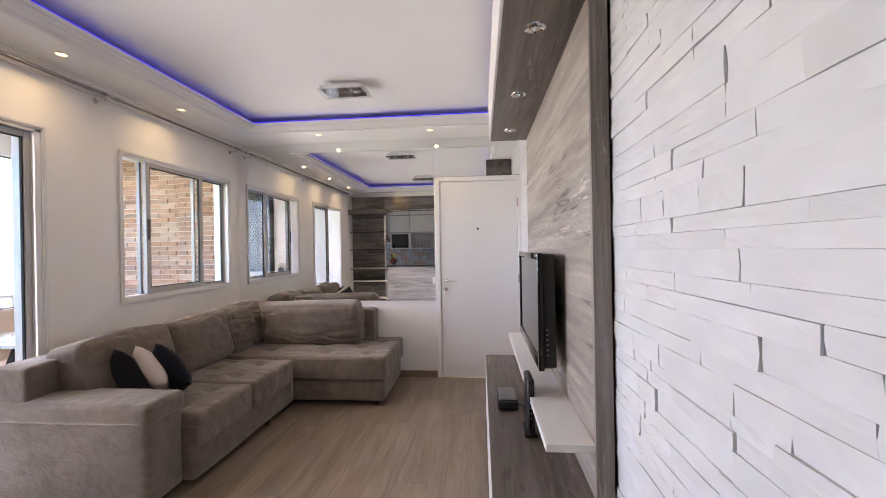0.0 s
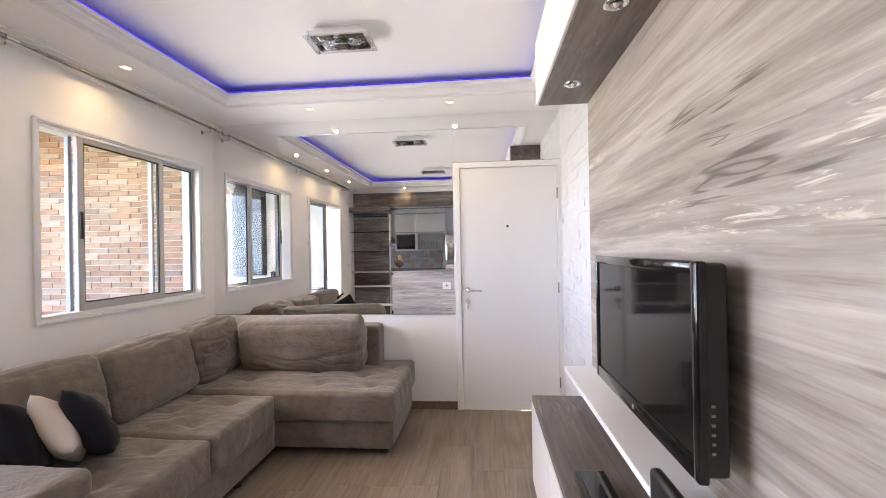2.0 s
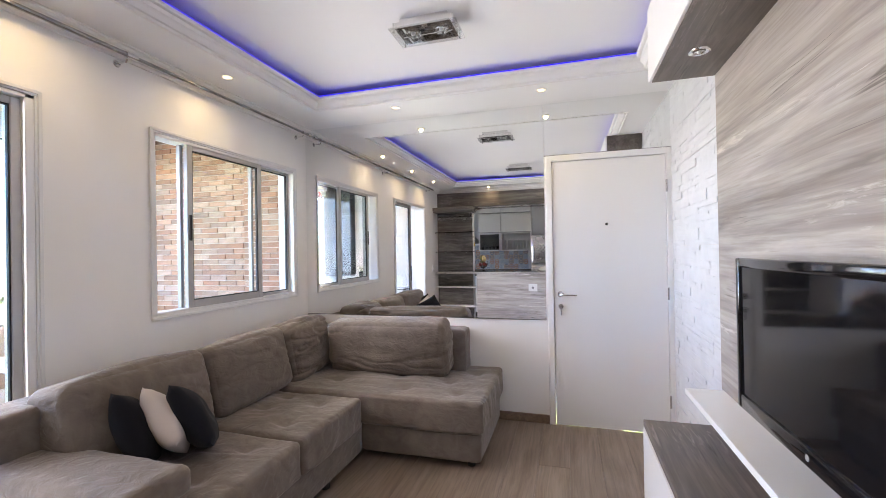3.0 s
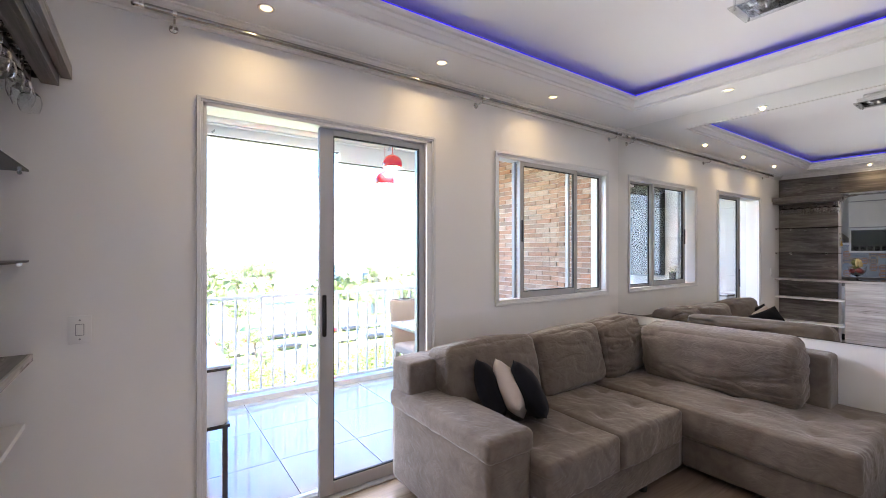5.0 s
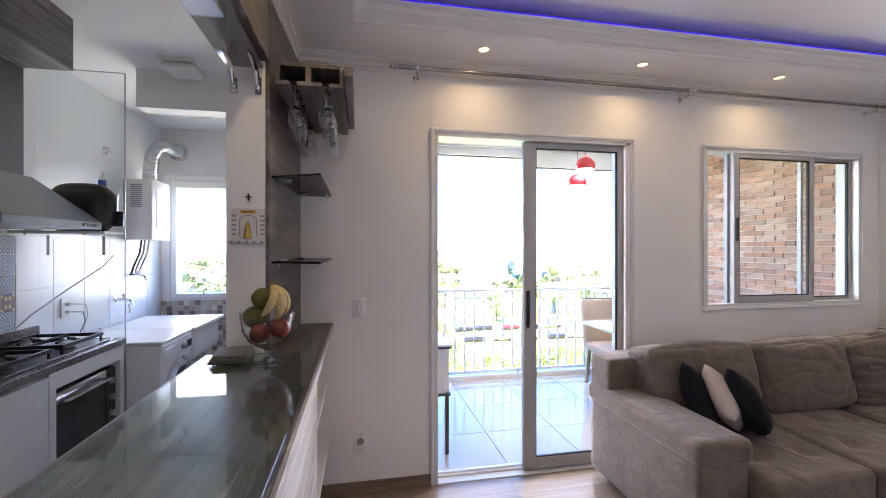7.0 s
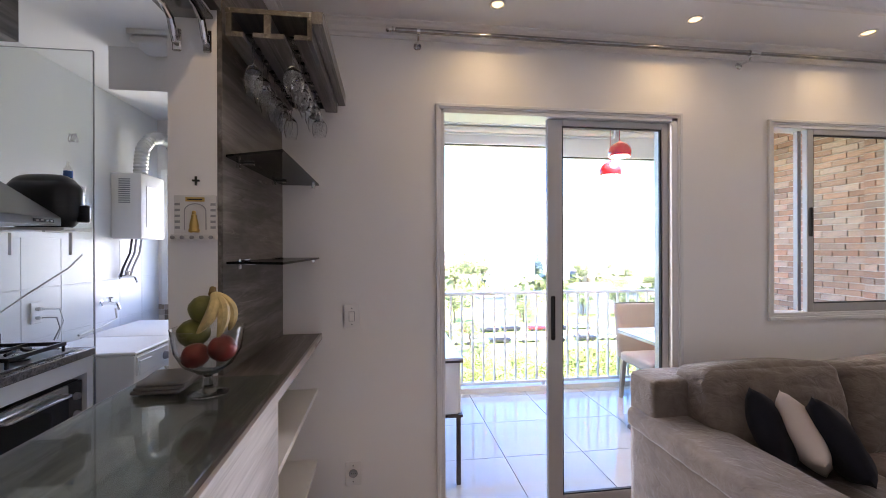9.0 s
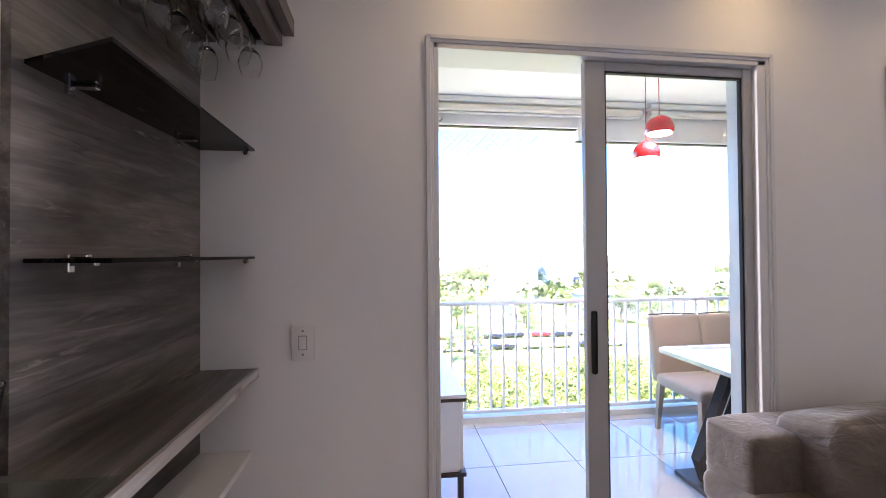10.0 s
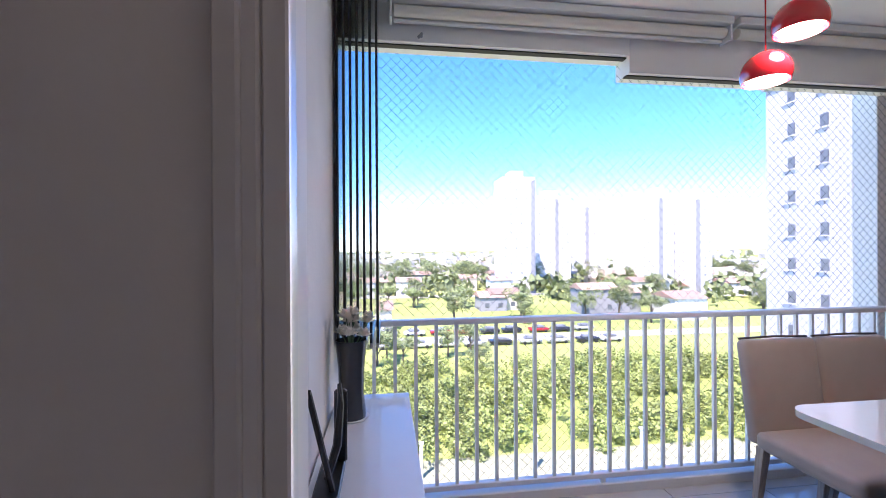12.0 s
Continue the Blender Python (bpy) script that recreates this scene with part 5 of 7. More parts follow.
# ---- laundry ----
wm = thing("washing_machine", (-3.45, -0.62, 0), "white front-loading washing machine, door closed", "washing machine")
part("body", boxes((-3.655, -3.17, -0.92, -0.36, 0.03, 0.835), bev=0.012, seg=2), LACQUER, wm)
part("top", boxes((-3.658, -3.167, -0.925, -0.352, 0.836, 0.855), bev=0.006), LACQUER, wm)
part("control_panel", boxes((-3.645, -3.18, -0.36, -0.352, 0.72, 0.825), bev=0.004), SOCK, wm)
part("drawer", boxes((-3.33, -3.20, -0.352, -0.346, 0.72, 0.80), bev=0.003), SOCK, wm)
part("dial", lathe([(0, 0.03), (0.02, 0.028), (0.026, 0.0)], 18, (-3.48, -0.352, 0.765), axis="y"), ALUD, wm, "dark programme dial")
part("display", boxes((-3.63, -3.55, -0.352, -0.348, 0.735, 0.785)), BLACK, wm)
part("porthole", lathe([(0.20, 0), (0.205, 0.022), (0.17, 0.04), (0.14, 0.03), (0.135, 0.01)], 32, (-3.42, -0.36, 0.50), axis="y"), CHROME, wm, "chrome porthole ring")
part("porthole_glass", lathe([(0.138, 0.012), (0.10, 0.02), (0.0, 0.024)], 28, (-3.42, -0.36, 0.50), axis="y"), SCREEN, wm)
for x in (-3.60, -3.22):
    for y in (-0.86, -0.42):
        part("foot", lathe([(0, 0), (0.02, 0), (0.02, 0.03), (0, 0.03)], 10, (x, y, 0)), GASKET, wm)

tk = thing("laundry_sink", (-4.05, -0.66, 0), "white ceramic laundry sink on pedestal", "sink")
bm = pad((0.62, 0.60, 0.24), 0.06, 12, (0, 0, 0), 0, 1, 0, 0.0, T((-4.05, -0.67, 0.70)))
part("basin", bm, SOCK, tk, "", 60)
part("rim", boxes((-4.38, -3.70, -0.985, -0.34, 0.815, 0.85), bev=0.014, seg=2), SOCK, tk)
part("pedestal", lathe([(0.12, 0), (0.09, 0.1), (0.085, 0.5), (0.13, 0.62)], 20, (-4.1, -0.72, 0)), SOCK, tk)

ht = thing("gas_water_heater", (-4.26, -0.9, 1.51), "white wall-mounted gas water heater with duct", "water heater")
part("casing", boxes((-4.43, -4.09, YS + 0.002, -0.805, 1.51, 2.01), bev=0.012, seg=2), SOCK, ht)
for k in range(12):
    part("louvre", boxes((-4.0885, -4.086, -0.96, -0.88, 1.78 + k * 0.016, 1.788 + k * 0.016)), ALUD, ht)
part("front_panel", boxes((-4.36, -4.16, -0.8048, -0.80, 1.60, 1.92), bev=0.003), LACQUER, ht)
pts = [(-4.26, -0.90, 2.01), (-4.27, -0.90, 2.12), (-4.30, -0.90, 2.24), (-4.37, -0.88, 2.33), (-4.48, -0.87, 2.37), (-4.62, -0.86, 2.37), (-4.758, -0.86, 2.37)]
fine = []
for a, b in zip(pts, pts[1:]):
    for i in range(8):
        fine.append(Vector(a).lerp(Vector(b), i / 8))
part("flue_duct", tube(fine, [0.052 if i % 2 else 0.045 for i in range(len(fine))], 16), mat("flexible_aluminium", (0.62, 0.62, 0.62), 0.35, 0.85, var=0.1), ht, "corrugated aluminium flue duct")
part("wall_collar", lathe([(0.05, 0.0), (0.085, 0.0), (0.085, 0.01), (0.05, 0.012)], 24, (-4.7595, -0.86, 2.37), axis="x"), STEEL, ht)
for x, c in ((-4.2, GASKET), (-4.26, ALUD), (-4.33, ALUD)):
    part("hose", tube([(x, -0.93, 1.51), (x - 0.01, -0.95, 1.40), (x + 0.03, -0.98, 1.28), (x + 0.02, -1.0, 1.22)], 0.008, 8), c, ht)
for x, z in ((-4.2, 1.22), (-3.98, 1.04)):
    t_ = thing("wall_tap", (x, YS, z), "chrome laundry tap on white tiled wall", "tap", "laundry taps")
    bm = lathe([(0, 0), (0.022, 0), (0.022, 0.005), (0.012, 0.008)], 14, (x, YS + 0.0005, z), axis="y")
    tube([(x, YS + 0.005, z), (x, YS + 0.07, z), (x, YS + 0.11, z - 0.01), (x, YS + 0.125, z - 0.05)], [0.012, 0.012, 0.01, 0.01], 10, bm=bm)
    part("spout", bm, CHROME, t_)
    part("knob", lathe([(0.006, 0), (0.008, 0.03), (0.022, 0.035), (0.022, 0.045), (0, 0.046)], 12, (x, YS + 0.06, z)), CHROME, t_)
part("drain_hose", tube([(-3.98, YS + 0.1, 1.0), (-3.96, YS + 0.12, 0.93), (-3.8, YS + 0.12, 0.90), (-3.6, YS + 0.1, 0.88)], 0.008, 8), SOCK, tk)

window_2 = tagged(new("window_2"), "white aluminium laundry window, tilted open", "window", "", "structure")
part("window_frame", boxes((-4.9, -4.75, -0.93, -0.88, 0.96, 2.1), (-4.9, -4.75, -0.05, 0.0, 0.96, 2.1), (-4.9, -4.75, -0.88, -0.05, 2.03, 2.1), (-4.9, -4.75, -0.88, -0.05, 0.96, 1.0), bev=0.003), LACQUER, window_2)
part("pane", boxes((-4.85, -4.845, -0.88, -0.05, 1.0, 2.03)), GLASS, window_2).visible_shadow = False
part("latch", tube([(-4.75, -0.63, 1.0), (-4.72, -0.63, 1.02), (-4.70, -0.59, 1.06)], 0.006, 8), ALUD, window_2)
part("architrave", boxes((-4.759, -4.745, -0.985, -0.932, 0.93, 2.15), (-4.759, -4.745, -0.931, 0.05, 2.102, 2.15), bev=0.003), LACQUER, window_2)
cl_ = thing("wall_hook", (-4.76, -0.42, 2.2), "small chrome clothes-line hook on laundry wall", "hook")
part("hook", tube([(-4.759, -0.42, 2.26), (-4.73, -0.42, 2.25), (-4.73, -0.42, 2.15), (-4.71, -0.42, 2.13), (-4.70, -0.42, 2.16)], 0.007, 8), STEEL, cl_)
cord = solid("hanging_cord", tube([(-3.17, -0.62, 1.40), (-3.13, -0.66, 1.33), (-3.05, -0.80, 1.2), (-2.98, -0.93, 1.07), (-2.955, -0.99, 1.0)], 0.004, 6), SOCK, "white hanging power cord beside the hob", "cable")
# ---- balcony ----
wall_brick = structure("wall_brick", boxes((BX - 0.15, XO, BY1 + 0.012, BY1 + 0.16, 0, 2.66), (-3.45, XO, BY1 - 0.05, BY1 + 0.012, 0, 2.66)), MORTAR, "balcony end wall faced with thin red brick", "wall")
beam_balcony = structure("beam_balcony", boxes((BX - 0.13, BX + 0.02, BY0, 2.765, 2.46, 2.66), (BX - 0.13, BX + 0.02, 2.765, BY1 + 0.01, 2.36, 2.66), bev=0.003), WHITE, "white edge beam with a step over the balcony rail", "beam")
kerb_balcony = structure("kerb_balcony", boxes((BX - 0.12, BX + 0.03, BY0, BY1, -0.012, 0.05), bev=0.004), CONCRETE, "low white kerb under the rail", "kerb")
post_balcony = structure("post_balcony", boxes((BX - 0.28, BX - 0.125, BY1 - 0.20, BY1 + 0.01, -0.3, 2.66), bev=0.004), WHITE, "white corner post of the balcony", "post")

rail = thing("balcony_railing", (BX, 3.0, 0.05), "pale grey painted steel balcony railing", "railing")
part("top_rail", boxes((BX - 0.03, BX + 0.03, BY0 + 0.01, BY1 - 0.004, 0.965, 0.995), bev=0.006, seg=2), RAILP, rail)
part("bottom_rail", boxes((BX - 0.018, BX + 0.018, BY0 + 0.01, BY1 - 0.004, 0.075, 0.105), bev=0.004), RAILP, rail)
me_b = mesh_of("baluster", boxes((-0.009, 0.009, -0.009, 0.009, 0, 0.86)), RAILP)
k, y = 0, 1.33
while y < BY1 - 0.03:
    b = new("baluster", me_b)
    b.location = (BX, y, 0.105)
    b.parent = rail
    b.matrix_parent_inverse = T(-rail.location)
    y += 0.1095
for y in (1.25, 2.6, 4.0, 4.74):
    part("foot", boxes((BX - 0.014, BX + 0.014, y - 0.014, y + 0.014, 0.05, 0.075)), RAILP, rail)

# safety net of knotted cord
bm = bmesh.new()
NX, cell = BX - 0.075, 0.056
y0, y1, z0, z1 = BY0 + 0.01, BY1 - 0.004, 0.06, 2.44
n_ = int((y1 - y0 + z1 - z0) / cell)
verts, faces = [], []
for s in (1, -1):
    for i in range(n_ + 1):
        c = i * cell
        a = (y0 + max(0, c - (z1 - z0)), z0 + min(c, z1 - z0))
        b = (y0 + min(c, y1 - y0), z0 + max(0, c - (y1 - y0)))
        if s < 0:
            a, b = (y0 + y1 - a[0], a[1]), (y0 + y1 - b[0], b[1])
        w = 0.0010
        o = len(verts)
        for py, pz in (a, b):
            verts += [(NX - w, py, pz - w), (NX + w, py, pz - w), (NX, py, pz + w)]
        faces += [(o, o + 1, o + 4, o + 3), (o + 1, o + 2, o + 5, o + 4), (o + 2, o, o + 3, o + 5)]
half_ = cell / 2
for i in range(int((y1 - y0) / half_)):
    for j in range(int((z1 - z0) / half_)):
        if (i + j) % 2 == 0:
            cy, cz, r = y0 + i * half_, z0 + j * half_, 0.0036
            if not (y0 < cy < y1):
                continue
            o = len(verts)
            verts += [(NX + r, cy, cz), (NX - r, cy, cz), (NX, cy + r, cz), (NX, cy - r, cz), (NX, cy, cz + r), (NX, cy, cz - r)]
            faces += [(o, o + 2, o + 4), (o + 2, o + 1, o + 4), (o + 1, o + 3, o + 4), (o + 3, o, o + 4), (o + 2, o, o + 5), (o + 1, o + 2, o + 5), (o + 3, o + 1, o + 5), (o, o + 3, o + 5)]
bm.free()
me = bpy.data.meshes.new("safety_net")
me.from_pydata(verts, [], faces)
me.materials.append(NETM)
tagged(new("safety_net", me), "thin dark diamond safety net across the balcony opening", "net", "", "stuff")
track = solid("glazing_track", boxes((BX - 0.05, BX - 0.01, BY0, 2.765, 2.4525, 2.4595), (BX - 0.05, BX - 0.01, 2.765, BY1 - 0.004, 2.3525, 2.3595)), GASKET, "dark aluminium glazing track under the beam", "track")

fold = thing("folding_glass_panels", (BX + 0.25, 1.27, 0.1), "stack of folded green-tinted balcony glass panels", "glass panels")
for k in range(7):
    y = 1.204 + k * 0.0255
    p = part("panel", boxes((BX - 0.02, BX + 0.55, y, y + 0.006, 1.0, 2.655)), GREENG, fold)
    part("edge_profile", boxes((BX + 0.5505, BX + 0.563, y - 0.002, y + 0.008, 1.0, 2.655)), GASKET, p, "dark edge profile")
    part("shoe", boxes((BX - 0.02, BX + 0.55, y - 0.003, y + 0.009, 0.976, 0.9995)), ALUD, p)

bl = thing("roller_blind", (BX + 0.08, 2.3, 2.55), "rolled-up cream roller blind with aluminium headrail", "roller blind")
part("headrail", boxes((BX + 0.03, BX + 0.14, 1.42, 3.32, 2.615, 2.655), bev=0.003), LACQUER, bl)
part("roll", tube([(BX + 0.085, 1.44, 2.583), (BX + 0.085, 3.30, 2.583)], 0.03, 16), BLINDF, bl, "rolled cream fabric")
part("bottom_bar", boxes((BX + 0.05, BX + 0.075, 1.44, 3.30, 2.535, 2.553), bev=0.004), LACQUER, bl)
for y in (1.425, 3.315):
    part("bracket", boxes((BX + 0.04, BX + 0.125, y - 0.006, y + 0.006, 2.53, 2.655)), ALU, bl)
bl2 = thing("roller_blind", (BX + 0.08, 3.9, 2.55), "rolled-up cream roller blind beside brick wall", "roller blind")
part("headrail", boxes((BX + 0.03, BX + 0.14, 3.36, 4.74, 2.615, 2.655), bev=0.003), LACQUER, bl2)
part("roll", tube([(BX + 0.085, 3.38, 2.583), (BX + 0.085, 4.72, 2.583)], 0.03, 16), BLINDF, bl2, "rolled cream fabric")
part("bead_chain", tube([(BX + 0.12, 4.70, 2.58), (BX + 0.13, 4.70, 1.9), (BX + 0.125, 4.70, 1.15), (BX + 0.125, 4.68, 1.08), (BX + 0.125, 4.65, 1.15), (BX + 0.12, 4.66, 1.9), (BX + 0.11, 4.67, 2.58)], 0.0025, 6), SOCK, bl2, "white bead chain")
hk = thing("net_hook", (BX + 0.02, 1.585, 2.47), "small dark metal hook on white beam", "hook")
part("hook", tube([(BX + 0.0205, 1.585, 2.49), (BX + 0.05, 1.585, 2.49), (BX + 0.055, 1.575, 2.475), (BX + 0.05, 1.565, 2.468)], 0.008, 8), ALUD, hk)

pend = thing("pendant_lamp", (-3.80, 2.86, 2.66), "twin red enamel pendant lamp, lit", "pendant lamp")
part("canopy", lathe([(0, 2.635), (0.10, 2.635), (0.115, 2.645), (0.115, 2.6595), (0, 2.6595)], 28, (-3.83, 2.86, 0)), RED, pend, "red ceiling rose")
for x, y, z in ((-4.0, 2.93, 2.075), (-3.86, 2.935, 2.21)):
    part("cord", tube([(x * 0.35 - 3.83 * 0.65, y * 0.35 + 2.86 * 0.65, 2.64), (x, y, 2.60), (x, y, z + 0.085)], 0.0028, 6), RED, pend)
    tilt = T((x, y, z))
    prof = [(0.006, 0.098), (0.012, 0.092)] + [(0.09 * math.sin(a), 0.09 * math.cos(a)) for a in [0.2 + i * 1.75 / 12 for i in range(13)]]
    sh = lathe(prof + [(r * 0.97, h) for r, h in prof[::-1][:-2]], 28)
    bmesh.ops.transform(sh, matrix=tilt, verts=sh.verts)
    s_ = part("shade", sh, RED, pend, "glossy red ball shade", 60)
    bb = ball(0.074, (0, 0, -0.008), (1, 1, 0.55), 18)
    bmesh.ops.transform(bb, matrix=tilt, verts=bb.verts)
    part("bulb", bb, BULB, s_, "glowing white diffuser")

# sideboard
sb = thing("sideboard", (-3.67, 1.33, 0), "narrow white sideboard with dark wood edges", "sideboard")
part("top", boxes((-4.24, -3.105, 1.195, 1.485, 0.756, 0.772), bev=0.002), mat("sideboard_gloss", (0.80, 0.80, 0.81), 0.12, var=0.01, bump=0, coat=0.5), sb)
part("top_edge", boxes((-4.24, -3.105, 1.195, 1.484, 0.742, 0.7555)), WOODD, sb, "dark wood edge under top")
part("body", boxes((-4.225, -3.12, 1.195, 1.455, 0.43, 0.742), bev=0.002), LACQUER, sb)
for k in range(3):
    x0 = -4.222 + k * 0.367
    part("drawer_front", boxes((x0, x0 + 0.363, 1.4555, 1.472, 0.436, 0.736), bev=0.002), LACQUER, sb)
part("base_board", boxes((-4.235, -3.11, 1.195, 1.482, 0.413, 0.4295)), WOODD, sb)
for x in (-4.2, -3.14):
    for y in (1.215, 1.46):
        part("leg", boxes((x - 0.014, x + 0.014, y - 0.012, y + 0.012, 0, 0.413)), WOODD, sb)
vase = thing("flower_vase", (-4.0, 1.27, 0.772), "dark glass vase with cream flowers on sideboard", "vase")
part("vase", lathe([(0, 0.774), (0.05, 0.774), (0.052, 0.79), (0.044, 0.86), (0.046, 0.95), (0.056, 1.05), (0.053, 1.05), (0.043, 0.95), (0.041, 0.87), (0, 0.80)], 20, (-4.0, 1.27, 0)), mat("dark_vase_glass", (0.03, 0.032, 0.036), 0.1, var=0.2, coat=0.5), vase)
part("saucer", lathe([(0, 0.7722), (0.055, 0.7722), (0.062, 0.779), (0.0, 0.776)], 20, (-4.0, 1.27, 0)), SOCK, vase)
random.seed(5)
PETAL = mat("cream_petals", (0.88, 0.82, 0.70), 0.7, var=0.15)
LEAFG = mat("plant_leaf", (0.05, 0.11, 0.03), 0.5, var=0.3, random_tone=0.2)


def flower(parent, c, r, mtl):
    bm = bmesh.new()
    for ring, (n, tilt_) in enumerate(((7, 15), (6, 45), (4, 70))):
        for k in range(n):
            a = 2 * math.pi * k / n + ring * 0.4
            d = Vector((math.cos(a), math.sin(a), 0))
            u = Vector((-d.y, d.x, 0))
            upv = d * math.cos(radians(tilt_)) + Vector((0, 0, math.sin(radians(tilt_))))
            p = [Vector(c) + d * 0.1 * r, Vector(c) + upv * r * 0.6 + u * r * 0.38, Vector(c) + upv * r, Vector(c) + upv * r * 0.6 - u * r * 0.38]
            bm.faces.new([bm.verts.new(q) for q in p])
    return part("flower", bm, mtl, parent, "", 60)


for k in range(16):
    a, rr_ = random.uniform(0, 6.28), random.uniform(0.0, 0.085)
    c = (-4.0 + rr_ * math.cos(a), 1.275 + rr_ * math.sin(a) * 0.7, 1.07 + random.uniform(0.0, 0.085) - rr_ * 0.2)
    flower(vase, c, 0.034, PETAL)
    part("stalk", tube([(-4.0, 1.27, 1.0), c], 0.002, 5), LEAFG, vase)
sc = thing("black_ornament", (-3.6, 1.27, 0.772), "curved black metal ornament on sideboard", "ornament")
part("loop", tube([(-3.52, 1.235 + 0.03 * math.cos(k * math.pi / 8), 0.90 + 0.13 * math.sin(k * math.pi / 8 - 1.57)) for k in range(17)], 0.008, 8), BLACK, sc)
part("arm", tube([(-3.58, 1.24, 0.78), (-3.60, 1.265, 0.86), (-3.63, 1.27, 0.95), (-3.66, 1.265, 1.0)], [0.01, 0.012, 0.01, 0.006], 8), BLACK, sc)
part("base", boxes((-3.68, -3.48, 1.215, 1.28, 0.772, 0.786), bev=0.004), BLACK, sc)
part("blade", boxes((-3.67, -3.655, 1.25, 1.285, 0.786, 0.985), bev=0.005), BLACK, sc)

# table and chairs
tb = thing("dining_table", (-3.56, 3.6, 0), "white glass-topped table on a slatted fan base", "dining table")
bm = bmesh.new()
out = []
for cx, cy, a0 in ((-3.26, 2.98, -90), (-3.26, 4.14, 0), (-3.82, 4.14, 90), (-3.82, 2.98, 180)):
    for k in range(7):
        a = radians(a0 + k * 15)
        out.append((cx + 0.08 * math.cos(a), cy + 0.08 * math.sin(a)))
lo, hi = [bm.verts.new((x, y, 0.738)) for x, y in out], [bm.verts.new((x, y, 0.762)) for x, y in out]
bm.faces.new(lo[::-1]), bm.faces.new(hi)
for k in range(len(out)):
    bm.faces.new((lo[k], lo[(k + 1) % len(out)], hi[(k + 1) % len(out)], hi[k]))
part("tabletop", bm, mat("white_glass_top", (0.52, 0.515, 0.51), 0.05, var=0.01, bump=0, coat=0.8), tb, "glossy white glass top", 40)
LEGP = mat("pale_inlay", (0.62, 0.60, 0.58), 0.5, var=0.1)
SLATB = mat("black_stained_slat", (0.010, 0.009, 0.009), 0.75, var=0.3, scale=8, bump=0.1, spec=0.15)


def slat_bar(y0, x0, x1, w0, w1):
    """One slat of the fan base: slants up, kinked near the floor."""
    bm, rings = bmesh.new(), []
    for dy, z in ((0.05, 0.03), (0.0, 0.17), (0.235, 0.737)):
        rings.append([bm.verts.new((x, y0 + dy + w, z)) for x, w in ((x0, w0), (x1, w0), (x1, w1), (x0, w1))])
    bm.faces.new(rings[0][::-1]), bm.faces.new(rings[2])
    for lo_, hi_ in zip(rings, rings[1:]):
        for i in range(4):
            bm.faces.new((lo_[i], lo_[(i + 1) % 4], hi_[(i + 1) % 4], hi_[i]))
    return bm


for k in range(13):
    yb = 2.95 + k * 0.062
    s_ = part("slat", slat_bar(yb, -3.60, -3.53, -0.02, 0.02), SLATB, tb, "black slanted slat")
    part("edge_line", slat_bar(yb, -3.601, -3.526, 0.0205, 0.0245), LEGP, s_, "pale edge inlay")
part("foot_plate", boxes((-3.74, -3.36, 2.92, 3.76, 0, 0.03), bev=0.004), WOODD, tb)

chair = thing("dining_chair", (-4.1, 3.44, 0), "beige upholstered dining chair with wooden legs", "chair", "dining chairs on the balcony")


def chair_part(nm, x0, x1, y0, y1, z0, z1, turn, sd, pf=(0.0, 0.0, 0.01)):
    return soft(nm, x0, x1, y0, y1, z0, z1, 0.03, 12, pf, 0.003, 8, sd, turn, "", 0, BEIGE, chair)


chair_part("seat", -4.37, -3.87, 3.225, 3.655, 0.36, 0.45, Matrix(), 2)
bk_ = chair_part("backrest", -4.46, -4.385, 3.225, 3.655, 0.37, 0.89, R(-8, "Y"), 5, (0.012, 0, 0))
part("piping", tube([(-4.473, 3.235, 0.888), (-4.475, 3.44, 0.893), (-4.473, 3.645, 0.888)], 0.006, 6), WOODD, bk_, "dark piping along the top")
for x, xo in ((-4.34, -4.39), (-3.90, -3.90)):
    for y in (3.25, 3.63):
        part("leg", tube([(x, y, 0.375), (xo, y, 0.0)], [0.030, 0.020], 4), LEGW, chair)
copy_thing(chair, T((-4.1, 3.88, 0)))
bn = thing("upholstered_bench", (-3.12, 3.6, 0), "low beige upholstered bench beside the table", "bench")
soft("seat", -3.27, -2.97, 3.0, 4.2, 0.40, 0.48, 0.025, 14, (0, 0, 0.008), 0.003, 8, 3, Matrix(), "", 0, CREAM, bn)
for x in (-3.24, -3.0):
    for y in (3.04, 4.16):
        part("leg", tube([(x, y, 0.41), (x, y, 0.0)], [0.016, 0.011], 8), STEEL, bn)
pl = thing("flower_basket", (-3.6, 3.46, 0.762), "round wicker pot of white and yellow flowers", "potted plant")
part("pot", lathe([(0, 0.7625), (0.045, 0.7625), (0.068, 0.80), (0.07, 0.835), (0.058, 0.87), (0.05, 0.87), (0.0, 0.85)], 20, (-3.6, 3.46, 0)), mat("wicker", (0.42, 0.32, 0.2), 0.8, var=0.3, scale=40, bump=0.9, bscale=120), pl)
random.seed(9)
YEL, WHP = mat("yellow_petals", (0.75, 0.55, 0.16), 0.7, var=0.15), mat("white_petals", (0.75, 0.74, 0.68), 0.7, var=0.1)
for k in range(15):
    a, rr_ = random.uniform(0, 6.28), random.uniform(0.01, 0.11)
    flower(pl, (-3.6 + rr_ * math.cos(a), 3.46 + rr_ * math.sin(a), 0.935 + random.uniform(0, 0.09) - rr_ * 0.3), 0.036, random.choice((YEL, WHP)))
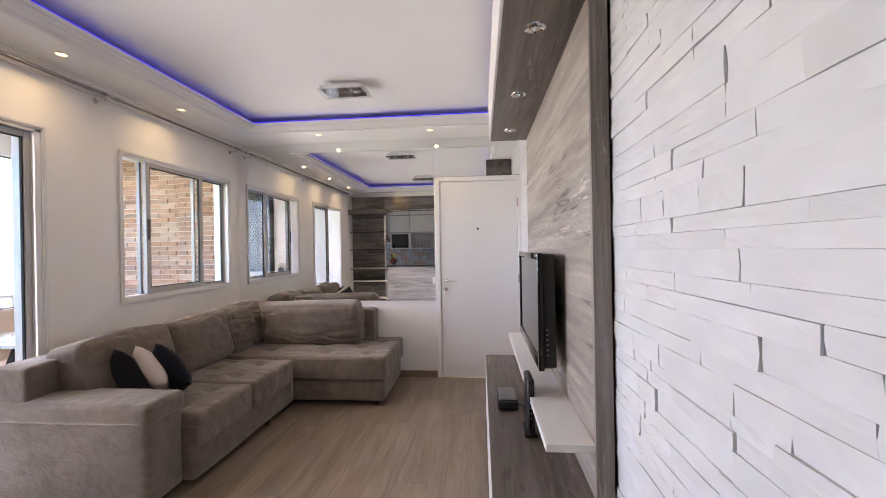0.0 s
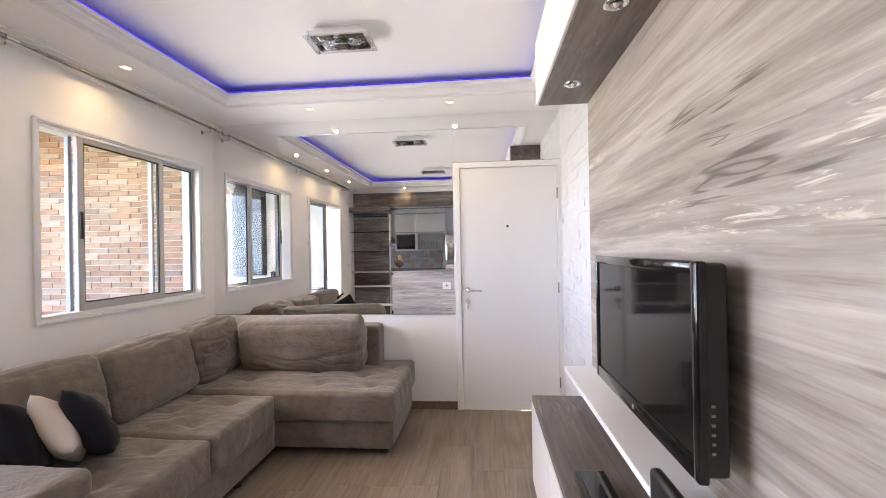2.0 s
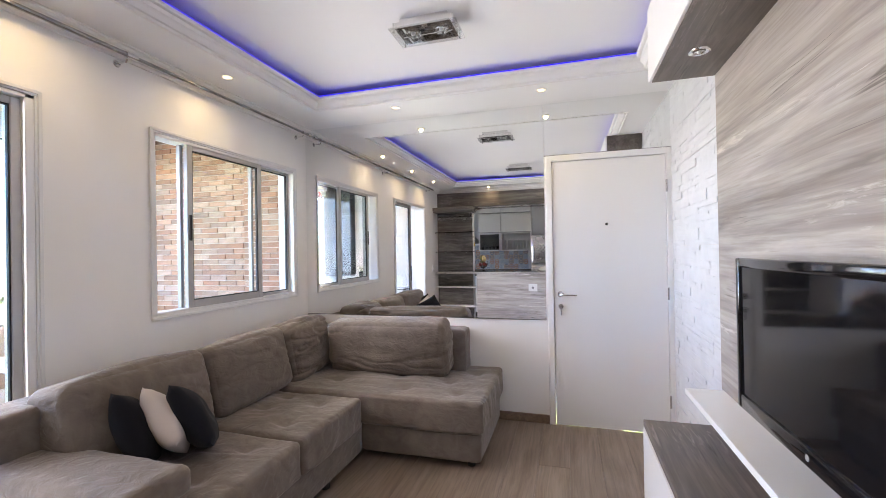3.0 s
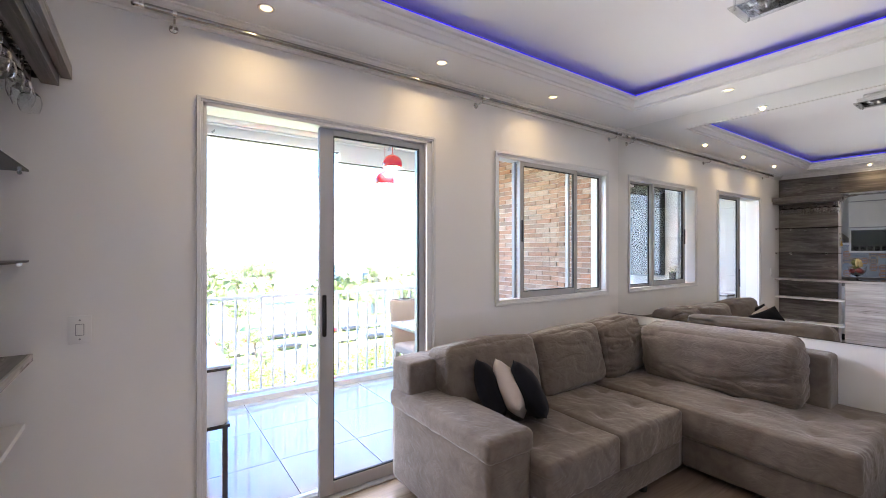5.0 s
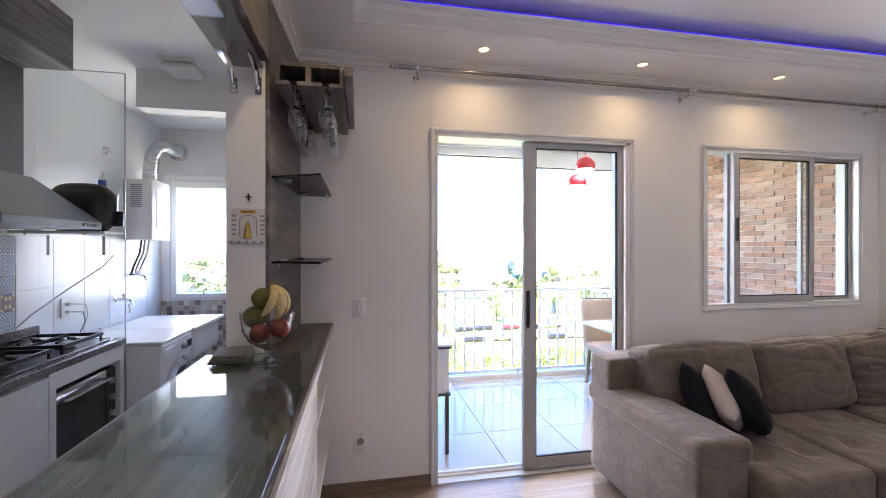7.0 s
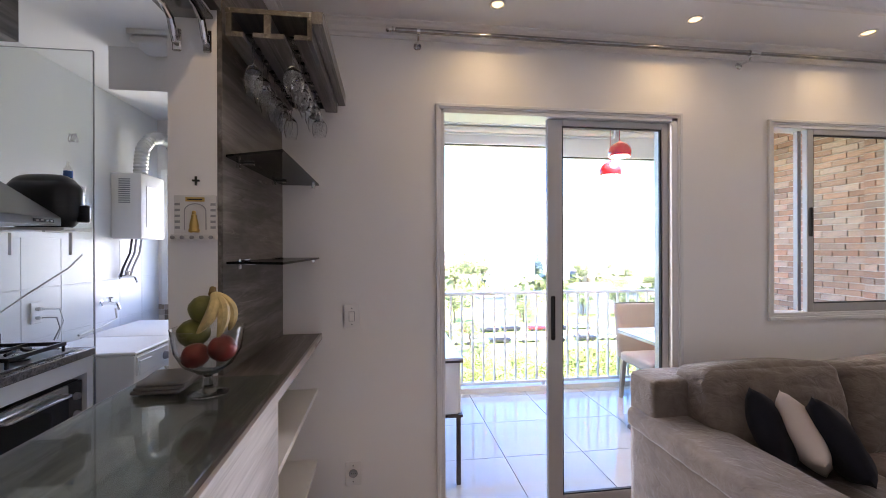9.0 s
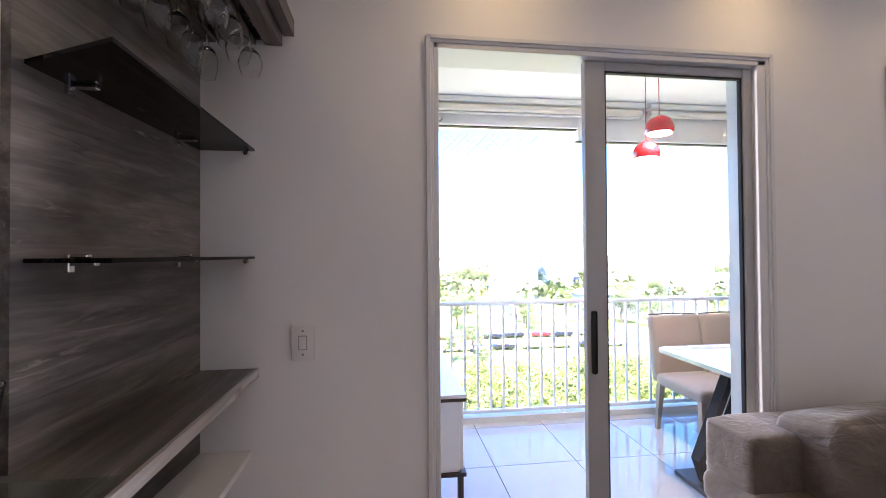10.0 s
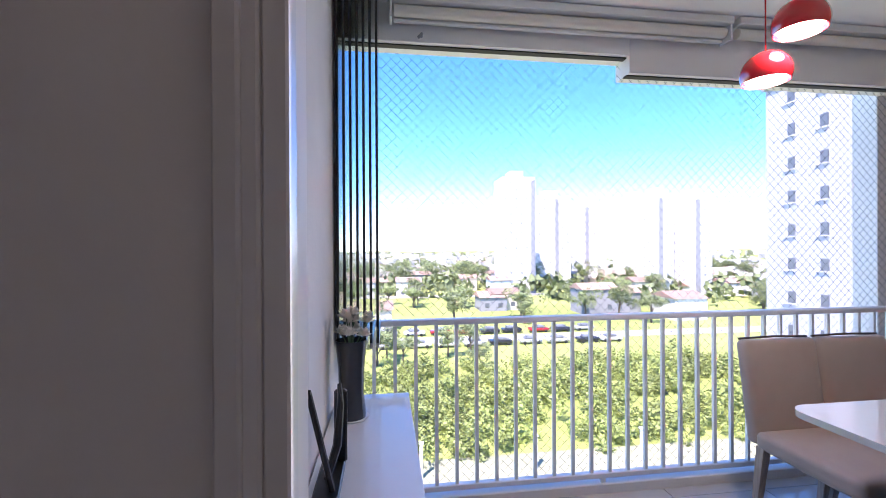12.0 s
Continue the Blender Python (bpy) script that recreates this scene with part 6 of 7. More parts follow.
for k in range(26):
    a, ln = random.uniform(0, 6.28), random.uniform(0.1, 0.24)
    d = Vector((math.cos(a), math.sin(a), random.uniform(0.1, 0.9))).normalized()
    p0 = Vector((-3.6, 3.46, 0.87))
    m1 = p0 + d * ln * 0.6 + Vector((0, 0, 0.02))
    p1 = p0 + d * ln - Vector((0, 0, 0.02))
    sd_ = d.cross(Vector((0, 0, 1))).normalized() * (0.006 if k % 2 else 0.016)
    bm = bmesh.new()
    q = [bm.verts.new(v) for v in (p0, m1 + sd_, p1, m1 - sd_)]
    mid = bm.verts.new(m1 - Vector((0, 0, 0.006)))
    for i in range(4):
        bm.faces.new((q[i], q[(i + 1) % 4], mid))
    part("leaf", bm, LEAFG, pl)

# ---- outside ----
GZ = -16.0


def ground_mat():
    m, nt, bs = nodes_of("open_ground")
    v = coords(nt)
    big = noise_node(nt, v, 0.035, 5.0, 0.6)
    small = noise_node(nt, v, 0.6, 5.0, 0.7)
    c = ramp(nt, big, [(0.36, (0.13, 0.17, 0.04)), (0.5, (0.26, 0.30, 0.07)), (0.6, (0.34, 0.36, 0.10))])
    c = mixc(nt, 0.4, c, ramp(nt, small, [(0.3, (0.15, 0.20, 0.04)), (0.7, (0.33, 0.35, 0.10))]))
    nt.links.new(c, bs.inputs["Base Color"])
    bs.inputs["Roughness"].default_value = 0.95
    return m


bm = bmesh.new()
bmesh.ops.create_grid(bm, x_segments=60, y_segments=60, size=1900.0)
for v in bm.verts:
    r = math.hypot(v.co.x, v.co.y)
    hill = 0.0
    if r > 220:
        hill = min(1.0, (r - 220) / 700) * (7 + 8 * noise.noise(Vector((v.co.x / 420, v.co.y / 420, 3))))
    v.co.z = GZ + hill
ground = structure("ground", bm, ground_mat(), "grassy sunlit ground far below, rising to hills", "ground", 60)
road = structure("road", boxes((-85, -80, -300, 300, GZ, GZ + 0.06), (-160, -152, -300, 300, GZ, GZ + 0.07)), mat("pale_road", (0.34, 0.33, 0.32), 0.9, var=0.15, scale=0.2), "pale streets below the building", "road")
pavement = structure("pavement", boxes((-37, -9, -60, 60, GZ, GZ + 0.05)), mat("pale_yard", (0.27, 0.27, 0.17), 0.9, var=0.15, scale=0.3), "pale paved yard behind the building", "pavement")

LEAF = mat("tree_leaf", (0.18, 0.215, 0.085), 0.6, var=0.35, scale=0.5, bump=0, random_tone=0.3)
LEAF2 = mat("bush_leaf", (0.20, 0.24, 0.06), 0.6, var=0.35, scale=0.5, bump=0, random_tone=0.25)
BARK = mat("bark", (0.12, 0.09, 0.065), 0.9, var=0.3, bump=0.5, bscale=20)


def crown_mesh(name, n, spread, seed, size, mtl):
    rng = random.Random(seed)
    clumps = [(Vector((rng.gauss(0, 0.5) * spread.x, rng.gauss(0, 0.5) * spread.y, rng.gauss(0, 0.42) * spread.z)), rng.uniform(0.3, 0.55)) for _ in range(11)]
    verts, faces = [], []
    for _ in range(n):
        c, cr = rng.choice(clumps)
        d = Vector((rng.gauss(0, 1), rng.gauss(0, 1), rng.gauss(0, 1))).normalized()
        p = c + d * cr * spread.x * rng.uniform(0.6, 1.05)
        a = Vector((rng.gauss(0, 1), rng.gauss(0, 1), rng.gauss(0, 0.6))).normalized()
        b = a.cross(d).normalized() if a.cross(d).length > 0.05 else a.orthogonal()
        s = size * rng.uniform(0.6, 1.4)
        o = len(verts)
        verts += [p - a * s, p + b * s * 0.6, p + a * s, p - b * s * 0.6]
        faces.append((o, o + 1, o + 2, o + 3))
    me = bpy.data.meshes.new(name)
    me.from_pydata([tuple(v) for v in verts], [], faces)
    me.materials.append(mtl)
    return me


CROWNS = [crown_mesh("crown", 1500, Vector((2.2, 2.2, 1.8)), s, 0.17, LEAF) for s in (1, 2, 3)]
BUSHES = [crown_mesh("foliage", 1100, Vector((2.0, 2.0, 1.0)), s, 0.15, LEAF2) for s in (7, 8, 9)]
TRUNKS = []
for s in range(2):
    rng = random.Random(s)
    bm = tube([(0, 0, 0), (0.1, 0, 1.2), (0.0, 0.1, 2.6), (0.1, 0, 4.2)], [0.22, 0.17, 0.13, 0.05], 8)
    for k in range(5):
        a = k * 1.26 + s
        tube([(0.02, 0.05, 1.7 + 0.3 * k), (0.6 * math.cos(a), 0.6 * math.sin(a), 2.5 + 0.3 * k), (1.3 * math.cos(a), 1.3 * math.sin(a), 3.2 + 0.3 * k)], [0.1, 0.07, 0.03], 6, bm=bm)
    TRUNKS.append(mesh_of("trunk", bm, BARK, 60))


def tree(x, y, k, s, z=GZ):
    t = thing("tree", (x, y, z), "leafy green tree in the lot below", "tree", "trees outside")
    t.scale = (s, s, s)
    t.rotation_euler = (0, 0, k * 2.4)
    for nm, me, h in (("trunk", TRUNKS[k % 2], 0), ("crown", CROWNS[k % 3], 4.2)):
        o = new(nm, me)
        o.location = (0, 0, h)
        o.parent = t


def bush(x, y, k, s):
    b = new("bush", BUSHES[k % 3])
    b.location, b.scale, b.rotation_euler = (x, y, GZ + 0.6 * s), (s, s, s), (0, 0, k * 1.7)
    tagged(b, "dense light green bush below the balcony", "bush", "bushes outside")


rng = random.Random(21)
for k in range(150):
    bush(-38 - rng.random() ** 1.2 * 24, -22 + 72 * rng.random(), k, rng.uniform(0.75, 1.4))
for k in range(26):
    tree(-92 - 55 * rng.random(), -60 + 190 * rng.random(), k, rng.uniform(0.8, 1.6))
for k in range(75):
    tree(-165 - 85 * rng.random(), -110 + 340 * rng.random(), k, rng.uniform(1.0, 2.2))
for k in range(7):
    tree(-62 - 12 * rng.random(), -18 + 62 * rng.random(), k, rng.uniform(0.6, 1.0))

WALLP = [mat("tower_white", (0.66, 0.64, 0.63), 0.85, var=0.05, scale=0.2), mat("tower_grey", (0.26, 0.26, 0.28), 0.85, var=0.05, scale=0.2), mat("house_cream", (0.62, 0.54, 0.44), 0.85, var=0.1, scale=0.3)]
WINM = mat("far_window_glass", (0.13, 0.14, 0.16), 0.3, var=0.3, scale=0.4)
# tower windows only: paler than WINM, distance haze put into the glass colour
WINT = mat("haze_paled_window_glass", (0.40, 0.40, 0.42), 0.4, var=0.15, scale=0.4)
ROOFT = mat("clay_roof", (0.30, 0.20, 0.155), 0.85, var=0.2, scale=1.5, random_tone=0.25)


def tower(x, y, w, d, h, wall, stripe, floors, cols):
    """A slab tower with recessed window columns facing the balcony."""
    t = thing("apartment_tower", (x, y, GZ), "tall white apartment tower in the distance", "apartment building", "distant towers")
    part("wall", boxes((x - d / 2, x + d / 2, y - w / 2, y + w / 2, GZ, GZ + h), (x - d / 4, x + d / 4, y - w / 5, y + w / 5, GZ + h, GZ + h + 3.2)), wall, t)
    # a grey upright strip paints the shaded narrow side onto the lit face
    part("stair_strip", boxes((x + d / 2 + 0.002, x + d / 2 + 0.35, y + w * stripe - 0.8, y + w * stripe + 0.8, GZ, GZ + h - 0.5)), WALLP[1], t, "grey strip standing in for a shaded narrow side")
    part("roof", boxes((x - d / 2, x + d / 2, y - w / 2, y + w / 2, GZ + h + 0.002, GZ + h + 0.5)), wall, t)
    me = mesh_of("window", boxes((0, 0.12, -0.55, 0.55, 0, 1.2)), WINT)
    for f in range(floors):
        for c in range(cols):
            yy = y - w / 2 + w * (c + 0.5) / cols
            if abs(yy - (y + w * stripe)) < 1.1:
                continue
            o = new("window", me)
            o.location = (x + d / 2 + 0.004, yy, GZ + 1.2 + f * h / floors)
            o.parent = t
            o.matrix_parent_inverse = T(-t.location)


for x, y, w, d, h, st, fl, co in ((-165, 52, 13, 12, 44, 0.42, 14, 6), (-190, 76, 16, 12, 40, 0.1, 13, 6), (-205, 103, 12, 12, 38, -0.3, 12, 5), (-190, 118, 13, 12, 40, 0.35, 13, 5),
                                 (-150, 102, 7, 12, 36, -0.25, 12, 4), (-145, 113, 7, 12, 35, -0.3, 12, 4), (-260, 190, 16, 14, 44, 0.2, 14, 6)):
    tower(x, y, w, d, h, WALLP[0], st, fl, co)

# the neighbouring block
nb = thing("neighbour_block", (-31.6, 42, GZ), "white neighbouring apartment block with small windows", "apartment building")
# white facade coloured lilac-grey, its shading put into the base colour
BLK = mat("shaded_block_paint", (0.42, 0.415, 0.46), 0.85, var=0.06, scale=0.3)
part("wall", boxes((-36, -27.2, 35, 52, GZ, 15.2)), BLK, nb)
part("side_wing", boxes((-27.198, -18, 33.6, 52, GZ, 18)), BLK, nb)
part("roof", boxes((-36.2, -27.2, 34.8, 52, 15.2, 15.8)), WALLP[1], nb)
mw = mesh_of("window", boxes((-0.3, 0.3, -0.02, 0.06, 0, 0.95)), WINM)
mf = mesh_of("sill", boxes((-0.7, 0.4, -0.09, 0.0, -0.12, -0.05)), WALLP[0])
for f in range(11):
    for x in (-33.6, -30.9, -28.0):
        z = -14.0 + 2.8 * f - 0.5
        o = new("window", mw)
        o.location = (x, 34.96, z)
        o.parent = nb
        o.matrix_parent_inverse = T(-nb.location)
        s_ = new("sill", mf)
        s_.parent = o

# low houses, sheds and parked cars
rng = random.Random(4)
for k in range(44):
    x, y = -95 - 130 * rng.random(), -75 + 250 * rng.random()
    w, d, h = rng.uniform(6, 11), rng.uniform(6, 10), rng.uniform(3, 6.5)
    hs = thing("house", (x, y, GZ), "low rendered house with a tiled roof", "house", "houses outside")
    part("wall", boxes((x - d / 2, x + d / 2, y - w / 2, y + w / 2, GZ, GZ + h)), rng.choice(WALLP), hs)
    bm = bmesh.new()
    q = [bm.verts.new(p) for p in ((x - d / 2 - 0.4, y - w / 2 - 0.4, GZ + h), (x + d / 2 + 0.4, y - w / 2 - 0.4, GZ + h), (x + d / 2 + 0.4, y + w / 2 + 0.4, GZ + h), (x - d / 2 - 0.4, y + w / 2 + 0.4, GZ + h), (x, y - w / 2 - 0.4, GZ + h + 1.5), (x, y + w / 2 + 0.4, GZ + h + 1.5))]
    for f in ((0, 1, 4), (2, 3, 5), (1, 2, 5, 4), (3, 0, 4, 5), (3, 2, 1, 0)):
        bm.faces.new([q[i] for i in f])
    part("roof", bm, ROOFT, hs)
    for c in (-0.25, 0.25):
        part("window", boxes((x + d / 2 + 0.003, x + d / 2 + 0.08, y + c * w - 0.6, y + c * w + 0.6, GZ + 1.1, GZ + 2.3)), WINM, hs)
CARP = [mat("car_paint_" + n, c, 0.25, 0.3, var=0.03, bump=0, coat=0.5) for n, c in (("silver", (0.45, 0.45, 0.46)), ("black", (0.03, 0.03, 0.035)), ("white", (0.7, 0.7, 0.7)), ("red", (0.4, 0.03, 0.03)))]


def car(x, y, z, k):
    c = thing("parked_car", (x, y, z), "parked car on the street below", "car", "parked cars outside")
    bm = pad((1.75, 4.2, 0.62), 0.22, 8, (0, 0, 0.05), 0, 1, 0, 0, T((x, y, z + 0.62)))
    part("body", bm, CARP[k % 4], c, "", 60)
    part("cabin", pad((1.5, 2.2, 0.6), 0.28, 8, (0, 0, 0.03), 0, 1, 0, 0, T((x, y - 0.1, z + 1.12))), WINM, c, "dark glazed cabin", 60)
    for dx in (-0.8, 0.8):
        for dy in (-1.3, 1.3):
            part("wheel", lathe([(0, -0.1), (0.3, -0.1), (0.32, 0), (0.3, 0.1), (0, 0.1)], 14, (x + dx, y + dy, z + 0.32), axis="x"), GASKET, c)


for k in range(34):
    car(-76.8 - 10.4 * (k % 2) + rng.uniform(-0.3, 0.3), -40 + 5.2 * (k // 2) + rng.uniform(-0.6, 0.6), GZ + 0.0, rng.choice((0, 0, 1, 2, 2, 1, 0, 3)))
for k in range(3):
    p_ = thing("fence_post", (-34.5, 4 + k * 9, GZ), "white painted post at the lot edge", "post", "white posts outside")
    part("shaft", boxes((-34.62, -34.38, 3.88 + k * 9, 4.12 + k * 9, GZ, GZ + 2.6), bev=0.02), WALLP[0], p_)
    part("cap", boxes((-34.68, -34.32, 3.82 + k * 9, 4.18 + k * 9, GZ + 2.6, GZ + 2.72), bev=0.02), WALLP[0], p_)

# far hillside town: uncounted small roofs and walls, and clumps of trees
rng = random.Random(31)
TOWN = []
for nm, c in (("far_white", (0.62, 0.60, 0.57)), ("far_cream", (0.52, 0.44, 0.35)), ("far_grey", (0.36, 0.35, 0.35)), ("far_tile", (0.34, 0.22, 0.17))):
    TOWN.append(mat(nm, c, 0.9, var=0.2, scale=0.05))
verts, faces, idx = [], [], []
for k in range(1500):
    a, r = radians(rng.uniform(95, 205)), 205 + 620 * rng.random() ** 1.3
    x, y = r * math.cos(a), r * math.sin(a)
    hill = min(1.0, (r - 220) / 700) * (7 + 8 * noise.noise(Vector((x / 420, y / 420, 3)))) if r > 220 else 0
    w, d, h = rng.uniform(4, 10), rng.uniform(4, 10), rng.uniform(3, 8)
    z = GZ + hill - 1.0
    o = len(verts)
    verts += [(x + sx * d / 2, y + sy * w / 2, z + sz * (h + 1)) for sz in (0, 1) for sx, sy in ((-1, -1), (1, -1), (1, 1), (-1, 1))]
    m_ = rng.choices((0, 1, 2), (5, 3, 2))[0]
    faces += [(o, o + 1, o + 5, o + 4), (o + 1, o + 2, o + 6, o + 5), (o + 2, o + 3, o + 7, o + 6), (o + 3, o, o + 4, o + 7), (o + 4, o + 5, o + 6, o + 7)]
    idx += [m_] * 4 + [rng.choice((3, 3, 2, 0))]
me = bpy.data.meshes.new("hillside_town")
me.from_pydata(verts, [], faces)
for m_ in TOWN:
    me.materials.append(m_)
me.polygons.foreach_set("material_index", idx)
tagged(new("hillside_town", me), "crowded low houses on the far hillside", "houses", "", "stuff")
verts, faces = [], []
for k in range(900):
    a, r = radians(rng.uniform(95, 205)), 150 + 650 * rng.random() ** 1.4
    cx, cy = r * math.cos(a), r * math.sin(a)
    hill = min(1.0, (r - 220) / 700) * (7 + 8 * noise.noise(Vector((cx / 420, cy / 420, 3)))) if r > 220 else 0
    s = rng.uniform(2.0, 4.5)
    for i in range(34):
        d = Vector((rng.gauss(0, 1), rng.gauss(0, 1), rng.gauss(0, 0.8))).normalized()
        p = Vector((cx, cy, GZ + hill + s * 0.9)) + d * s * rng.uniform(0.6, 1.1)
        u = Vector((rng.gauss(0, 1), rng.gauss(0, 1), rng.gauss(0, 1))).normalized() * s * 0.3
        w = d.cross(u).normalized() * s * 0.28
        o = len(verts)
        verts += [tuple(p - u), tuple(p + w), tuple(p + u), tuple(p - w)]
        faces.append((o, o + 1, o + 2, o + 3))
me = bpy.data.meshes.new("far_trees")
me.from_pydata(verts, [], faces)
me.materials.append(LEAF)
tagged(new("far_trees", me), "scattered green trees among the far houses", "trees", "", "stuff")
# ---- pieces of floors and walls ----
# laminate boards
bw, rng = 0.197, random.Random(2)
x = XW
while x < XE - 0.01:
    w = min(bw, XE - x)
    y = 0.2 - rng.uniform(0, 1.2)
    while y < YN:
        a, b = max(y, 0.2), min(y + 1.36, YN)
        if b - a > 0.02:
            me = mesh_of("floor_board", boxes((-w / 2 + 0.0006, w / 2 - 0.0006, -(b - a) / 2 + 0.0006, (b - a) / 2 - 0.0006, -0.012, 0.0)), LAMINATE)
            piece("floor_board", me, (x + w / 2, (a + b) / 2, 0), floor)
        y += 1.36
    x += bw

# balcony porcelain tiles
ty = (1.27, 1.83, 2.39, 2.95, 3.51, 4.07, 4.63, 4.8)
tx = (-4.60, -3.99, -3.42, -2.93)
y = BY0
for yb in ty:
    x = BX + 0.03
    for xb in (*tx,):
        if xb - x > 0.02 and yb - y > 0.02:
            me = mesh_of("floor_tile", boxes((x + 0.002, xb - 0.002, y + 0.002, yb - 0.002, -0.012, 0.0), bev=0.001), TILEB)
            piece("floor_tile", me, (0, 0, 0), floor_balcony)
        x = xb
    y = yb

# thin facing bricks
TONES = [(0.40, 0.21, 0.13), (0.44, 0.26, 0.17), (0.33, 0.18, 0.115), (0.48, 0.33, 0.24), (0.31, 0.20, 0.145)]
BRICKS = [mat("facing_brick", c, 0.9, var=0.22, scale=12, bump=0.8, bscale=55, random_tone=0.18) for c in TONES]
rng = random.Random(8)
bl_, bh = 0.205, 0.054
shapes = {}


def brick_mesh(w, k):
    key = (round(w, 2), k)
    if key not in shapes:
        r2 = random.Random(hash(key) % 1000)
        bm = boxes((-w / 2, w / 2, -0.012, 0.0, -bh / 2 + 0.0045, bh / 2 - 0.0045))
        for v in bm.verts:
            v.co += Vector((r2.uniform(-1, 1) * 0.0015, r2.uniform(-1, 1) * 0.0025, r2.uniform(-1, 1) * 0.0012))
        shapes[key] = mesh_of("brick", bm, BRICKS[k])
    return shapes[key]


rest, row, z, made = bmesh.new(), 0, 0.0, 0
while z < 2.62:
    for x0, x1, yy in ((BX - 0.12, -3.45, BY1 + 0.012), (-3.45, XO, BY1 - 0.05)):
        x = x0 - (row % 2) * bl_ / 2 - rng.uniform(0, 0.03)
        while x < x1:
            a, b = max(x + 0.005, x0 + 0.002), min(x + bl_ - 0.005, x1 - 0.002)
            if b - a > 0.02:
                k = rng.choices(range(5), (3, 4, 2, 3, 2))[0]
                w = round(b - a, 2)
                if 0.86 < z < 2.45 and made < 300:
                    piece("brick", brick_mesh(w, k), ((a + b) / 2, yy, z + bh / 2), wall_brick)
                    made += 1
                else:
                    o = len(rest.faces)
                    box(rest, a, b, yy - 0.012, yy, z + 0.0045, z + bh - 0.0045)
                    rest.faces.ensure_lookup_table()
                    for f in rest.faces[o:]:
                        f.material_index = k
            x += bl_
    z += bh
    row += 1
ob = new("brick_rest", mesh_of("brick_rest", rest, BRICKS))
ob.parent = wall_brick
tagged(ob, "", "", "", "stuff")

# split stone on the television side wall
rng = random.Random(13)


def stone_mesh(w, h, t):
    bm = bmesh.new()
    f = [(-w / 2 + rng.uniform(0, 0.001), -h / 2 + rng.uniform(0, 0.0007)), (w / 2 - rng.uniform(0, 0.001), -h / 2 + rng.uniform(0, 0.0007)),
         (w / 2 - rng.uniform(0, 0.001), h / 2 - rng.uniform(0, 0.0007)), (-w / 2 + rng.uniform(0, 0.001), h / 2 - rng.uniform(0, 0.0007))]
    nx, ny = 4, 2
    grid = []
    for i in range(nx + 1):
        col = []
        for j in range(ny + 1):
            u, v = i / nx, j / ny
            p0 = Vector(f[0]).lerp(Vector(f[1]), u)
            p1 = Vector(f[3]).lerp(Vector(f[2]), u)
            p = p0.lerp(p1, v)
            edge = i in (0, nx) or j in (0, ny)
            col.append(bm.verts.new((-t + (0.0015 if edge else 0) + rng.uniform(-0.0022, 0.0022), p.x, p.y)))
        grid.append(col)
    for i in range(nx):
        for j in range(ny):
            bm.faces.new((grid[i][j], grid[i][j + 1], grid[i + 1][j + 1], grid[i + 1][j]))
    loop = [grid[i][0] for i in range(nx + 1)] + [grid[nx][j] for j in range(1, ny + 1)] + [grid[i][ny] for i in range(nx - 1, -1, -1)] + [grid[0][j] for j in range(ny - 1, 0, -1)]
    back = [bm.verts.new((0.0, v.co.y, v.co.z)) for v in loop]
    for i in range(len(loop)):
        j = (i + 1) % len(loop)
        bm.faces.new((loop[i], loop[j], back[j], back[i]))
    return bm


srest = ([], [])
z = 0.0
while z < SOF - 0.01:
    h = min(rng.choice((0.028, 0.034, 0.04, 0.046, 0.056, 0.066)), SOF - z)
    for ya, yb in ((0.28, 1.667), (-0.5, 0.28), (3.562, YN - 0.002)):
        y = ya
        while y < yb - 0.005:
            w = min(rng.uniform(0.11, 0.42), yb - y)
            if yb - (y + w) < 0.08:
                w = yb - y
            if w > 0.3 and h > 0.065 and rng.random() < 0.3:
                parts_ = ((0, h * 0.5), (h * 0.5, h))
            else:
                parts_ = ((0, h),)
            for a, b in parts_:
                t = rng.choice((0.020, 0.0205, 0.021, 0.022, 0.0245))
                if ya == 0.28:
                    piece("stone", mesh_of("stone", stone_mesh(w, b - a, t), STONE), (XE, y + w / 2, z + (a + b) / 2), wall_east)
                else:
                    bm = stone_mesh(w, b - a, t)
                    o = len(srest[0])
                    bm.verts.index_update()
                    srest[0].extend((v.co.x + XE, v.co.y + y + w / 2, v.co.z + z + (a + b) / 2) for v in bm.verts)
                    srest[1].extend(tuple(v.index + o for v in f.verts) for f in bm.faces)
                    bm.free()
            y += w
    z += h

me = bpy.data.meshes.new("stone_rest")
me.from_pydata(srest[0], [], srest[1])
me.materials.append(STONE)
ob = new("stone_rest", me)
ob.parent = wall_east
tagged(ob, "", "", "", "stuff")

# patterned kitchen tiles


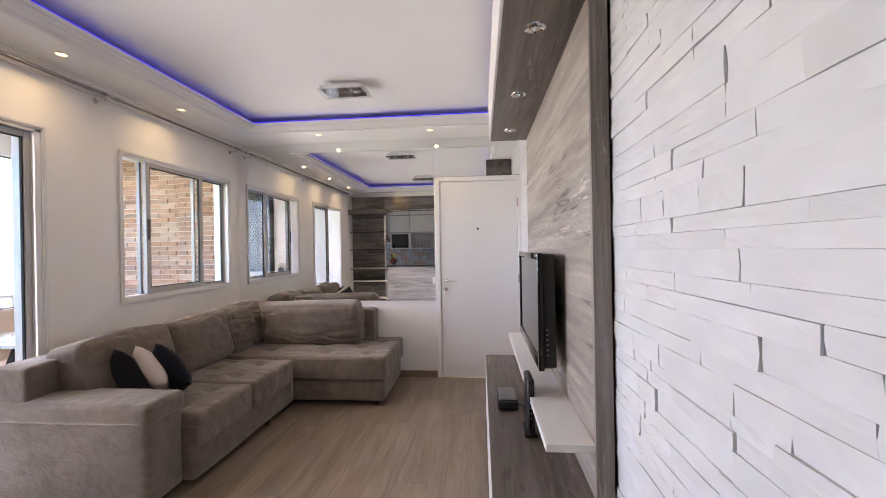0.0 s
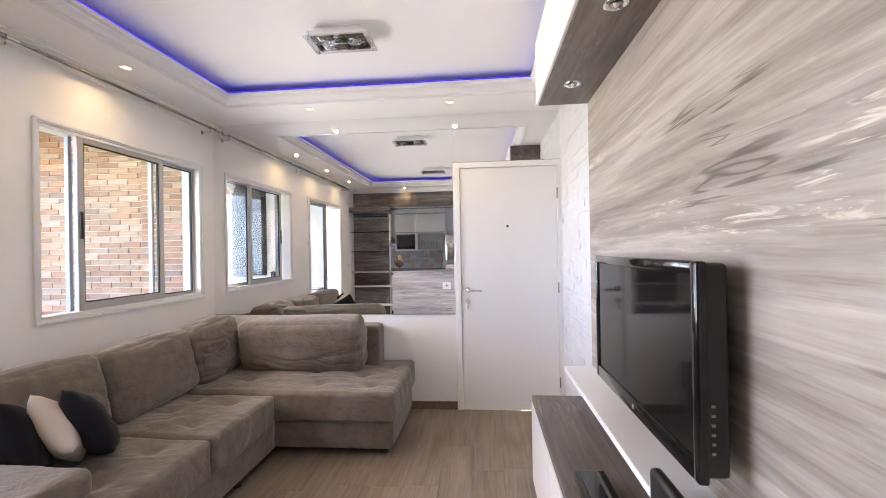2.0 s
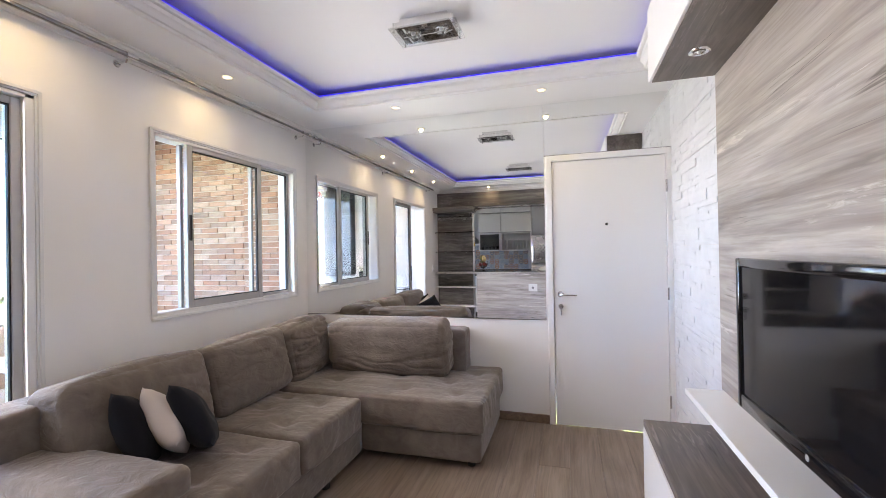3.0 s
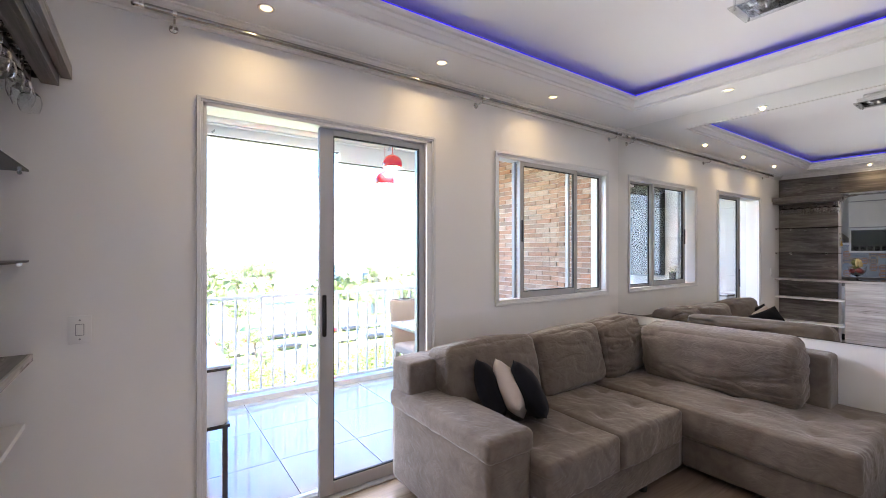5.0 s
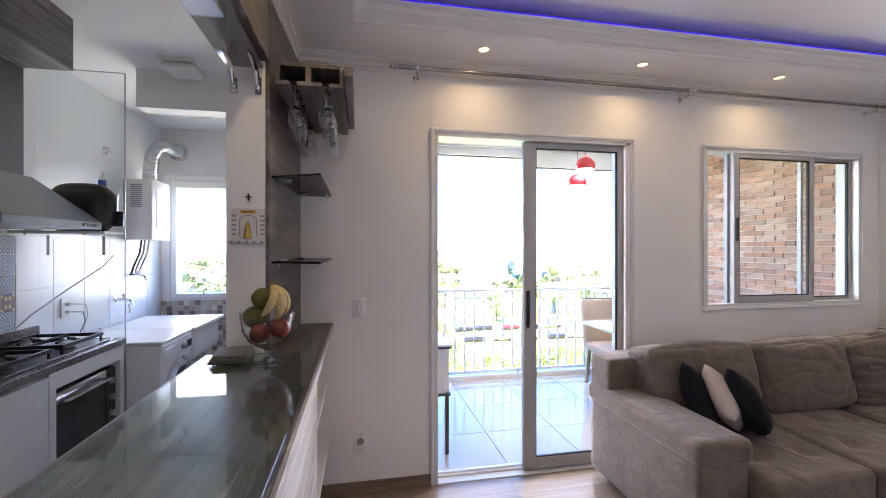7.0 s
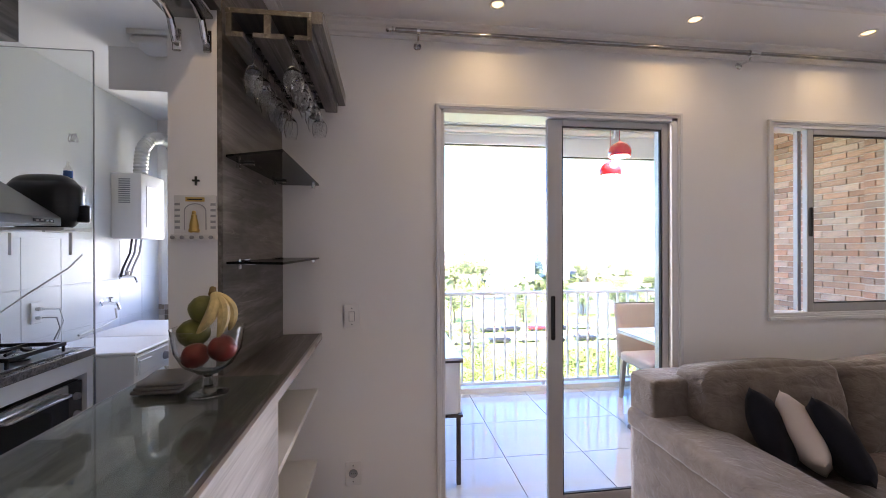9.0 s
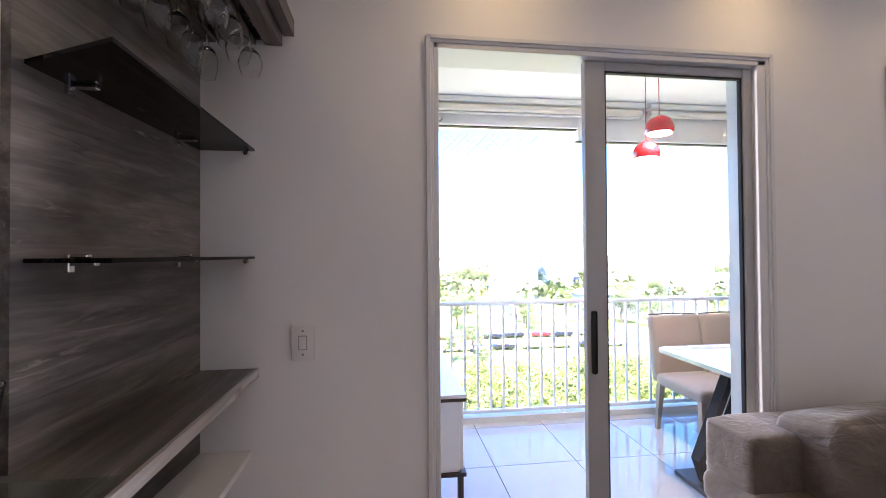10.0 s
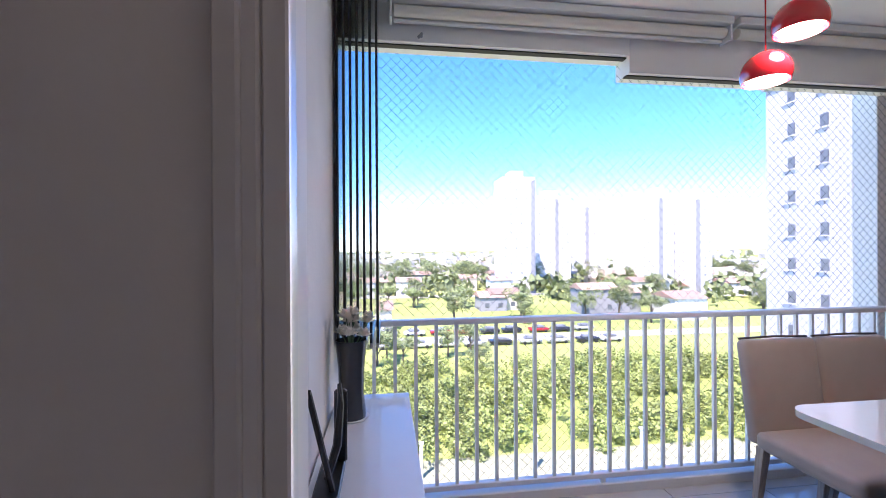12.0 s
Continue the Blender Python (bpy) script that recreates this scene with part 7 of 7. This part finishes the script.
def tile_mat(name, c1, c2, c3, k):
    m, nt, bs = nodes_of(name)
    tc = nt.nodes.new("ShaderNodeTexCoord")
    w = nt.nodes.new("ShaderNodeTexVoronoi" if k % 2 else "ShaderNodeTexMagic")
    mp = nt.nodes.new("ShaderNodeVectorMath")
    mp.operation = "ABSOLUTE"
    nt.links.new(tc.outputs["Object"], mp.inputs[0])
    nt.links.new(mp.outputs[0], w.inputs["Vector"])
    w.inputs["Scale"].default_value = 45.0 if k % 2 else 60.0
    c = ramp(nt, w.outputs[0 if k % 2 else 1], [(0.25, c1), (0.45, c2), (0.7, c3)])
    nt.links.new(c, bs.inputs["Base Color"])
    bs.inputs["Roughness"].default_value = 0.18
    return m


PT = [tile_mat("patterned_tile", *c, k) for k, c in enumerate((((0.08, 0.14, 0.3), (0.5, 0.55, 0.6), (0.7, 0.7, 0.68)), ((0.62, 0.6, 0.55), (0.2, 0.28, 0.42), (0.6, 0.3, 0.14)), ((0.12, 0.2, 0.33), (0.62, 0.62, 0.6), (0.3, 0.36, 0.45)), ((0.66, 0.62, 0.55), (0.5, 0.32, 0.16), (0.2, 0.26, 0.36))))]
PTM = [mesh_of("wall_tile", boxes((-0.0515, 0.0515, 0, 0.006, -0.0515, 0.0515), bev=0.0015), m_) for m_ in PT]
rng = random.Random(6)
for i in range(17):
    for j in range(5):
        piece("wall_tile", PTM[rng.randrange(4)], (-2.94 + i * 0.105, YS + 0.0005, 1.04 + j * 0.105), wall_south)
# white laundry wall tiles
WT = mesh_of("wall_tile", boxes((-0.148, 0.148, 0, 0.005, -0.148, 0.148), bev=0.001), TILEW)
for i in range(6):
    for j in range(5):
        if -2.95 - i * 0.3 > -4.7:
            piece("wall_tile", WT, (-3.145 - i * 0.3, YS + 0.0004, 0.15 + j * 0.3), wall_south)

# mosaic under the laundry window
MOS = [mat("mosaic", c, 0.25, var=0.1, random_tone=0.1) for c in ((0.55, 0.48, 0.40), (0.36, 0.30, 0.25), (0.68, 0.64, 0.58), (0.22, 0.19, 0.17), (0.48, 0.44, 0.41))]
rng, bm, made = random.Random(3), bmesh.new(), 0
MM = [mesh_of("mosaic_tile", boxes((0, 0.004, -0.0235, 0.0235, -0.0235, 0.0235)), m_) for m_ in MOS]
for j in range(12):
    for i in range(24):
        piece("mosaic_tile", MM[rng.randrange(5)], (-4.7598, YS + 0.03 + i * 0.05, 0.91 - j * 0.05), wall_laundry)
